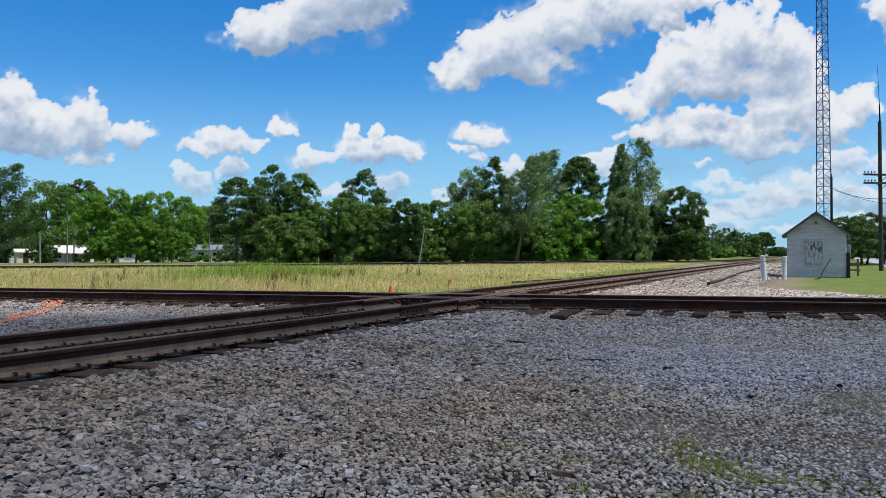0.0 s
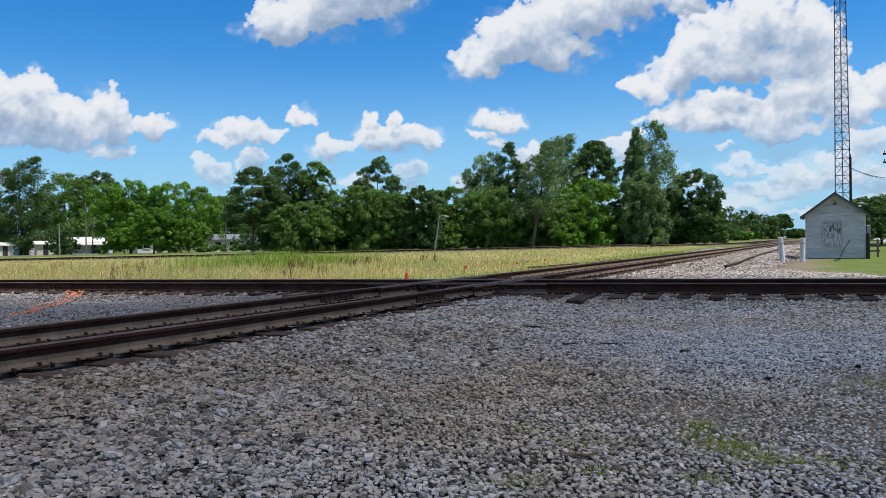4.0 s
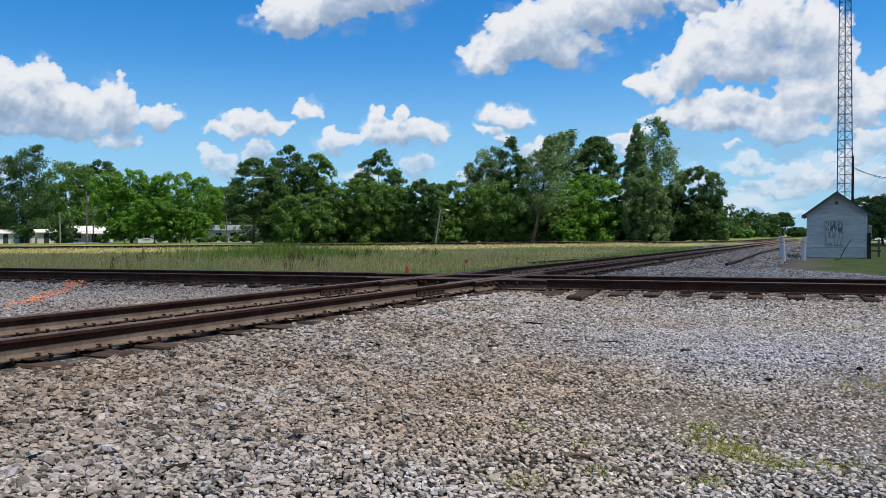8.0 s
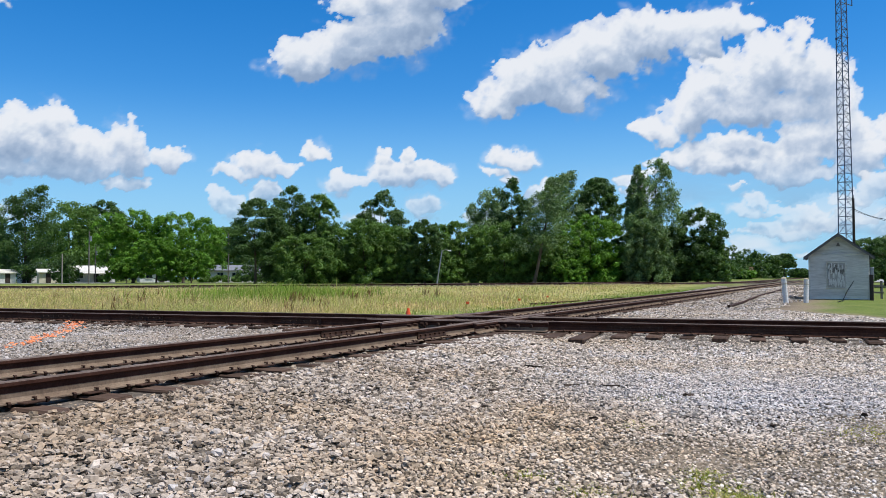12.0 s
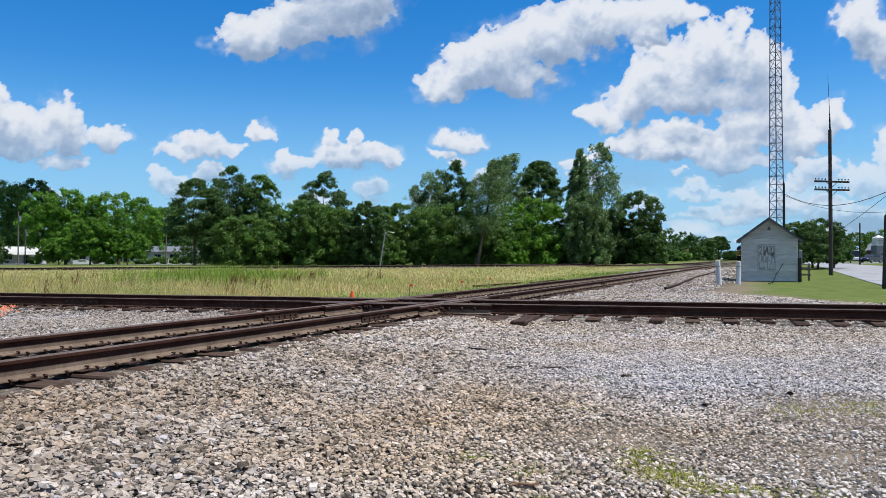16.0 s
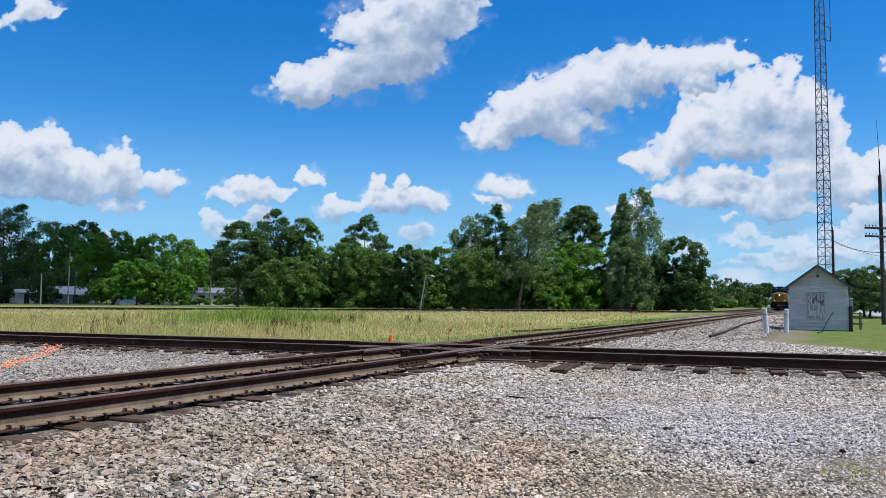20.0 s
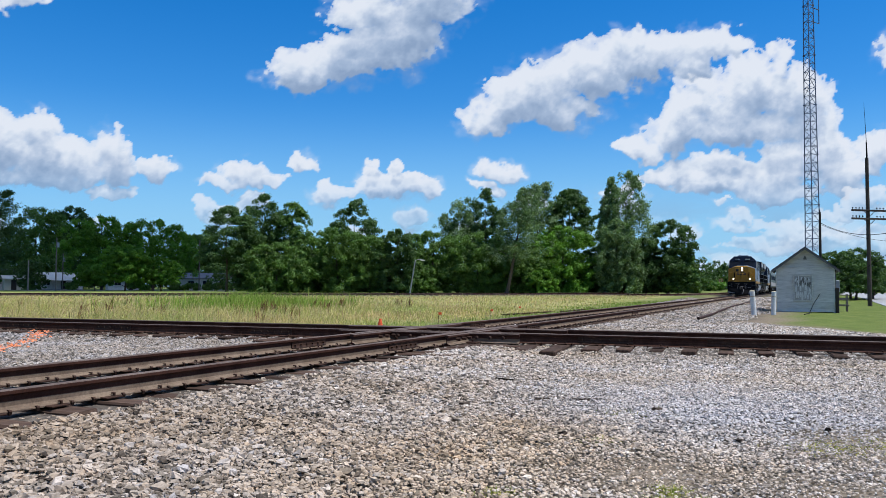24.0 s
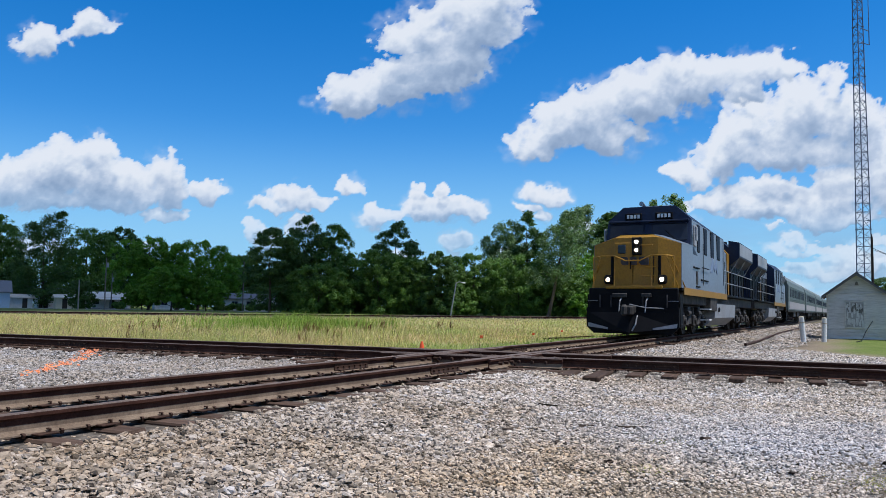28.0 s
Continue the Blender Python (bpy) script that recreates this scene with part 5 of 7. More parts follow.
def truck(root, y, axles, spread):
    """A bogie: side frames with journal boxes, springs and brake rigging; its wheelsets turn."""
    b = Build()
    n = len(axles)
    for side in (-1, 1):
        x = side * 1.06
        b.prism(((-spread - 0.55, 0.62), (-spread - 0.3, 0.42), (spread + 0.3, 0.42), (spread + 0.55, 0.62), (spread + 0.4, 0.90), (spread * 0.45, 0.74), (-spread * 0.45, 0.74), (-spread - 0.4, 0.90)), x - 0.09, x + 0.09, axis=0)
        for a in axles:
            b.box((x + side * 0.06, a, 0.53), (0.24, 0.38, 0.40), bevel=0.04)
            b.rod((x + side * 0.1, a, 0.53), (x + side * 0.24, a, 0.53), 0.13, 0.11, 10)
            for e in (-0.34, 0.34):
                b.rod((x, a + e, 0.62), (x, a + e, 0.98), 0.085, n=8)
        for a0, a1 in zip(axles, axles[1:]):
            m = (a0 + a1) / 2
            b.rod((x + side * 0.1, m - 0.3, 0.95), (x + side * 0.12, m + 0.25, 0.36), 0.05, n=6)
            b.box((x + side * 0.06, m, 0.93), (0.2, 0.5, 0.16), bevel=0.03)
            b.rod((x + side * 0.13, m - 0.1, 0.80), (x + side * 0.13, m + 0.42, 0.80), 0.10, n=10)
    b.box((0, 0, 0.72), (2.0, 0.6, 0.28), bevel=0.05)
    t = part("truck", b.moved(Matrix.Translation((0, 0, 0))), M_UNDER, root, "dark grimy wheel truck")
    t.matrix_basis = Matrix.Translation((0, y, 0))
    for a in axles:
        w = part("wheelset", WHEEL, None, t)
        w.matrix_basis = Matrix.Translation((0, a, 0.53))
        WHEELS.append((w, a))
    return t


def handrail(b, pts, r=0.018):
    b.tube(pts, r, 6)
    return b


def locomotive(label, lit=True):
    """Six-axle diesel, front at y = 0, on the rail top at z = 0."""
    root = thing("locomotive", label, "locomotive", group="train")
    L = 22.2
    slim = Matrix.Diagonal((0.95, 1, 1, 1))
    P = lambda name, b, mat, text="", parent=None: part(name, b.moved(slim), mat, parent or root, text)
    P("frame", Build().box((0, -L / 2, 1.30), (2.7, L - 1.6, 0.42), bevel=0.03), M_UNDER, "black underframe")
    P("walkway", Build().box((0, -L / 2 - 0.2, 1.555), (3.06, L - 2.0, 0.09), bevel=0.01), M_BLACK, "black walkway deck")
    for side in (-1, 1):
        P("sill_stripe", Build().box((side * 1.535, -6.2, 1.50), (0.03, 9.6, 0.24), bevel=0.006), M_YELLOW, "yellow sill stripe")
    # pilot and plough
    plow = P("plow", Build().prism(((-1.55, 0.34), (-1.30, 0.12), (1.30, 0.12), (1.55, 0.34), (1.55, 0.95), (-1.55, 0.95)), -0.62, -0.48), M_BLACK, "black snow plow")
    P("plow_blade", Build().add([(-1.55, -0.5, 0.32), (0, -0.10, 0.16), (1.55, -0.5, 0.32), (1.5, -0.5, 0.80), (0, -0.30, 0.80), (-1.5, -0.5, 0.80), (-1.5, -0.6, 0.3), (1.5, -0.6, 0.3), (0, -0.5, 0.16)],
      [(0, 1, 4, 5), (1, 2, 3, 4), (0, 6, 8, 1), (1, 8, 7, 2), (5, 4, 3)]), M_BLACK, "", plow)
    P("pilot_plate", Build().box((0, -0.66, 1.10), (3.02, 0.12, 0.95), bevel=0.03), M_BLACK, "black pilot sheet")
    P("front_step_edge", Build().box((-0.05, -0.62, 1.60), (1.9, 0.14, 0.09), bevel=0.01), M_YELLOW, "yellow platform edge")
    P("coupler", Build().box((0, -0.28, 0.86), (0.30, 0.66, 0.30), bevel=0.05).box((0.10, 0.05, 0.86), (0.20, 0.28, 0.36), bevel=0.07), M_UNDER, "knuckle coupler")
    hoses = Build()
    for x in (-0.52, 0.36):
        hoses.tube([(x, -0.56, 1.25), (x + 0.02, -0.42, 1.15), (x + 0.04, -0.38, 0.85), (x + 0.10, -0.44, 0.62)], 0.022, 5)
    P("air_hoses", hoses, M_HOSE, "pale air hoses")
    for x in (-1.15, -0.35, 0.72, 1.1):
        P("pilot_rib", Build().box((x, -0.585, 1.05), (0.05, 0.06, 0.62), bevel=0.01), M_UNDER, "")
    P("hose_manifold", Build().box((0.42, -0.56, 1.34), (0.5, 0.1, 0.14), bevel=0.02).box((-0.48, -0.56, 1.34), (0.34, 0.1, 0.12), bevel=0.02), M_UNDER, "")
    P("brake_hose", Build().tube([(-0.22, -0.42, 0.70), (-0.26, -0.16, 0.66), (-0.24, -0.06, 0.42), (-0.12, -0.06, 0.22)], 0.026, 6), M_HOSE, "pale brake hose")
    P("uncoupling_lever", Build().tube([(-1.40, -0.55, 0.92), (-0.5, -0.40, 0.95), (0.0, -0.22, 1.05)], 0.016, 5), M_HOSE, "")
    for s in (-1, 1):
        P("plow_edge", Build().add([(s * 1.52, -0.49, 0.33), (s * 0.75, -0.29, 0.25), (s * 0.75, -0.28, 0.31), (s * 1.50, -0.48, 0.46), (s * 1.52, -0.51, 0.33), (s * 0.75, -0.31, 0.25), (s * 0.75, -0.30, 0.31), (s * 1.50, -0.50, 0.46)],
          [(0, 1, 2, 3), (4, 7, 6, 5), (3, 2, 6, 7), (0, 4, 5, 1), (0, 3, 7, 4), (1, 5, 6, 2)]), M_TANK, "scraped steel plow edge", plow)
    for side in (-1, 1):
        st = Build()
        for i, z in enumerate((0.42, 0.78, 1.14)):
            st.box((side * 1.36, -0.86 + 0.05 * i, z), (0.42, 0.34, 0.05), bevel=0.008)
        st.box((side * 1.55, -0.86, 0.85), (0.03, 0.42, 1.05), bevel=0.006)
        P("steps", st, M_BLACK, "black corner steps")
        for i, z in enumerate((0.44, 0.80, 1.16)):
            P("step_edge", Build().box((side * 1.36, -0.68 + 0.05 * i, z), (0.34, 0.02, 0.016)), M_HOSE)
    # nose
    nose = P("nose", Build().add(
        [(-1.50, -1.14, 1.60), (1.50, -1.14, 1.60), (1.50, -1.22, 3.02), (0.55, -1.22, 3.34), (-0.55, -1.22, 3.34), (-1.50, -1.22, 3.02),
         (-1.53, -3.1, 1.60), (1.53, -3.1, 1.60), (1.53, -2.9, 3.10), (0.6, -2.9, 3.42), (-0.6, -2.9, 3.42), (-1.53, -2.9, 3.10),
         (-0.75, -0.98, 1.60), (0.75, -0.98, 1.60), (0.75, -1.10, 3.24), (-0.75, -1.10, 3.24)],
        [(12, 13, 14, 15), (12, 15, 5, 0), (13, 1, 2, 14), (15, 14, 3, 4), (15, 4, 5), (14, 2, 3), (5, 4, 10, 11), (4, 3, 9, 10), (3, 2, 8, 9), (0, 6, 7, 1, 13, 12), (6, 11, 10, 9, 8, 7)]), M_YELLOW, "yellow wide nose")
    for side in (-1, 1):
        vs = [(side * 1.512, -1.15, 1.60), (side * 1.542, -3.2, 1.60), (side * 1.542, -3.0, 3.11), (side * 1.512, -1.23, 3.03)]
        P("nose_side", Build().add(vs + [(x - side * 0.02, y, z) for x, y, z in vs], [(0, 1, 2, 3), (4, 7, 6, 5), (0, 3, 7, 4), (2, 1, 5, 6), (3, 2, 6, 7), (0, 4, 5, 1)]), M_GREYBLUE, "grey-blue nose side", nose)
    door = P("nose_door", Build().box((0.40, -1.005, 2.35), (0.62, 0.05, 1.45), bevel=0.02), M_YELLOW, "yellow nose door", nose)
    P("door_window", Build().box((0.46, -0.985, 2.86), (0.28, 0.06, 0.30), bevel=0.06), M_GLASS, "", door)
    P("door_handle", Build().rod((0.15, -0.95, 2.2), (0.15, -0.95, 2.5), 0.02), M_BLACK, "", door)
    # the mark on the nose: plain dark bars
    for x, w in ((0.36, 0.26), (0.06, 0.24), (-0.30, 0.32)):
        P("emblem_block", Build().prism(((x - w / 2, 2.34), (x + w / 2 - 0.05, 2.34), (x + w / 2, 2.42), (x + w / 2, 2.60), (x - w / 2 + 0.05, 2.60), (x - w / 2, 2.52)), -1.02, -0.955), M_EMBLEM, "dark blue emblem block", nose)
    # grab irons, seams and dark slots of the nose
    for x, z0, z1 in ((0.80, 1.7, 2.66), (-0.82, 1.7, 2.66)):
        P("nose_slot", Build().box((x, -1.035, (z0 + z1) / 2), (0.09, 0.10, z1 - z0), bevel=0.01), M_BLACK, "dark recess in the nose", nose)
    for x in (0.085, 0.715, -0.62):
        P("nose_seam", Build().box((x, -1.02, 2.15), (0.018, 0.06, 0.98), bevel=0.003), M_BLACK, "", nose)
    for x, z, w in ((-0.38, 2.98, 0.40), (-0.46, 1.98, 0.46), (-0.46, 2.28, 0.40)):
        P("nose_grab_iron", Build().tube([(x - w / 2, -1.05, z), (x - w / 2, -0.96, z), (x + w / 2, -0.96, z), (x + w / 2, -1.05, z)], 0.013, 5), M_YELLOW, "", nose)
    P("nose_cap", Build().add([(-1.50, -1.215, 3.035), (-0.55, -1.215, 3.355), (0.55, -1.215, 3.355), (1.50, -1.215, 3.035), (1.52, -2.7, 3.105), (0.6, -2.7, 3.43), (-0.6, -2.7, 3.43), (-1.52, -2.7, 3.105)],
      [(0, 1, 6, 7), (1, 2, 5, 6), (2, 3, 4, 5)]), M_GREYBLUE, "grey-blue top of the nose", nose)
    hb = P("headlight_box", Build().box((-0.05, -1.04, 2.95), (0.34, 0.16, 0.58), bevel=0.03), M_BLACK, "headlight housing", nose)
    for z in (2.82, 3.09):
        P("headlight", Build().rod((-0.05, -0.955, z), (-0.05, -0.93, z), 0.062, 0.056, 18), M_LAMP if lit else M_GLASS, "lit headlight" if lit else "", hb)
    for x in (-0.92, 0.92):
        dl = P("ditch_light_box", Build().box((x, -0.98, 1.86), (0.30, 0.22, 0.30), bevel=0.06), M_BLACK, "ditch light housing")
        P("ditch_light", Build().rod((x, -0.87, 1.86), (x, -0.84, 1.86), 0.070, 0.062, 18), (M_LAMP_DIM if x > 0 else M_LAMP) if lit else M_GLASS, "lit ditch light" if lit else "", dl)
    # front rails
    rails = []
    for s in (-1, 1):
        rails.append([(s * 0.62, -0.62, 1.62), (s * 0.62, -0.66, 2.62), (s * 1.12, -0.66, 2.62), (s * 1.45, -0.85, 1.65), (s * 1.47, -0.80, 1.0)])
        rails.append([(s * 1.12, -0.66, 2.62), (s * 1.22, -0.9, 2.62), (s * 1.58, -1.4, 1.62)])
        rails.append([(s * 1.36, -0.66, 1.64), (s * 1.38, -0.7, 2.58), (s * 1.1, -0.68, 2.60)])
    rails.append([(-0.62, -0.64, 2.62), (-0.25, -0.62, 2.46), (0.25, -0.62, 2.46), (0.62, -0.64, 2.62)])
    for r in rails:
        P("front_handrail", handrail(Build(), r, 0.022), M_YELLOW, "yellow front handrail")
    # cab
    cab = P("cab", Build().add(
        [(-1.53, -2.65, 3.05), (1.53, -2.65, 3.05), (1.50, -2.95, 4.02), (-1.50, -2.95, 4.02), (-0.95, -3.0, 4.50), (0.95, -3.0, 4.50),
         (-1.53, -10.4, 1.6), (1.53, -10.4, 1.6), (1.50, -10.4, 3.92), (-1.50, -10.4, 3.92), (-0.95, -10.4, 4.34), (0.95, -10.4, 4.34), (-1.53, -3.0, 1.6), (1.53, -3.0, 1.6)],
        [(0, 1, 2, 3), (3, 2, 5, 4), (2, 8, 11, 5), (4, 5, 11, 10), (9, 3, 4, 10), (1, 13, 7, 8, 2), (12, 0, 3, 9, 6), (6, 9, 10, 11, 8, 7), (12, 13, 1, 0), (12, 6, 7, 13)]), M_NAVY, "navy cab")
    for side in (-1, 1):
        vs = [(side * 1.545, -3.0, 1.62), (side * 1.545, -10.4, 1.62), (side * 1.515, -10.4, 3.88), (side * 1.515, -3.0, 3.99)]
        P("cab_side", Build().add(vs + [(x - side * 0.02, y, z) for x, y, z in vs], [(0, 1, 2, 3), (4, 7, 6, 5), (0, 3, 7, 4), (2, 1, 5, 6), (3, 2, 6, 7), (0, 4, 5, 1)]), M_GREYBLUE, "grey-blue cab side", cab)
        for y, w in ((-4.2, 0.46), (-5.65, 0.58), (-7.2, 0.66), (-8.75, 0.72)):
            win = P("side_window", Build().box((side * 1.525, y, 3.42), (0.05, w, 0.92), bevel=0.02), M_DARKWIN, "dark cab side window", cab)
            P("window_gasket", Build().box((side * 1.512, y, 3.42), (0.05, w + 0.09, 1.01), bevel=0.02), M_BLACK, "", win)
        P("sliding_sash", Build().box((side * 1.535, -3.46, 3.46), (0.06, 0.44, 0.74), bevel=0.03), M_TANK, "pale grey sliding sash", cab)
        for y, z, l in ((-3.6, 2.36, 1.1), (-5.3, 1.98, 1.5), (-3.9, 1.72, 0.7)):
            P("side_ledge", Build().box((side * 1.555, y, z), (0.05, l, 0.05), bevel=0.01), M_BLACK, "", cab)
        P("sand_hatch", Build().box((side * 1.553, -3.75, 2.02), (0.03, 0.26, 0.46), bevel=0.01), M_UNDER, "", cab)
        P("mirror", Build().box((side * 1.66, -3.1, 3.5), (0.06, 0.22, 0.5), bevel=0.02), M_TANK, "pale folding mirror", cab)
        P("grab_rail", Build().rod((side * 1.60, -4.6, 2.42), (side * 1.60, -6.0, 2.42), 0.018), M_BLACK, "", cab)
        P("panel_seam", Build().box((side * 1.553, -5.05, 2.55), (0.014, 0.03, 1.5)), M_UNDER, "", cab)
        P("panel_seam", Build().box((side * 1.548, -10.0, 2.9), (0.014, 0.05, 1.9)), M_UNDER, "", cab)
        P("side_marking", Build().prism(((-8.6, 2.35), (-8.1, 2.95), (-7.7, 2.6), (-7.2, 2.95), (-6.7, 2.35), (-7.1, 2.35), (-7.4, 2.6), (-7.7, 2.4), (-8.0, 2.6), (-8.25, 2.35)), side * 1.535, side * 1.556, axis=0), M_FADED, "faded blue marking", cab)
    for x in (-0.74, 0.74):
        ws = Matrix.Translation((x, -2.785, 3.56)) @ Matrix.Rotation(radians(17.2), 4, "X")
        ob = P("windshield", Build().box((0, 0, 0), (1.26, 0.04, 0.62), bevel=0.015), M_GLASS, "dark windshield", cab)
        ob.matrix_basis = ws
        wp = P("wiper", Build().rod((x - 0.3, -2.66, 3.28), (x + 0.1, -2.74, 3.62), 0.012), M_BLACK, "", cab)
        nb = P("number_board", Build().box((x * 0.75, -2.95, 4.15), (0.62, 0.10, 0.24), bevel=0.02), M_BLACK, "black number board", cab)
        for i in range(4):
            P("number_bar", Build().box((x * 0.75 - 0.195 + 0.13 * i, -2.893, 4.15), (0.085, 0.012, 0.13)), M_MARK, "", nb)
    P("cab_visor", Build().box((0, -2.86, 3.96), (2.9, 0.26, 0.05), bevel=0.01), M_NAVY, "", cab)
    P("horn", Build().rod((0.3, -3.6, 4.6), (0.3, -3.1, 4.62), 0.04, 0.09).box((0.3, -3.6, 4.54), (0.1, 0.1, 0.14)), M_STEEL, "roof horn")
    P("air_conditioner", Build().box((0, -4.6, 4.56), (1.2, 1.1, 0.20), bevel=0.05), M_GREYBLUE, "roof air conditioner")
    P("antenna_dome", Build().rod((-0.4, -5.5, 4.48), (-0.4, -5.5, 4.65), 0.16, 0.12, 12), M_MARK, "")
    # long hood in sections
    for y0, y1, w, top, mat in ((-10.4, -14.7, 2.0, 3.92, M_GREYBLUE), (-14.7, -15.5, 2.04, 3.95, M_YELLOW), (-15.5, -20.9, 2.1, 4.22, M_NAVY)):
        h = w / 2
        P("hood_section", Build().prism(((-h, 1.6), (h, 1.6), (h, top - 0.30), (h - 0.28, top), (-h + 0.28, top), (-h, top - 0.30)), y1 + 0.012, y0 - 0.012), mat, "hood section with doors")
    for side in (-1, 1):
        for k in range(13):
            y = -10.85 - 0.78 * k
            if -15.5 < y < -14.6:
                continue
            h = 1.0 if y > -14.7 else 1.05
            P("hood_door", Build().box((side * (h + 0.005), y, 2.45), (0.03, 0.46, 1.5), bevel=0.01), M_BLACK)
        # the radiator housing, that overhangs the walkway
        P("radiator_wing", Build().prism(((side * 1.0, 3.05), (side * 1.52, 3.50), (side * 1.52, 4.22), (side * 1.0, 4.32)), -21.0, -15.5), M_NAVY, "flared radiator wing")
        P("radiator_screen", Build().box((side * 1.525, -18.25, 3.88), (0.02, 5.2, 0.60), bevel=0.006), M_TANK, "pale grey radiator screen")
        for y in (-15.7, -18.2, -20.8):
            P("wing_brace", Build().rod((side * 1.03, y, 2.75), (side * 1.45, y, 3.46), 0.03), M_TANK, "")
        for k in range(12):
            y = -10.6 - 0.94 * k
            P("stanchion", Build().rod((side * 1.49, y, 1.6), (side * 1.49, y, 2.62), 0.02), M_BLACK, "")
        for z in (2.62, 2.1):
            P("side_handrail", Build().rod((side * 1.49, -10.4, z), (side * 1.49, -21.0, z), 0.022), M_TANK, "")
        P("battery_box", Build().box((side * 1.3, -7.6, 1.15), (0.42, 1.6, 0.55), bevel=0.03), M_UNDER, "")
        for y in (-6.45,):
            P("side_step", Build().box((side * 1.36, y, 0.55), (0.4, 0.5, 0.05)).box((side * 1.36, y, 0.95), (0.4, 0.5, 0.05)), M_MARK, "")
    for k in range(2):
        P("roof_fan", Build().rod((0, -17.2 - 1.9 * k, 4.20), (0, -17.2 - 1.9 * k, 4.40), 0.72, 0.68, 20), M_BLACK, "roof cooling fan")
    P("exhaust_stack", Build().box((0, -12.3, 4.0), (0.7, 0.9, 0.28), bevel=0.05), M_BLACK, "exhaust stack")
    tank = P("fuel_tank", Build().prism(((-1.42, 0.62), (-1.0, 0.28), (1.0, 0.28), (1.42, 0.62), (1.46, 1.18), (-1.46, 1.18)), -14.2, -8.3), M_TANK, "grey fuel tank")
    for side in (-1, 1):
        P("tank_cap", Build().rod((side * 1.40, -9.2, 0.95), (side * 1.50, -9.2, 0.95), 0.09, n=12), M_BLACK, "", tank)
        P("air_reservoir", Build().rod((side * 1.15, -15.0, 1.0), (side * 1.15, -17.0, 1.0), 0.17, n=12), M_UNDER, "")
    truck(root, -4.6, (1.95, 0.0, -1.95), 1.95)
    truck(root, -18.0, (1.95, 0.0, -1.95), 1.95)
    P("rear_coupler", Build().box((0, -L + 0.4, 0.86), (0.3, 0.8, 0.3), bevel=0.05), M_UNDER, "")
    return root


def coach(label):
    """A passenger coach, front at y = 0."""
    root = thing("coach", label, "railway coach", group="train")
    L, w = 25.6, 1.52
    P = lambda name, b, mat, text="", parent=None: part(name, b, mat, parent or root, text)
    side = ((-w, 1.15), (w, 1.15), (w, 3.15), (w * 0.93, 3.55), (w * 0.70, 3.90), (0.45, 4.08), (-0.45, 4.08), (-w * 0.70, 3.90), (-w * 0.93, 3.55), (-w, 3.15))
    body = P("body", Build().prism(side, -L + 0.35, -0.35), M_COACH, "brushed grey-green coach body")
    P("roof", Build().prism(((-w * 0.94, 3.56), (-w * 0.70, 3.92), (-0.45, 4.10), (0.45, 4.10), (w * 0.70, 3.92), (w * 0.94, 3.56), (w * 0.72, 3.97), (0.47, 4.16), (-0.47, 4.16), (-w * 0.72, 3.97)), -L + 0.4, -0.4), M_COACH_ROOF, "rounded grey roof")
    for s in (-1, 1):
        for k in range(10):
            x = s * (w + 0.012)
            P("window", Build().box((x, -3.2 - 2.12 * k, 2.62), (0.03, 1.25, 0.72), bevel=0.04), M_DARKWIN, "dark coach window", body)
        P("lower_panel", Build().box((s * (w + 0.008), -L / 2, 1.55), (0.02, L - 2.2, 0.62), bevel=0.004), M_SILL, "stained pale lower panel", body)
        for z in (1.95, 2.08, 3.1):
            P("flute", Build().box((s * (w + 0.01), -L / 2, z), (0.03, L - 1.2, 0.035), bevel=0.006), M_COACH, "", body)
        for y in (-1.2, -L + 1.2):
            P("door", Build().box((s * (w + 0.015), y, 2.25), (0.03, 0.8, 1.95), bevel=0.02), M_COACH_ROOF, "coach door", body)
        for y, l in ((3, 3.0), (-2, 2.2)):
            P("underframe_box", Build().box((s * 1.0, -L / 2 + y, 0.82), (0.8, l, 0.52), bevel=0.04), M_UNDER, "")
        P("skirt", Build().box((s * 1.45, -L / 2, 1.08), (0.06, L - 1.0, 0.16), bevel=0.01), M_UNDER, "")
    P("diaphragm", Build().box((0, -0.18, 2.3), (1.0, 0.36, 2.2), bevel=0.05), M_UNDER, "dark gangway")
    P("gangway", Build().box((0, -L + 0.18, 2.3), (1.0, 0.36, 2.2), bevel=0.05), M_UNDER, "dark gangway")
    for k in range(5):
        P("roof_vent", Build().box((0, -3.4 - 4.6 * k, 4.2), (0.7, 1.0, 0.12), bevel=0.03), M_COACH_ROOF, "")
    truck(root, -3.2, (1.25, -1.25), 1.25)
    truck(root, -L + 3.2, (1.25, -1.25), 1.25)
    return root


TRAIN = [(locomotive("yellow-nosed navy diesel locomotive with lit headlights"), 0.0, 0),
         (locomotive("second navy diesel locomotive coupled behind the first", lit=False), 44.6, 180)]
NO_WHEELS = len(WHEELS)
COACH = coach("grey-green streamlined passenger coach behind the locomotives")
TRAIN.append((COACH, 45.1, 0))
for i in range(1, 8):
    TRAIN.append((copy_thing(COACH, Matrix.Identity(4)), 45.1 + 26.0 * i, 0))


# ---- road, church and cars on the right; lawn furniture ----
def road_material():
    q = Mat("pale_road", 0.9, 0.0, 0.2)
    c = q.ramp(q.noise(0.6, 5), (0.3, (0.26, 0.255, 0.25)), (0.7, (0.36, 0.355, 0.345)))
    c = q.mix(1.0, c, q.ramp(q.noise(40, 3), (0.3, 0.8), (0.7, 1.15)), "MULTIPLY")
    q.color(c)
    q.bump(q.noise(80, 2), 0.3, 0.004)
    return q.m


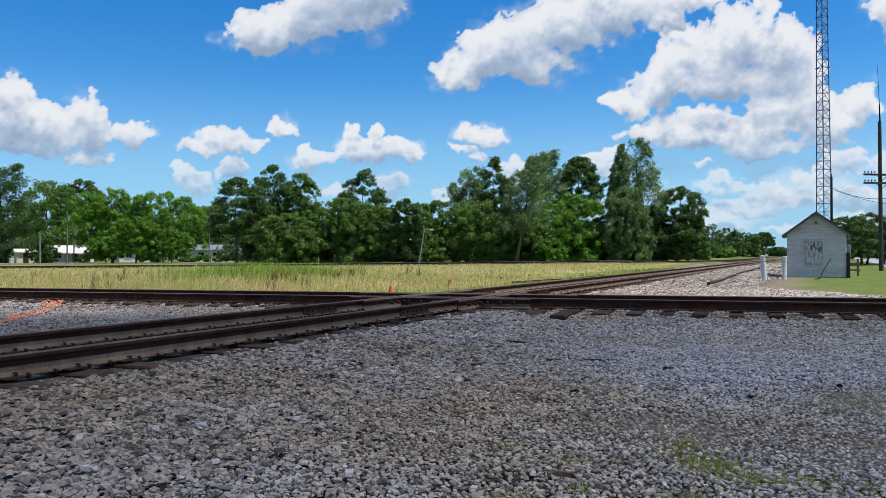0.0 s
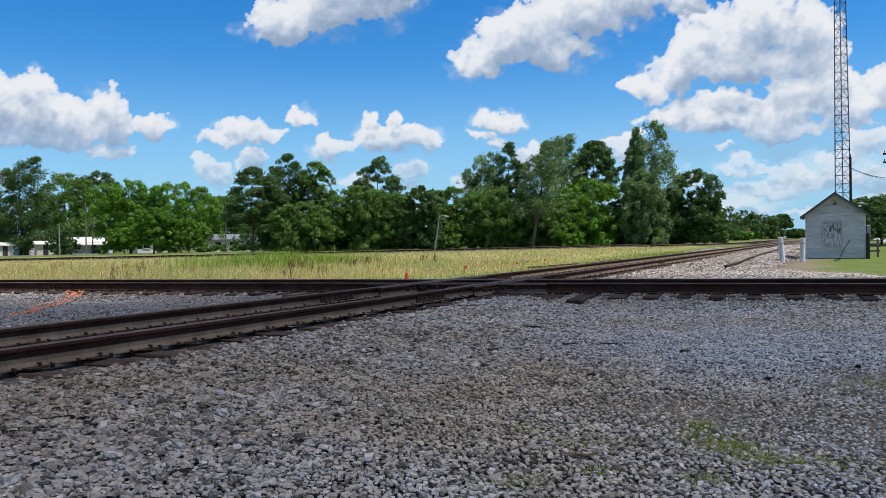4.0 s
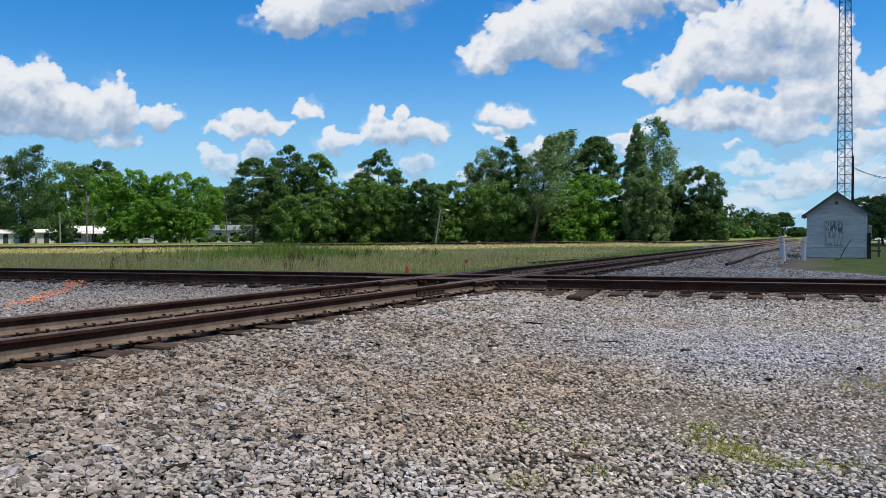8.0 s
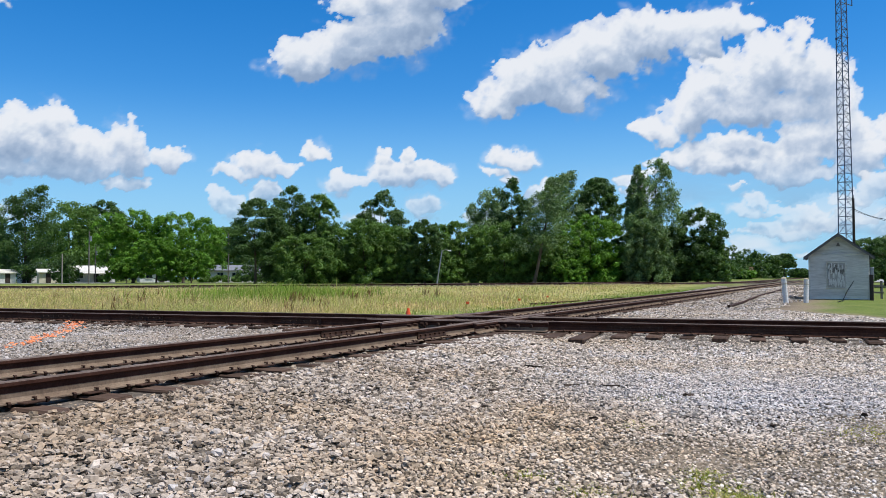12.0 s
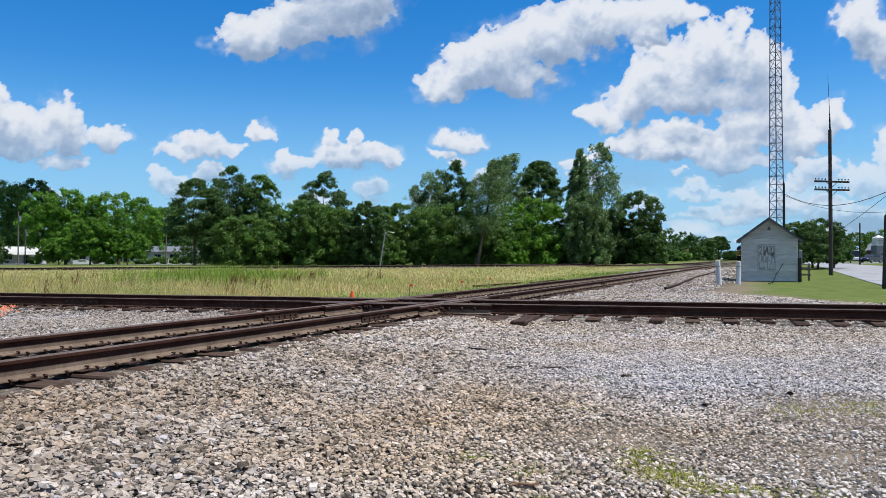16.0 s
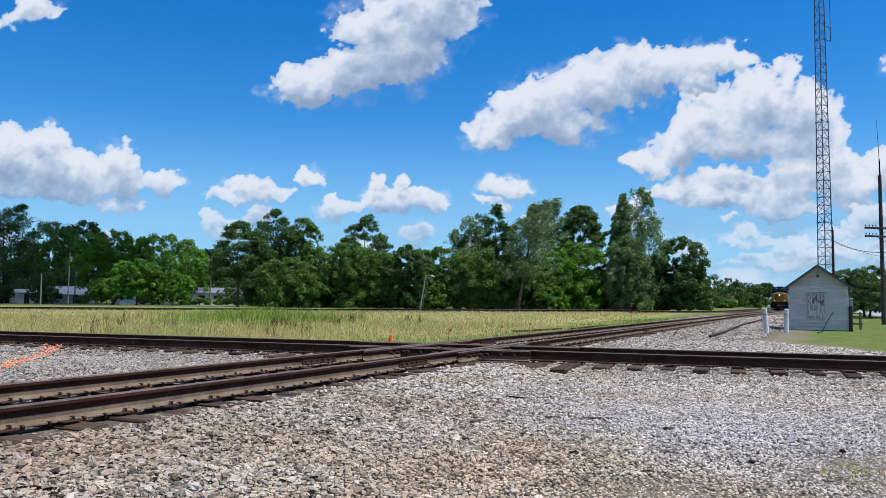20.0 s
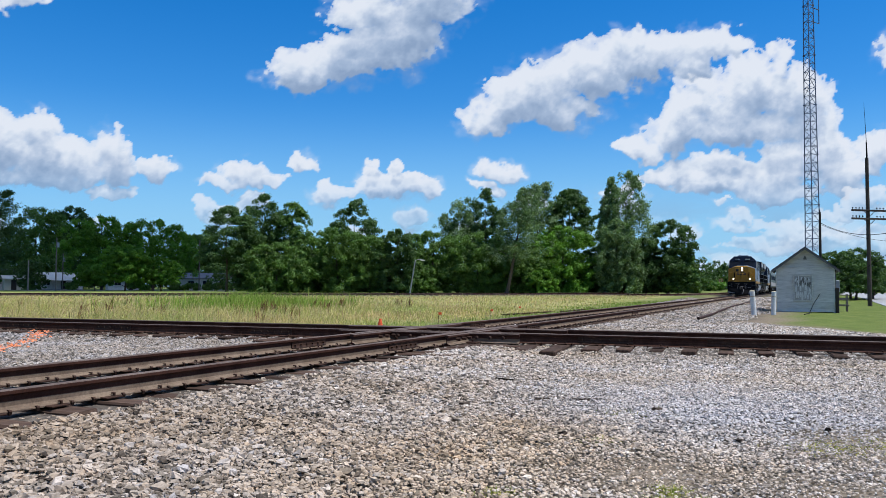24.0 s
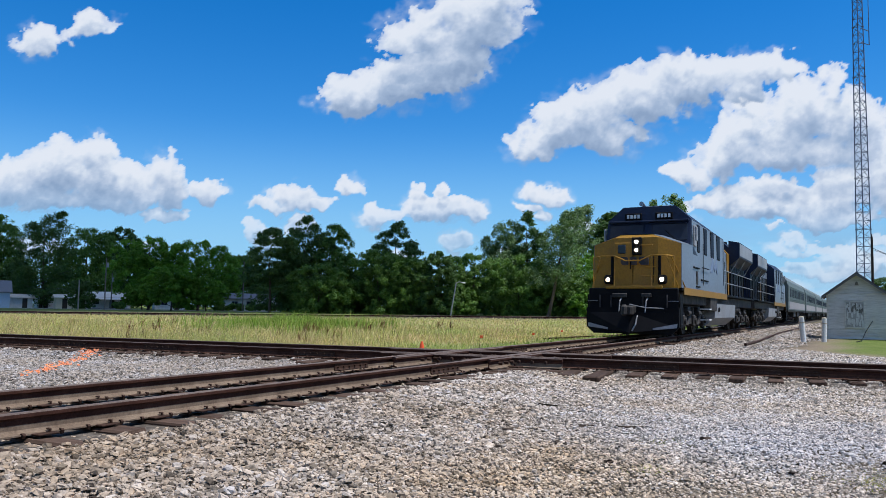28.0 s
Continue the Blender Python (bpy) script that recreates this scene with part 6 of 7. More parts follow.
M_ROAD = road_material()
M_BRICK = painted("dark_red_brick", (0.16, 0.075, 0.055), (0.10, 0.06, 0.05), 0.9, 2.0, 0.5)
M_ROOF_GREY = painted("grey_shingle_roof", (0.17, 0.18, 0.20), (0.12, 0.12, 0.12), 0.9, 2.0, 0.4)
M_ROOF_PALE = painted("pale_metal_roof", (0.66, 0.63, 0.55), (0.45, 0.40, 0.32), 0.5, 1.0, 0.4, 0.2)
M_BLUEWALL = painted("pale_blue_siding", (0.42, 0.52, 0.62), (0.3, 0.33, 0.35), 0.8, 1.0, 0.3)
M_CREAM = painted("cream_siding", (0.62, 0.56, 0.42), (0.4, 0.34, 0.25), 0.8, 1.0, 0.3)
M_RUBBER = painted("tyre_rubber", (0.015, 0.015, 0.016), (0.05, 0.045, 0.04), 0.9, 5.0, 0.3)
M_CARWHITE = painted("car_white", (0.75, 0.76, 0.77), (0.5, 0.48, 0.45), 0.25, 1.0, 0.15)
M_CARDARK = painted("car_dark_grey", (0.05, 0.055, 0.065), (0.1, 0.1, 0.1), 0.25, 1.0, 0.15)
M_CARBLUE = painted("car_blue", (0.03, 0.08, 0.30), (0.1, 0.1, 0.12), 0.25, 1.0, 0.15)


def strip(name, label, line, half, lift, mat, step=3.0):
    """A ribbon of paving laid on the ground along a line of points."""
    pts = []
    for a, b in zip(line, line[1:]):
        a, b = Vector(a), Vector(b)
        n = max(1, int((b - a).length / step))
        pts += [a.lerp(b, i / n) for i in range(n)]
    pts.append(Vector(line[-1]))
    v, f = [], []
    for i, p in enumerate(pts):
        d = (pts[min(i + 1, len(pts) - 1)] - pts[max(i - 1, 0)]).normalized()
        n = Vector((d.y, -d.x))
        for o in (-half, -half * 0.33, half * 0.33, half):
            q = p + n * o
            v.append((q.x, q.y, gz(q.x, q.y) + lift))
        v += [(v[-4][0], v[-4][1], v[-4][2] - 0.3), (v[-1][0], v[-1][1], v[-1][2] - 0.3)]
    for i in range(len(pts) - 1):
        a, b = i * 6, i * 6 + 6
        f += [(a, a + 1, b + 1, b), (a + 1, a + 2, b + 2, b + 1), (a + 2, a + 3, b + 3, b + 2), (a + 4, a, b, b + 4), (a + 3, a + 5, b + 5, b + 3)]
    return solo(name, Build().add(v, f), mat, label, "road", kind="structure")


ROAD_O = 13.9
strip("road", "pale worn asphalt road beside the railway", [tuple(on_a(s, ROAD_O).xy) for s in (-20, 0, 20, 60, 120, 200, 400)], 2.9, 0.03, M_ROAD)
strip("side_street", "pale gravel street in front of the houses", [(-150, 150), (-100, 146), (-60, 142), (-25, 142), (-5, 146)], 2.6, 0.04, M_ROAD)
strip("car_park", "pale paved car park by the church", [(62, 122), (84, 131), (112, 142)], 8.0, 0.04, M_ROAD)


def house(name, label, m, w, d, eave, ridge, wall, roof, doors=(), windows=(), porch=None, gable="side"):
    """A low house. Its front faces -y; doors and windows as (x, width)."""
    root = thing(name, label, "house", m)
    part("wall", Build().box((0, d / 2, eave / 2), (w, d, eave), bevel=0.02), wall, root)
    o = 0.4
    if gable == "side":
        prof = ((-o, eave - 0.05), (d / 2, ridge), (d + o, eave - 0.05), (d + o, eave + 0.1), (d / 2, ridge + 0.16), (-o, eave + 0.1))
        part("roof", Build().prism(prof, -w / 2 - o, w / 2 + o, axis=0), roof, root)
        part("gable", Build().prism(((0.1, eave - 0.02), (d / 2, ridge - 0.05), (d - 0.1, eave - 0.02)), -w / 2, w / 2, axis=0), wall, root)
    else:
        prof = ((-w / 2 - o, eave - 0.05), (0, ridge), (w / 2 + o, eave - 0.05), (w / 2 + o, eave + 0.1), (0, ridge + 0.16), (-w / 2 - o, eave + 0.1))
        part("roof", Build().prism(prof, -o, d + o), roof, root)
        part("gable", Build().prism(((-w / 2 + 0.1, eave - 0.02), (0, ridge - 0.05), (w / 2 - 0.1, eave - 0.02)), 0.0, d), wall, root)
    for x in doors:
        dr = part("door", Build().box((x, -0.03, 1.05), (0.95, 0.08, 2.05), bevel=0.02), M_POLE, root, "dark front door")
    for x, ww in windows:
        win = part("window", Build().box((x, -0.02, 1.55), (ww + 0.16, 0.06, 1.15), bevel=0.01), M_WHITE, root)
        for k in (-1, 1):
            part("pane", Build().box((x + k * ww / 4, -0.055, 1.55), (ww / 2 - 0.05, 0.03, 0.98)), M_GLASS, win)
        part("sill", Build().box((x, -0.09, 0.95), (ww + 0.24, 0.12, 0.06), bevel=0.01), M_WHITE, win)
    if porch:
        x0, x1, depth = porch
        part("porch_roof", Build().prism(((-depth, eave - 0.45), (0.05, eave + 0.05), (0.05, eave + 0.17), (-depth, eave - 0.33)), x0, x1, axis=0), roof, root, "lean-to porch roof")
        for i in range(4):
            x = x0 + 0.15 + (x1 - x0 - 0.3) * i / 3
            part("porch_post", Build().box((x, -depth + 0.12, (eave - 0.42) / 2), (0.11, 0.11, eave - 0.42), bevel=0.01), M_WHITE, root)
        part("porch_floor", Build().box(((x0 + x1) / 2, -depth / 2, 0.1), (x1 - x0, depth, 0.24), bevel=0.02), M_STEEL, root)
    return root


def facing(az, dist, turn=0.0):
    p = bearing(az, dist)
    return Matrix.Translation((p.x, p.y, p.z - 0.03)) @ pose(0, 0, 0, 0, 0, -az * 1.3 + turn)


house("house", "pale blue house with a grey shingle roof", facing(-32.7, 150, -8), 9.5, 7.0, 3.1, 5.4, M_BLUEWALL, M_ROOF_GREY, (-1.0,), ((1.9, 1.6), (-3.2, 1.2)))
house("outbuilding", "white garden outbuilding beside a house", facing(-30.5, 160), 4.2, 3.2, 2.1, 2.8, M_WHITE, M_ROOF_PALE, (0.6,), ())
house("house", "white house with a grey roof partly hidden by trees", facing(-28.7, 170), 6.0, 6.0, 2.9, 4.4, M_WHITE, M_ROOF_GREY, (-1.4,), ((1.2, 1.1),))
house("outbuilding", "small cream garden shed with a pale roof", facing(-28.0, 158), 3.4, 3.0, 2.2, 2.8, M_CREAM, M_ROOF_PALE, (0.0,), ())
house("house", "white house with a pale metal roof and open porch", facing(-25.3, 160), 8.0, 6.5, 2.35, 3.5, M_WHITE, M_ROOF_PALE, (0.5,), ((-2.6, 1.2), (2.6, 1.2)), (-3.9, 3.9, 2.0))
house("house", "long low white house with a grey roof and dark windows", facing(-16.3, 168), 13.0, 6.5, 2.55, 3.65, M_WHITE, M_ROOF_GREY, (-5.2,), ((-2.6, 1.3), (0.6, 1.5), (4.0, 1.5)))
house("house", "low white house behind dark pines", facing(-21.3, 176), 7.5, 6.0, 2.2, 3.1, M_WHITE, M_ROOF_GREY, (1.0,), ((-1.8, 1.3),))
house("barn", "distant low brown barn beside the track", facing(19.0, 330), 14.0, 8.0, 2.8, 5.0, M_POLE, M_BRICK, (0.0,), ())
house("church_hall", "brick church hall with a grey roof", facing(33.4, 186, 0), 17.0, 9.0, 2.7, 4.5, M_BRICK, M_ROOF_GREY, (-5.0,), ((-2.5, 1.2), (1.0, 1.2), (4.5, 1.2)))


def steeple():
    p = bearing(31.9, 190)
    root = thing("steeple", "white louvred church steeple with a thin spire", "steeple", Matrix.Translation((p.x, p.y, p.z)))
    part("tower_base", Build().box((0, 0, 2.0), (2.4, 2.4, 4.0), bevel=0.03), M_ROOF_GREY, root)
    part("belfry", Build().box((0, 0, 4.9), (2.0, 2.0, 1.9), bevel=0.05), M_WHITE, root)
    for i in range(5):
        part("louvre", Build().box((0, -1.02, 4.4 + 0.22 * i), (1.2, 0.06, 0.12), bevel=0.01), M_STEEL, root)
    part("belfry_roof", Build().add([(-1.15, -1.15, 5.85), (1.15, -1.15, 5.85), (1.15, 1.15, 5.85), (-1.15, 1.15, 5.85), (0, 0, 6.7)], [(0, 1, 4), (1, 2, 4), (2, 3, 4), (3, 0, 4), (3, 2, 1, 0)]), M_WHITE, root)
    part("spire", Build().rod((0, 0, 6.4), (0, 0, 8.6), 0.16, 0.02, 8), M_STEEL, root)


steeple()


def car(label, paint, m, tall=0.0, name="car", cat="car"):
    """A saloon, or with tall > 0 a van; its front at +y."""
    root = thing(name, label, cat, m)
    L, w = 4.5, 0.88
    body = ((-2.25, 0.45), (-2.2, 0.85), (-1.75, 0.98), (2.1, 0.98 if tall else 0.92), (2.25, 0.75), (2.25, 0.42), (1.9, 0.28), (-2.1, 0.28))
    part("body", Build().prism(tuple((-a, b) for a, b in body)[::-1], -w, w, axis=0), paint, root)
    if tall:
        cabp = ((-2.2, 0.95), (-2.15, 1.55 + tall), (0.9, 1.6 + tall), (1.55, 1.0))
    else:
        cabp = ((-1.6, 0.95), (-1.0, 1.40), (0.35, 1.44), (1.15, 0.95))
    part("cabin", Build().prism(cabp, -w * 0.86, w * 0.86, axis=0), paint, root)
    for s in (-1, 1):
        part("side_window", Build().prism(tuple((a * 0.9, 1.0 + (b - 0.95) * 0.86) for a, b in cabp), s * w * 0.865, s * w * 0.875, axis=0), M_GLASS, root)
        part("headlight", Build().box((s * 0.62, 2.24, 0.70), (0.34, 0.05, 0.14), bevel=0.02), M_MARK, root)
        for y in (-1.4, 1.4):
            wh = part("wheel", Build().rod((s * (w - 0.2), y, 0.31), (s * (w + 0.01), y, 0.31), 0.31, n=18), M_RUBBER, root)
            part("rim", Build().rod((s * (w + 0.005), y, 0.31), (s * (w + 0.02), y, 0.31), 0.19, n=14), M_STEEL, wh)
    a, b = cabp[2], cabp[3]
    part("windshield", Build().add([(-0.68, a[0] + 0.03, a[1] - 0.05), (0.68, a[0] + 0.03, a[1] - 0.05), (0.72, b[0] + 0.02, b[1] + 0.04), (-0.72, b[0] + 0.02, b[1] + 0.04),
                                    (-0.68, a[0], a[1] - 0.06), (0.68, a[0], a[1] - 0.06), (0.72, b[0], b[1] + 0.02), (-0.72, b[0], b[1] + 0.02)], [(0, 1, 2, 3), (7, 6, 5, 4), (0, 3, 7, 4), (1, 5, 6, 2)]), M_GLASS, root)
    part("bumper", Build().box((0, 2.26, 0.45), (1.7, 0.1, 0.18), bevel=0.04), M_BLACK, root)
    return root


def parked(az, dist, rz):
    p = bearing(az, dist)
    return Matrix.Translation((p.x, p.y, p.z + 0.04)) @ pose(0, 0, 0, 0, 0, rz)


MOVING_CAR = car("white saloon car driving along the pale road", M_CARWHITE, Matrix.Identity(4))
car("white parked van by the church", M_CARWHITE, parked(30.6, 134, 150), 0.55, "van", "van")
car("dark parked car by the church", M_CARDARK, parked(31.5, 132, 120))
car("white parked minivan by the church", M_CARWHITE, parked(32.4, 136, 155), 0.35, "van", "van")
car("blue parked car behind the trees", M_CARBLUE, parked(-1.35, 118, 80))
car("dark parked car beside the white house", M_CARDARK, parked(-12.3, 158, 85))

# trees behind the shed and along the road
for k, row in enumerate(((27.4, 62, 4.0, 4.6, "shade"), (28.5, 64, 4.3, 4.6, "shade"), (29.4, 66, 3.3, 2.8, "shade"), (26.6, 60, 2.8, 2.8, "shade"), (28.0, 68, 3.6, 5.0, "shade"),
                         (30.6, 215, 8.2, 12.0, "broad"), (32.1, 225, 9.4, 13.0, "broad"), (33.8, 230, 9.8, 14.0, "broad"), (35.2, 225, 10.0, 14.0, "broad"), (29.4, 235, 7.2, 12.0, "dark"))):
    tree(*row, seed=400 + k, leafs=12000 if k < 5 else 6000)


def far_pole(az, dist, h, lean=0.0, bits=True, label="thin wooden utility pole near the houses"):
    p = bearing(az, dist)
    root = thing("utility_pole", label, "utility pole", Matrix.Translation(p) @ pose(0, 0, 0, 0, lean, 0))
    part("pole", Build().rod((0, 0, -0.2), (0, 0, h), 0.13, 0.09, 8), M_GREYWOOD, root)
    if bits:
        part("transformer", Build().rod((0.25, 0, h - 1.6), (0.25, 0, h - 0.8), 0.2, n=10), M_STEEL, root, "grey transformer can")


M_GREYWOOD = wood_material("grey_pole_wood", (0.16, 0.14, 0.12), (0.30, 0.27, 0.24), (8, 8, 1))
far_pole(-27.2, 128, 5.0, 0, False)
far_pole(-25.6, 132, 8.9)
far_pole(-25.2, 150, 7.0)
far_pole(-16.6, 150, 9.6, 0, False)


def street_lamp():
    p = bearing(-1.75, 104)
    root = thing("street_lamp", "leaning grey street lamp at the edge of the trees", "street lamp", Matrix.Translation(p) @ pose(0, 0, 0, 0, 9, 0))
    part("pole", Build().rod((0, 0, -0.2), (0, 0, 4.5), 0.10, 0.07, 10), M_STEEL, root)
    part("arm", Build().tube([(0, 0, 4.4), (0.3, 0, 4.62), (0.75, 0, 4.66)], 0.04, 6), M_STEEL, root)
    part("lamp_head", Build().box((0.95, 0, 4.62), (0.55, 0.25, 0.14), bevel=0.05), M_WHITE, root, "pale lamp head")


street_lamp()
far_wire = sag((bearing(-25.55, 128).x, 128, 5.2), (bearing(-16.6, 150).x, 150, 8.0), 1.0)
solo("overhead_wire", Build().tube(far_wire, 0.02, 4), M_BLACK, "black overhead wire near the houses", "wire", group="overhead wires")

# bushes in front of the long white house
def shrub(az, dist, w, h, seed, mat=None):
    rng = np.random.RandomState(seed)
    p = bearing(az, dist)
    k = 9
    cs = np.stack([rng.uniform(-0.3, 0.3, k) * w, rng.uniform(-0.3, 0.3, k) * w, rng.uniform(0.25, 0.75, k) * h], -1)
    v, f = leaves(rng, cs, np.full(k, 0.26 * w), 700, 0.0022 * dist)
    v[:, 2] = np.maximum(v[:, 2], 0.0)
    return solo("shrub", quick_mesh("shrub", v, f), mat or M_LEAF, "round green shrub on the grass", "shrub", Matrix.Translation(p), group="shrubs")


for i in range(7):
    shrub(-18.2 + 0.72 * i, 163, 2.0, 1.6, 600 + i)
for i, az in enumerate((-21.0, -20.3, -24.6, -10.5, -8.7, -6.2, 2.2, 5.5, 17.6, 18.3, 19.3, 20.2)):
    shrub(az, 120 if i > 2 and i < 7 else (150 if i < 8 else 250), 2.6 if i < 8 else 5.0, 1.8 if i < 8 else 3.0, 700 + i, M_LEAF_BRIGHT if i % 2 else M_LEAF)


def traffic_cone():
    p = Vector((CONE_AT[0], CONE_AT[1], gz(*CONE_AT)))
    root = thing("traffic_cone", "small orange traffic cone in the grass beside the track", "traffic cone", Matrix.Translation(p))
    part("cone", Build().rod((0, 0, 0.03), (0, 0, 0.36), 0.10, 0.025, 14), M_ORANGE, root)
    part("base", Build().box((0, 0, 0.015), (0.27, 0.27, 0.035), bevel=0.012), M_ORANGE, root)


M_ORANGE = painted("orange_plastic", (0.75, 0.10, 0.025), (0.4, 0.1, 0.05), 0.5, 6.0, 0.2)
CONE_AT = (-1.2, 17.9)
traffic_cone()


def marker_flag(x, y, h):
    z = gz(x, y)
    root = thing("marker_flag", "small red utility marker flag in the grass", "flag", Matrix.Translation((x, y, z)), group="marker flags")
    part("wire", Build().rod((0, 0, 0), (0.02, 0, h), 0.006, n=5), M_IRON, root)
    part("flag", Build().box((0.06, 0, h - 0.045), (0.10, 0.010, 0.08), bevel=0.003), M_ORANGE, root)


def spare_rail(a, b):
    """A length of old rail left lying in the verge."""
    a, b = Vector((a[0], a[1], gz(*a) - 0.09)), Vector((b[0], b[1], gz(*b) - 0.11))
    solo("spare_rail", rail_mesh("spare_rail", [a, a.lerp(b, 0.5), b], web=M_RUST), None, "length of dark rusty rail sunk in the verge grass", "rail")


spare_rail((3.0, 34.4), (6.1, 40.4))
spare_rail((6.3, 39.0), (9.6, 46.8))
for x, y, h in ((0.15, 24.8, 0.50), (2.2, 30.5, 0.42), (3.9, 36.0, 0.40)):
    marker_flag(x, y, h)


def old_pipe():
    pts = [(8.75, 25.9), (9.7, 28.0), (11.1, 31.1), (13.3, 36.0), (15.9, 41.9), (20.9, 51.8)]
    line = [(x, y, gz(x, y) + 0.10 + 0.015 * math.sin(x)) for x, y in pts]
    solo("old_pipe", Build().tube(line, 0.05, 8), M_IRON, "rusty dark pipe lying on the gravel", "pipe")


old_pipe()


def leaning_rod():
    z = gz(16.3, 33.2)
    solo("leaning_rod", Build().tube([(15.45, 32.6, z + 0.02), (15.95, 33.2, z + 0.06), (16.8, 34.6, z + 0.40), (17.85, 36.1, z + 0.86)], 0.017, 7), M_BLACK, "bent dark rod leaning against the shed", "rod")


leaning_rod()


def wooden_stand():
    """A low stand of weathered timber at the shed's corner."""
    x, y = 20.0, 38.4
    root = thing("wooden_stand", "low stand of weathered timber beside the shed", "stand", Matrix.Translation((x, y, gz(x, y))) @ pose(0, 0, 0, 0, 0, -25.3))
    for px in (-0.25, 0.28):
        for py in (0.0, 0.5):
            part("post", Build().box((px, py, 0.42), (0.08, 0.08, 0.88), bevel=0.01), M_POLE if py else M_GREYBOARD, root)
    for z in (0.30, 0.62):
        part("rail", Build().box((0.015, -0.05, z), (0.70, 0.03, 0.09), bevel=0.008), M_GREYBOARD, root)
    part("shelf", Build().box((0.015, 0.25, 0.80), (0.72, 0.66, 0.04), bevel=0.008), M_GREYBOARD, root, "grey plank shelf")


wooden_stand()


# ---- loose ballast ----
PAINT = ((-6.62, 11.4), (-8.55, 17.4))
SCRAPS = ((0.72, 6.77, 0.14, 0.07, 5), (0.31, 7.39, 0.15, 0.04, 8), (1.98, 6.92, 0.12, 0.07, 30), (-1.27, 3.41, 0.16, 0.09, 12), (1.08, 7.72, 0.24, 0.03, 8),
          (1.47, 7.64, 0.34, 0.02, -6), (0.98, 5.90, 0.09, 0.05, 20), (0.83, 9.12, 0.36, 0.025, -30), (-2.10, 4.36, 0.14, 0.07, -20), (5.37, 21.9, 0.9, 0.07, -12), (2.15, 5.54, 0.08, 0.05, 60), (2.95, 5.85, 0.10, 0.06, 40))
WEEDS = ((1.27, 4.22, 0.05, 150), (1.23, 3.98, 0.07, 320), (1.26, 3.72, 0.09, 560), (1.33, 3.50, 0.08, 520), (1.46, 3.42, 0.06, 220), (1.56, 3.47, 0.05, 150), (1.0, 3.17, 0.06, 120), (0.34, 4.12, 0.09, 130), (0.62, 3.82, 0.08, 170),
         (0.2, 3.18, 0.07, 120), (0.6, 3.33, 0.06, 100), (1.8, 3.4, 0.08, 170), (2.67, 5.31, 0.14, 210), (3.2, 5.35, 0.22, 320), (1.25, 5.68, 0.09, 80), (1.67, 6.91, 0.16, 120))


def stone_shapes(seed, flat, base, top):
    """Angular chunks: a wide foot ring and a smaller, tilted top."""
    rng = np.random.RandomState(seed)
    f = [(base, base + i, base + i + 1) for i in range(1, top - 1)]
    i = j = 0
    while i < base or j < top:
        if j >= top or (i < base and (i + 1) / base <= (j + 1) / top):
            f.append((i % base, (i + 1) % base, base + j % top))
            i += 1
        else:
            f.append((i % base, base + (j + 1) % top, base + j % top))
            j += 1
    out = []
    for k in range(32):
        ring = [(2 * np.pi * (q + rng.uniform(-0.28, 0.28)) / base, rng.uniform(0.80, 1.12), -0.62 + rng.uniform(-0.1, 0.1)) for q in range(base)]
        tilt = rng.normal(0, 0.22, 2)
        cap = [(2 * np.pi * (q + rng.uniform(-0.28, 0.28)) / top, rng.uniform(0.70, 0.96), 0.60) for q in range(top)]
        v = np.array([(r * math.cos(a), r * math.sin(a), z + (tilt[0] * math.cos(a) + tilt[1] * math.sin(a) if z > 0 else 0)) for a, r, z in ring + cap])
        out.append(v * np.array([rng.uniform(0.95, 1.3), rng.uniform(0.7, 0.95), flat * rng.uniform(0.7, 1.3)]))
    return out, np.array(f)


def spin(rng, n, tilt):
    """Random turns: any heading, a tilt of so many radians."""
    a, b, c = rng.uniform(0, 2 * np.pi, n), rng.normal(0, tilt, n), rng.normal(0, tilt, n)
    ca, sa, cb, sb, cc, sc = np.cos(a), np.sin(a), np.cos(b), np.sin(b), np.cos(c), np.sin(c)
    z, o = np.zeros(n), np.ones(n)
    A = np.stack([ca, -sa, z, sa, ca, z, z, z, o], -1).reshape(n, 3, 3)
    B = np.stack([o, z, z, z, cb, -sb, z, sb, cb], -1).reshape(n, 3, 3)
    C = np.stack([cc, z, sc, z, o, z, -sc, z, cc], -1).reshape(n, 3, 3)
    return A @ B @ C


def scatter(pts, size, seed, base=6, top=4, sink=0.30, tilt=0.22, lift=None, flat=0.44):
    rng = np.random.RandomState(seed)
    shapes, f = stone_shapes(seed, flat, base, top)
    n = len(pts)
    z = fields(pts[:, 0], pts[:, 1])[0]
    if lift is not None:
        z = z + lift
    R = spin(rng, n, tilt)
    which = rng.randint(0, len(shapes), n)
    S = np.stack(shapes)[which]
    V = np.einsum("nij,nkj->nki", R, S) * (size / 2)[:, None, None]
    V = V + np.stack([pts[:, 0], pts[:, 1], z + size * sink * rng.uniform(0.2, 1.5, n)], -1)[:, None, :]
    F = f[None] + (np.arange(n) * len(shapes[0]))[:, None, None]
    return V.reshape(-1, 3), F.reshape(-1, 3)


def loose_stones(name, label, heaps, material):
    """One mesh of flat-faced chips out of several heaps."""
    vs, fs, n = [], [], 0
    for v, f in heaps:
        vs.append(v)
        fs.append(f + n)
        n += len(v)
    me = quick_mesh(name, np.concatenate(vs), np.concatenate(fs))
    me.polygons.foreach_set("use_smooth", np.zeros(len(me.polygons), bool))
    return solo(name, me, material, label, "gravel", kind="stuff")


def wedge(rng, y0, y1, count, spread=0.72):
    y = np.sqrt(rng.uniform(max(y0, 0) ** 2, y1 ** 2, count))
    return np.stack([y * rng.uniform(-spread, spread, count), y], -1)


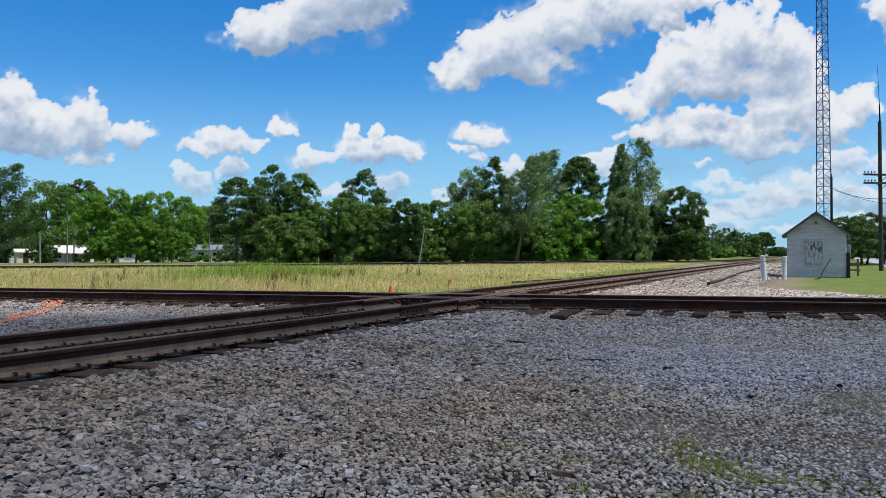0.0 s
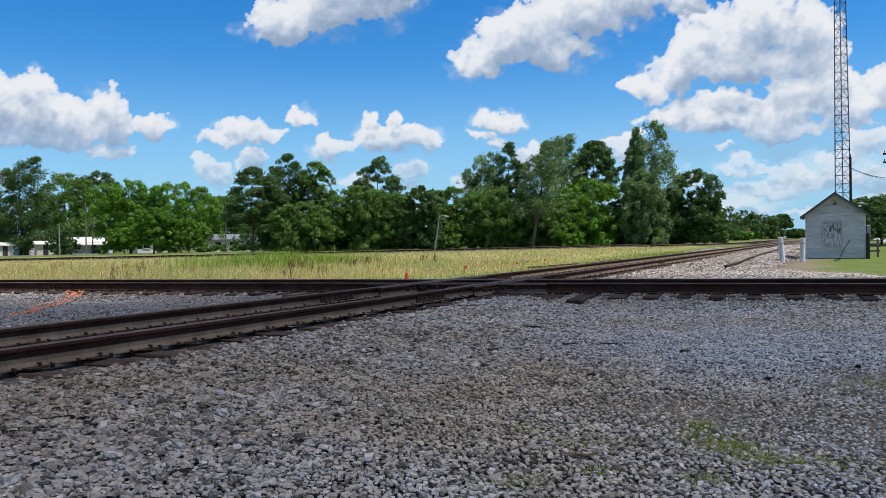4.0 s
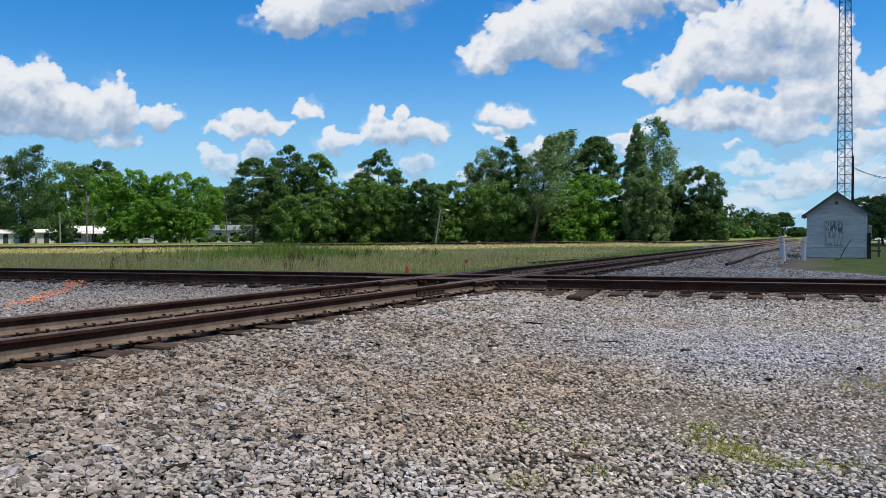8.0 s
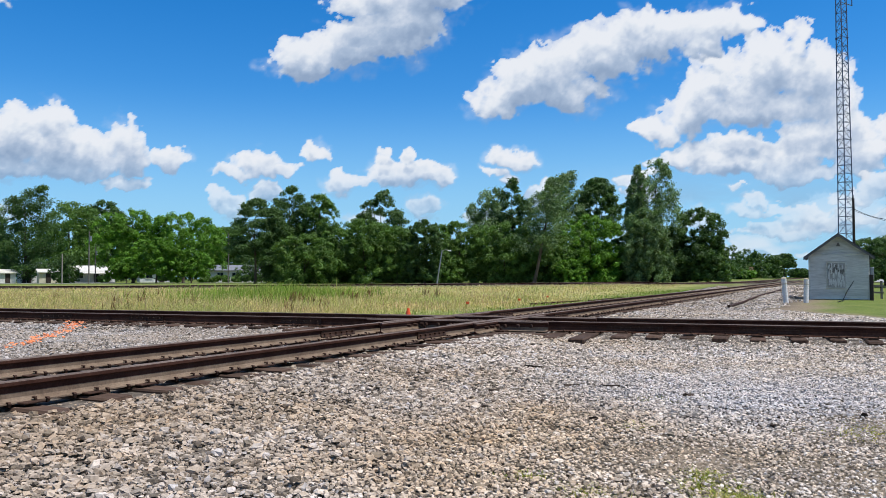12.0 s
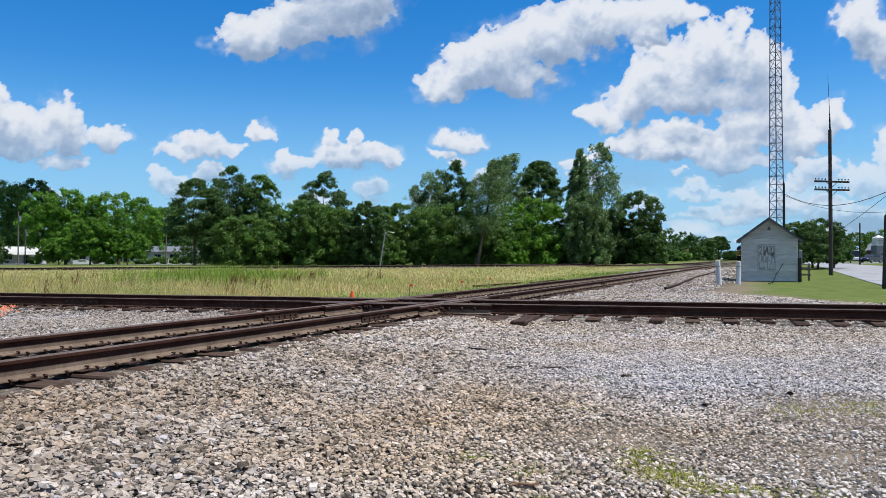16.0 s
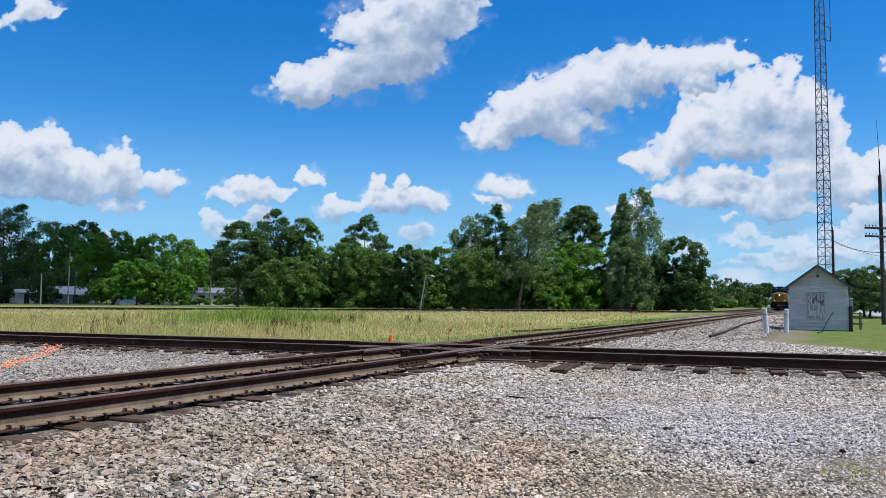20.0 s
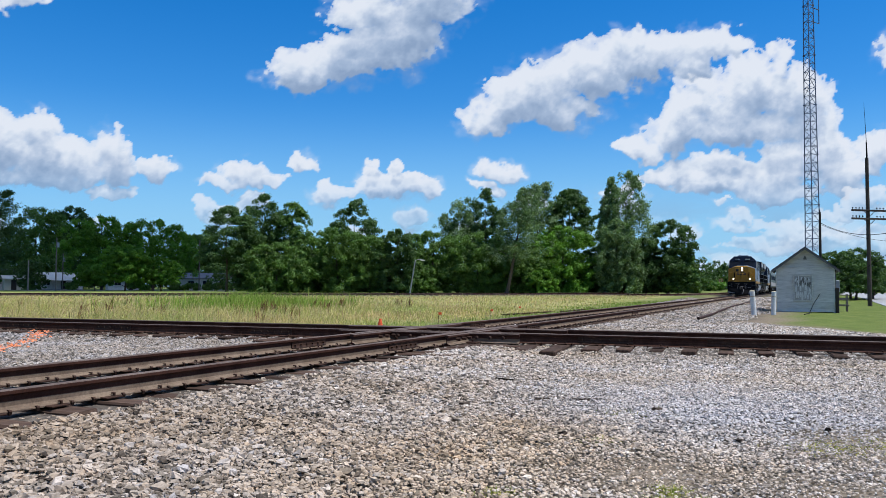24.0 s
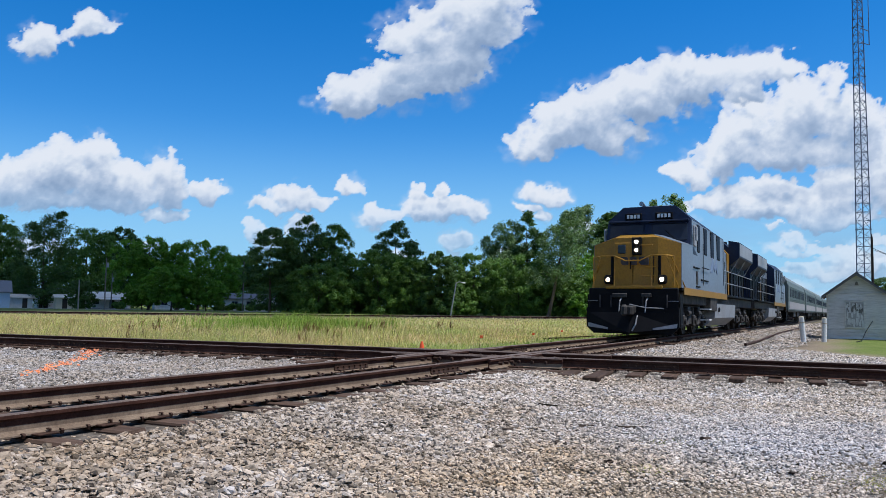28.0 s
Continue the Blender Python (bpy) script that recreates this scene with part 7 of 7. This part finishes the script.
def packed(rng, y0, y1, gap, spread=0.72):
    """Places set close together, each stirred about its own spot."""
    rows = []
    for k, y in enumerate(np.arange(y0, y1, gap * 0.87)):
        x = np.arange(-spread * y - gap, spread * y + gap, gap) + (k % 2) * gap / 2
        rows.append(np.stack([x, np.full(len(x), y)], -1))
    p = np.concatenate(rows)
    return p + rng.uniform(-0.34, 0.34, p.shape) * gap


def ballast():
    rng = np.random.RandomState(12)
    heaps = []
    beds = ((-4.0, 2.6, 0.050, 1.10, 1.0, 4, 3), (2.55, 5.4, 0.0285, 1.10, 1.0, 6, 4), (2.8, 5.4, 0.050, 0.92, 0.50, 6, 4), (5.4, 9.5, 0.031, 1.10, 1.0, 5, 3), (5.4, 9.5, 0.056, 0.82, 0.40, 5, 4),
            (9.5, 15.5, 0.041, 1.12, 1.0, 5, 3), (15.5, 24.0, 0.064, 1.12, 1.0, 4, 3), (24.0, 70.0, 0.0, 1.0, 1.0, 4, 3), (2.6, 9.5, 0.07, 1.10, 1.0, 4, 3))
    for k, (y0, y1, gap, wide, share, base, top) in enumerate(beds):
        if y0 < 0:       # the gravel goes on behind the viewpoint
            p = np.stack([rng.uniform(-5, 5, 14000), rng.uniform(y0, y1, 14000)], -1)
        elif gap == 0:   # along the main track only
            n = 28000
            s, o = y0 + (y1 - y0) * rng.rand(n) ** 1.6, rng.uniform(-3.2, 10.5, n)
            p = np.stack([AD.x * s + AN.x * (AC + o), AD.y * s + AN.y * (AC + o)], -1)
        elif gap == 0.07:   # coarser to both sides of the crossing
            p = packed(rng, y0, y1, gap, 3.4)
            p = p[(np.abs(p[:, 0]) > 0.72 * p[:, 1]) & (np.abs(p[:, 0]) < 9)]
        else:
            p = packed(rng, y0, y1, gap)
        p = p[rng.rand(len(p)) < share]
        z, g, l = fields(p[:, 0], p[:, 1])
        oa = p[:, 0] * AN.x + p[:, 1] * AN.y - AC
        ob = p[:, 0] * BN.x + p[:, 1] * BN.y - BC
        keep = (g > rng.uniform(0.35, 0.75, len(p)))
        inside = (np.abs(oa) < 1.30) | (np.abs(ob) < 1.30)
        near_rail = (np.abs(np.abs(oa) - HALF) < 0.075) | (np.abs(np.abs(ob) - HALF) < 0.075)
        keep &= ~near_rail & ~(inside & (rng.rand(len(p)) < 0.10))
        p, oa, inside = p[keep], oa[keep], inside[keep]
        big = smooth(5.6, 1.5, np.abs(oa)) * smooth(1.2, -1.0, p[:, 0] - 0.16 * p[:, 1])
        size = max(gap, 0.055 if gap == 0 else 0.0) * wide * (0.84 + 0.38 * big) * np.exp(rng.normal(0, 0.20, len(p)))
        size = np.maximum(size, 0.0026 * p[:, 1] + 0.008)
        bare = bare_spots(p[:, 0], p[:, 1])
        few = rng.rand(len(p)) > 0.32 * bare
        if share < 1:    # the larger stones lie by the main track
            few &= rng.rand(len(p)) < 0.10 + 0.90 * big
        over = 0.009 if share < 1 else 0.0
        ob = p[:, 0] * BN.x + p[:, 1] * BN.y - BC
        heave = 0.013 * (value_noise(p[:, 0] * 3.1 + 40, p[:, 1] * 3.1 + 40, 33) + value_noise(p[:, 0] * 7.3 + 40, p[:, 1] * 7.3 + 40, 34))
        lower = np.where(np.abs(ob) < 1.60, -0.020, np.where(inside, -0.028, over + heave))
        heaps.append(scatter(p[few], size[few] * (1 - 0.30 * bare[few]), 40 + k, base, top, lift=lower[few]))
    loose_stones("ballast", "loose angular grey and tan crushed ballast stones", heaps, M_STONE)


ballast()

# orange survey paint sprayed over some of the stones
M_PAINTSTONE = painted("sprayed_orange_stone", (0.86, 0.25, 0.09), (0.66, 0.40, 0.28), 0.85, 9.0, 0.8)
rng = np.random.RandomState(5)
t = rng.rand(420) ** 0.8
P0, P1 = np.array(PAINT[0]), np.array(PAINT[1])
line = P0 + (P1 - P0) * t[:, None] + rng.normal(0, 0.10, (420, 2))
loose_stones("painted_stones", "ballast stones sprayed with orange survey paint", [scatter(line, np.full(420, 0.056) * rng.uniform(0.6, 1.3, 420), 77, 5, 3, 0.55)], M_PAINTSTONE)


# a peeled branch and two pale cobbles
M_BRANCH = wood_material("bare_branch", (0.20, 0.11, 0.06), (0.42, 0.27, 0.17))
bz = gz(0.53, 3.54)
solo("branch", Build().tube([(0.46, 3.53, bz + 0.030), (0.50, 3.55, bz + 0.036), (0.56, 3.54, bz + 0.030), (0.60, 3.556, bz + 0.034)], 0.0075, 7), M_BRANCH, "short peeled brown branch lying on the gravel", "branch")
M_COBBLE = painted("pale_cobble", (0.80, 0.80, 0.80), (0.5, 0.48, 0.44), 0.9, 12.0, 0.4)
for x, y, r in ((0.36, 3.75, 0.026), (3.10, 6.05, 0.032)):
    v, f = scatter(np.array([[x, y]]), np.array([r * 1.3]), int(90 + x), 6, 4, 0.5)
    solo("cobble", quick_mesh("cobble", v, f), M_COBBLE, "pale white stone among the gravel", "stone", group="pale stones")
M_SCRAP = wood_material("dark_wood_scrap", (0.03, 0.022, 0.017), (0.085, 0.062, 0.046))


def wood_scrap(x, y, length, width, turn, seed):
    rnd = random.Random(seed)
    b = Build().box((0, 0, 0), (length * 0.68, width * 0.6, 0.026), bevel=0.009)
    b.v = [(px + rnd.uniform(-0.02, 0.02), py + rnd.uniform(-0.02, 0.02), pz + rnd.uniform(-0.012, 0.012)) for px, py, pz in b.v]
    solo("wood_scrap", b, M_SCRAP, "dark splinter of old tie lying on the gravel", "wood scrap", Matrix.Translation((x, y, gz(x, y) + 0.028)) @ pose(0, 0, 0, 3, 2, turn), group="wood scraps")


for i, (x, y, l, w, a) in enumerate(SCRAPS):
    wood_scrap(x, y, l, w, a, i)


# ---- grass ----
def grass_material(name, stops):
    q = Mat(name, 0.7, 0.0, 0.15)
    c = q.ramp(q.island(), *stops)
    q.color(q.mix(1.0, c, q.ramp(q.noise(0.22, 4), (0.30, (0.68, 0.98, 0.6)), (0.6, (1.2, 1.02, 1.1))), "MULTIPLY"))
    tr = q.t.nodes.new("ShaderNodeBsdfTranslucent")
    q.link(c, tr.inputs[0])
    ms = q.t.nodes.new("ShaderNodeMixShader")
    ms.inputs[0].default_value = 0.35
    q.link(q.p.outputs[0], ms.inputs[1]).link(tr.outputs[0], ms.inputs[2])
    q.link(ms.outputs[0], q.t.nodes["Material Output"].inputs[0])
    return q.m


M_MEADOW = grass_material("meadow_grass", ((0.0, (0.17, 0.20, 0.05)), (0.28, (0.40, 0.41, 0.11)), (0.55, (0.62, 0.54, 0.21)), (0.85, (0.72, 0.62, 0.33)), (1.0, (0.40, 0.24, 0.14))))
M_DOCK = grass_material("dock_seed", ((0.0, (0.09, 0.04, 0.02)), (0.6, (0.19, 0.085, 0.045)), (1.0, (0.22, 0.20, 0.06))))
M_SEED = grass_material("seed_head", ((0.0, (0.30, 0.27, 0.12)), (0.5, (0.52, 0.44, 0.24)), (1.0, (0.34, 0.22, 0.13))))
M_GREEN = grass_material("green_weeds", ((0.0, (0.13, 0.22, 0.03)), (0.5, (0.21, 0.32, 0.045)), (1.0, (0.33, 0.38, 0.09))))


M_WEED = grass_material("gravel_weed", ((0.0, (0.14, 0.19, 0.03)), (0.45, (0.30, 0.34, 0.06)), (0.8, (0.46, 0.44, 0.13)), (1.0, (0.50, 0.40, 0.20))))
M_LAWN = grass_material("lawn_grass", ((0.0, (0.11, 0.15, 0.03)), (0.5, (0.155, 0.19, 0.042)), (1.0, (0.25, 0.235, 0.085))))


def blades(name, label, p, h, width, material, seed, lean=0.3):
    """Bent blades of grass, each two faces long."""
    rng = np.random.RandomState(seed)
    n = len(p)
    z = fields(p[:, 0], p[:, 1])[0]
    a = rng.uniform(0, 2 * np.pi, n)
    side = np.stack([np.cos(a), np.sin(a), np.zeros(n)], -1) * (width / 2)[:, None]
    tip = rng.normal(0, lean, (n, 2)) * h[:, None] + np.array([0.12, 0.03]) * h[:, None]
    base = np.stack([p[:, 0], p[:, 1], z - 0.02], -1)
    mid = base + np.stack([tip[:, 0] * 0.35, tip[:, 1] * 0.35, h * 0.6], -1)
    top = base + np.stack([tip[:, 0], tip[:, 1], h * (1 - 0.25 * np.hypot(tip[:, 0], tip[:, 1]) / h)], -1)
    V = np.stack([base - side, base + side, mid + side * 0.8, mid - side * 0.8, top], 1).reshape(-1, 3)
    i = np.arange(n)[:, None] * 5
    F = np.concatenate([i + np.array([[0, 1, 2]]), i + np.array([[0, 2, 3]]), i + np.array([[3, 2, 4]])], 1).reshape(-1, 3)
    return solo(name, quick_mesh(name, V, F), material, label, "grass", kind="stuff")


def meadow():
    rng = np.random.RandomState(31)
    for k, (y0, y1, n) in enumerate(((15.0, 26.0, 95000), (26.0, 45.0, 95000), (45.0, 84.0, 80000))):
        p = wedge(rng, y0, y1, n, 0.80)
        oa = p[:, 0] * AN.x + p[:, 1] * AN.y - AC
        ob = p[:, 0] * BN.x + p[:, 1] * BN.y - BC
        tuft = 0.55 * value_noise(p[:, 0] * 0.9, p[:, 1] * 0.9, 4) + 0.45 * value_noise(p[:, 0] * 2.9, p[:, 1] * 2.9, 6)
        broad = value_noise(p[:, 0] * 0.16, p[:, 1] * 0.12, 9)
        keep = (ob > 2.3 + 1.2 * tuft) & (oa < -4.0 - 1.5 * tuft - 0.03 * ob) & (c_gap(p[:, 0], p[:, 1]) > 2.4) & (p[:, 1] < 86)
        p, tuft, oa, broad = p[keep], tuft[keep], oa[keep], broad[keep]
        h = (0.14 + 0.26 * tuft + 0.26 * broad) * rng.uniform(0.45, 1.35, len(p)) * (0.25 + 0.75 * smooth(-4.5, -13.0, oa)) * (1 - 0.72 * smooth(34, 66, p[:, 1])) + 0.05
        width = np.maximum(0.005, 0.00050 * p[:, 1]) * rng.uniform(0.6, 1.6, len(p))
        blades("meadow_grass", "tall mixed green and straw-coloured meadow grass", p, h, width, M_MEADOW, 60 + k, 0.42)
        # seed heads that stand over the grass
        tall = (rng.rand(len(p)) < 0.055) & (oa < -7)
        blades("seed_heads", "pale feathery seed heads standing over the meadow grass", p[tall], h[tall] * 1.15 + 0.16, width[tall] * 0.9, M_SEED, 64 + k, 0.30)
    # dock gone to seed, in loose groups
    spots = [(rng.uniform(-24, -1), rng.uniform(21, 46)) for k in range(34)]
    p = np.concatenate([np.stack([rng.normal(x, 0.10, 16), rng.normal(y, 0.10, 16)], -1) for x, y in spots])
    oa = p[:, 0] * AN.x + p[:, 1] * AN.y - AC
    ob = p[:, 0] * BN.x + p[:, 1] * BN.y - BC
    p = p[(oa < -6.5) & (ob > 3.0)]
    blades("dock_weeds", "brown seed spikes of dock standing in the meadow", p, rng.uniform(0.45, 0.85, len(p)), np.maximum(0.018, 0.0009 * p[:, 1]), M_DOCK, 68, 0.16)
    # greener growth along the main track and a patch of bright weeds
    n = 34000
    p = wedge(rng, 16.5, 60.0, n, 0.6)
    oa = p[:, 0] * AN.x + p[:, 1] * AN.y - AC
    ob = p[:, 0] * BN.x + p[:, 1] * BN.y - BC
    keep = (ob > 2.8) & (oa < -2.6) & (oa > -4.5 - 4.0 * value_noise(p[:, 0] * 0.5, p[:, 1] * 0.5, 22))
    p = p[keep]
    blades("verge_grass", "short fresh green grass beside the track", p, rng.uniform(0.06, 0.2, len(p)), np.maximum(0.008, 0.0008 * p[:, 1]), M_GREEN, 71)
    p = np.stack([rng.normal(-10.0, 2.2, 5000), np.clip(rng.normal(44, 5.0, 5000), 32, 60)], -1)
    blades("weed_patch", "bright green weeds standing in the meadow", p, rng.uniform(0.35, 1.25, 5000) * (0.6 + 0.6 * value_noise(p[:, 0] * 0.7, p[:, 1] * 0.3, 14)), np.full(5000, 0.032), M_GREEN, 72, 0.4)
    # lawn by the shed
    n = 44000
    p = wedge(rng, 18.0, 50.0, n, 0.78)
    z, g, l = fields(p[:, 0], p[:, 1])
    oa = p[:, 0] * AN.x + p[:, 1] * AN.y - AC
    keep = (l > 0.6) & (oa > 5) & (oa < ROAD_O - 3.1)
    p = p[keep]
    blades("lawn_grass", "short mown green lawn round the shed", p, rng.uniform(0.012, 0.030, len(p)), np.maximum(0.010, 0.0008 * p[:, 1]), M_LAWN, 73, 0.9)
    # weeds in the gravel
    for k, (x, y, r, n) in enumerate(WEEDS):
        n = int(n * 1.4)
        p = np.stack([rng.normal(x, r, n), rng.normal(y, r * 0.8, n)], -1)
        blades("gravel_weeds", "low green weeds growing through the gravel", p, rng.uniform(0.036, 0.078, n), np.full(n, 0.0062), M_WEED, 80 + k, 0.9)


meadow()


# ---- motion ----
SPEED = 17.3            # metres a second, towards the crossing
FRONT_END = 24.5        # where the front stands along track A at the end


def train_pose(t, back):
    p = on_a(FRONT_END + SPEED * (28 - t) + back, 0.0, RAIL)
    return Matrix.Translation(p) @ pose(0, 0, 0, 0, 0, 154.7)


# Where each unseen cloud's shade is put on the ground: time, x, y
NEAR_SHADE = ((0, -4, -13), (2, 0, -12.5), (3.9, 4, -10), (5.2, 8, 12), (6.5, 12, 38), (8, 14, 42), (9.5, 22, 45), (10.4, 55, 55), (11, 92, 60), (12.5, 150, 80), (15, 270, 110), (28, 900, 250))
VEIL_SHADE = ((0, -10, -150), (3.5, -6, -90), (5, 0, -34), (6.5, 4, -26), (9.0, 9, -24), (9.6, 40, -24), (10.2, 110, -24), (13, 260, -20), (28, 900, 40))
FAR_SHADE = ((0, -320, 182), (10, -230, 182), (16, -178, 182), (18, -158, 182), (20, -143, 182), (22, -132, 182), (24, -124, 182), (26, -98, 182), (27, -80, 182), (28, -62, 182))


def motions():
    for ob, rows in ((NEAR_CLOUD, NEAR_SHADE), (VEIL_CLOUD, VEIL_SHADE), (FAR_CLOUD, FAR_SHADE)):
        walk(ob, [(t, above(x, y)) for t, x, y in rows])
    walk(MOVING_CAR, [(t, Matrix.Translation(Vector((*on_a(154 - 11.5 * (t - 17), ROAD_O + 0.3).xy, gz(*on_a(154 - 11.5 * (t - 17), ROAD_O + 0.3).xy) + 0.035))) @ pose(0, 0, 0, 0, 0, 154.5)) for t in (0, 0.2, *range(1, 28), 27.8, 28)])
    for ob, drift, fall in CLOUDS:
        walk(ob, [(t, pose(0, 0, 0, -fall * t / 28, 0, -drift * t / 28)) for t in (0, 0.2, *range(2, 28, 2), 27.8, 28)])
    for ob, back, turn in TRAIN:
        walk(ob, [(t, train_pose(t, back) @ pose(0, 0, 0, 0, 0, turn)) for t in (0, 0.1, *range(1, 28), 27.9, 28)])
    for ob, m, k in SWAYING:   # tall crowns lean and recover in the wind
        walk(ob, [(t, m @ pose(0, 0, 0, 0.2 * math.sin(1.3 * t + k), 0.35 + 0.55 * math.sin(1.9 * t + 2.3 * k), 0)) for t in np.linspace(0, 28, 71).tolist()])
    step = math.degrees(SPEED / FPS / 0.53)
    for w, a in WHEELS[:NO_WHEELS]:
        rows = [(0, pose(0, a, 0.53))]
        rows += [(21 + k / FPS, pose(0, a, 0.53) @ Matrix.Rotation(radians(-step * k), 4, "X")) for k in range(7 * FPS + 1)]
        walk(w, rows)


motions()
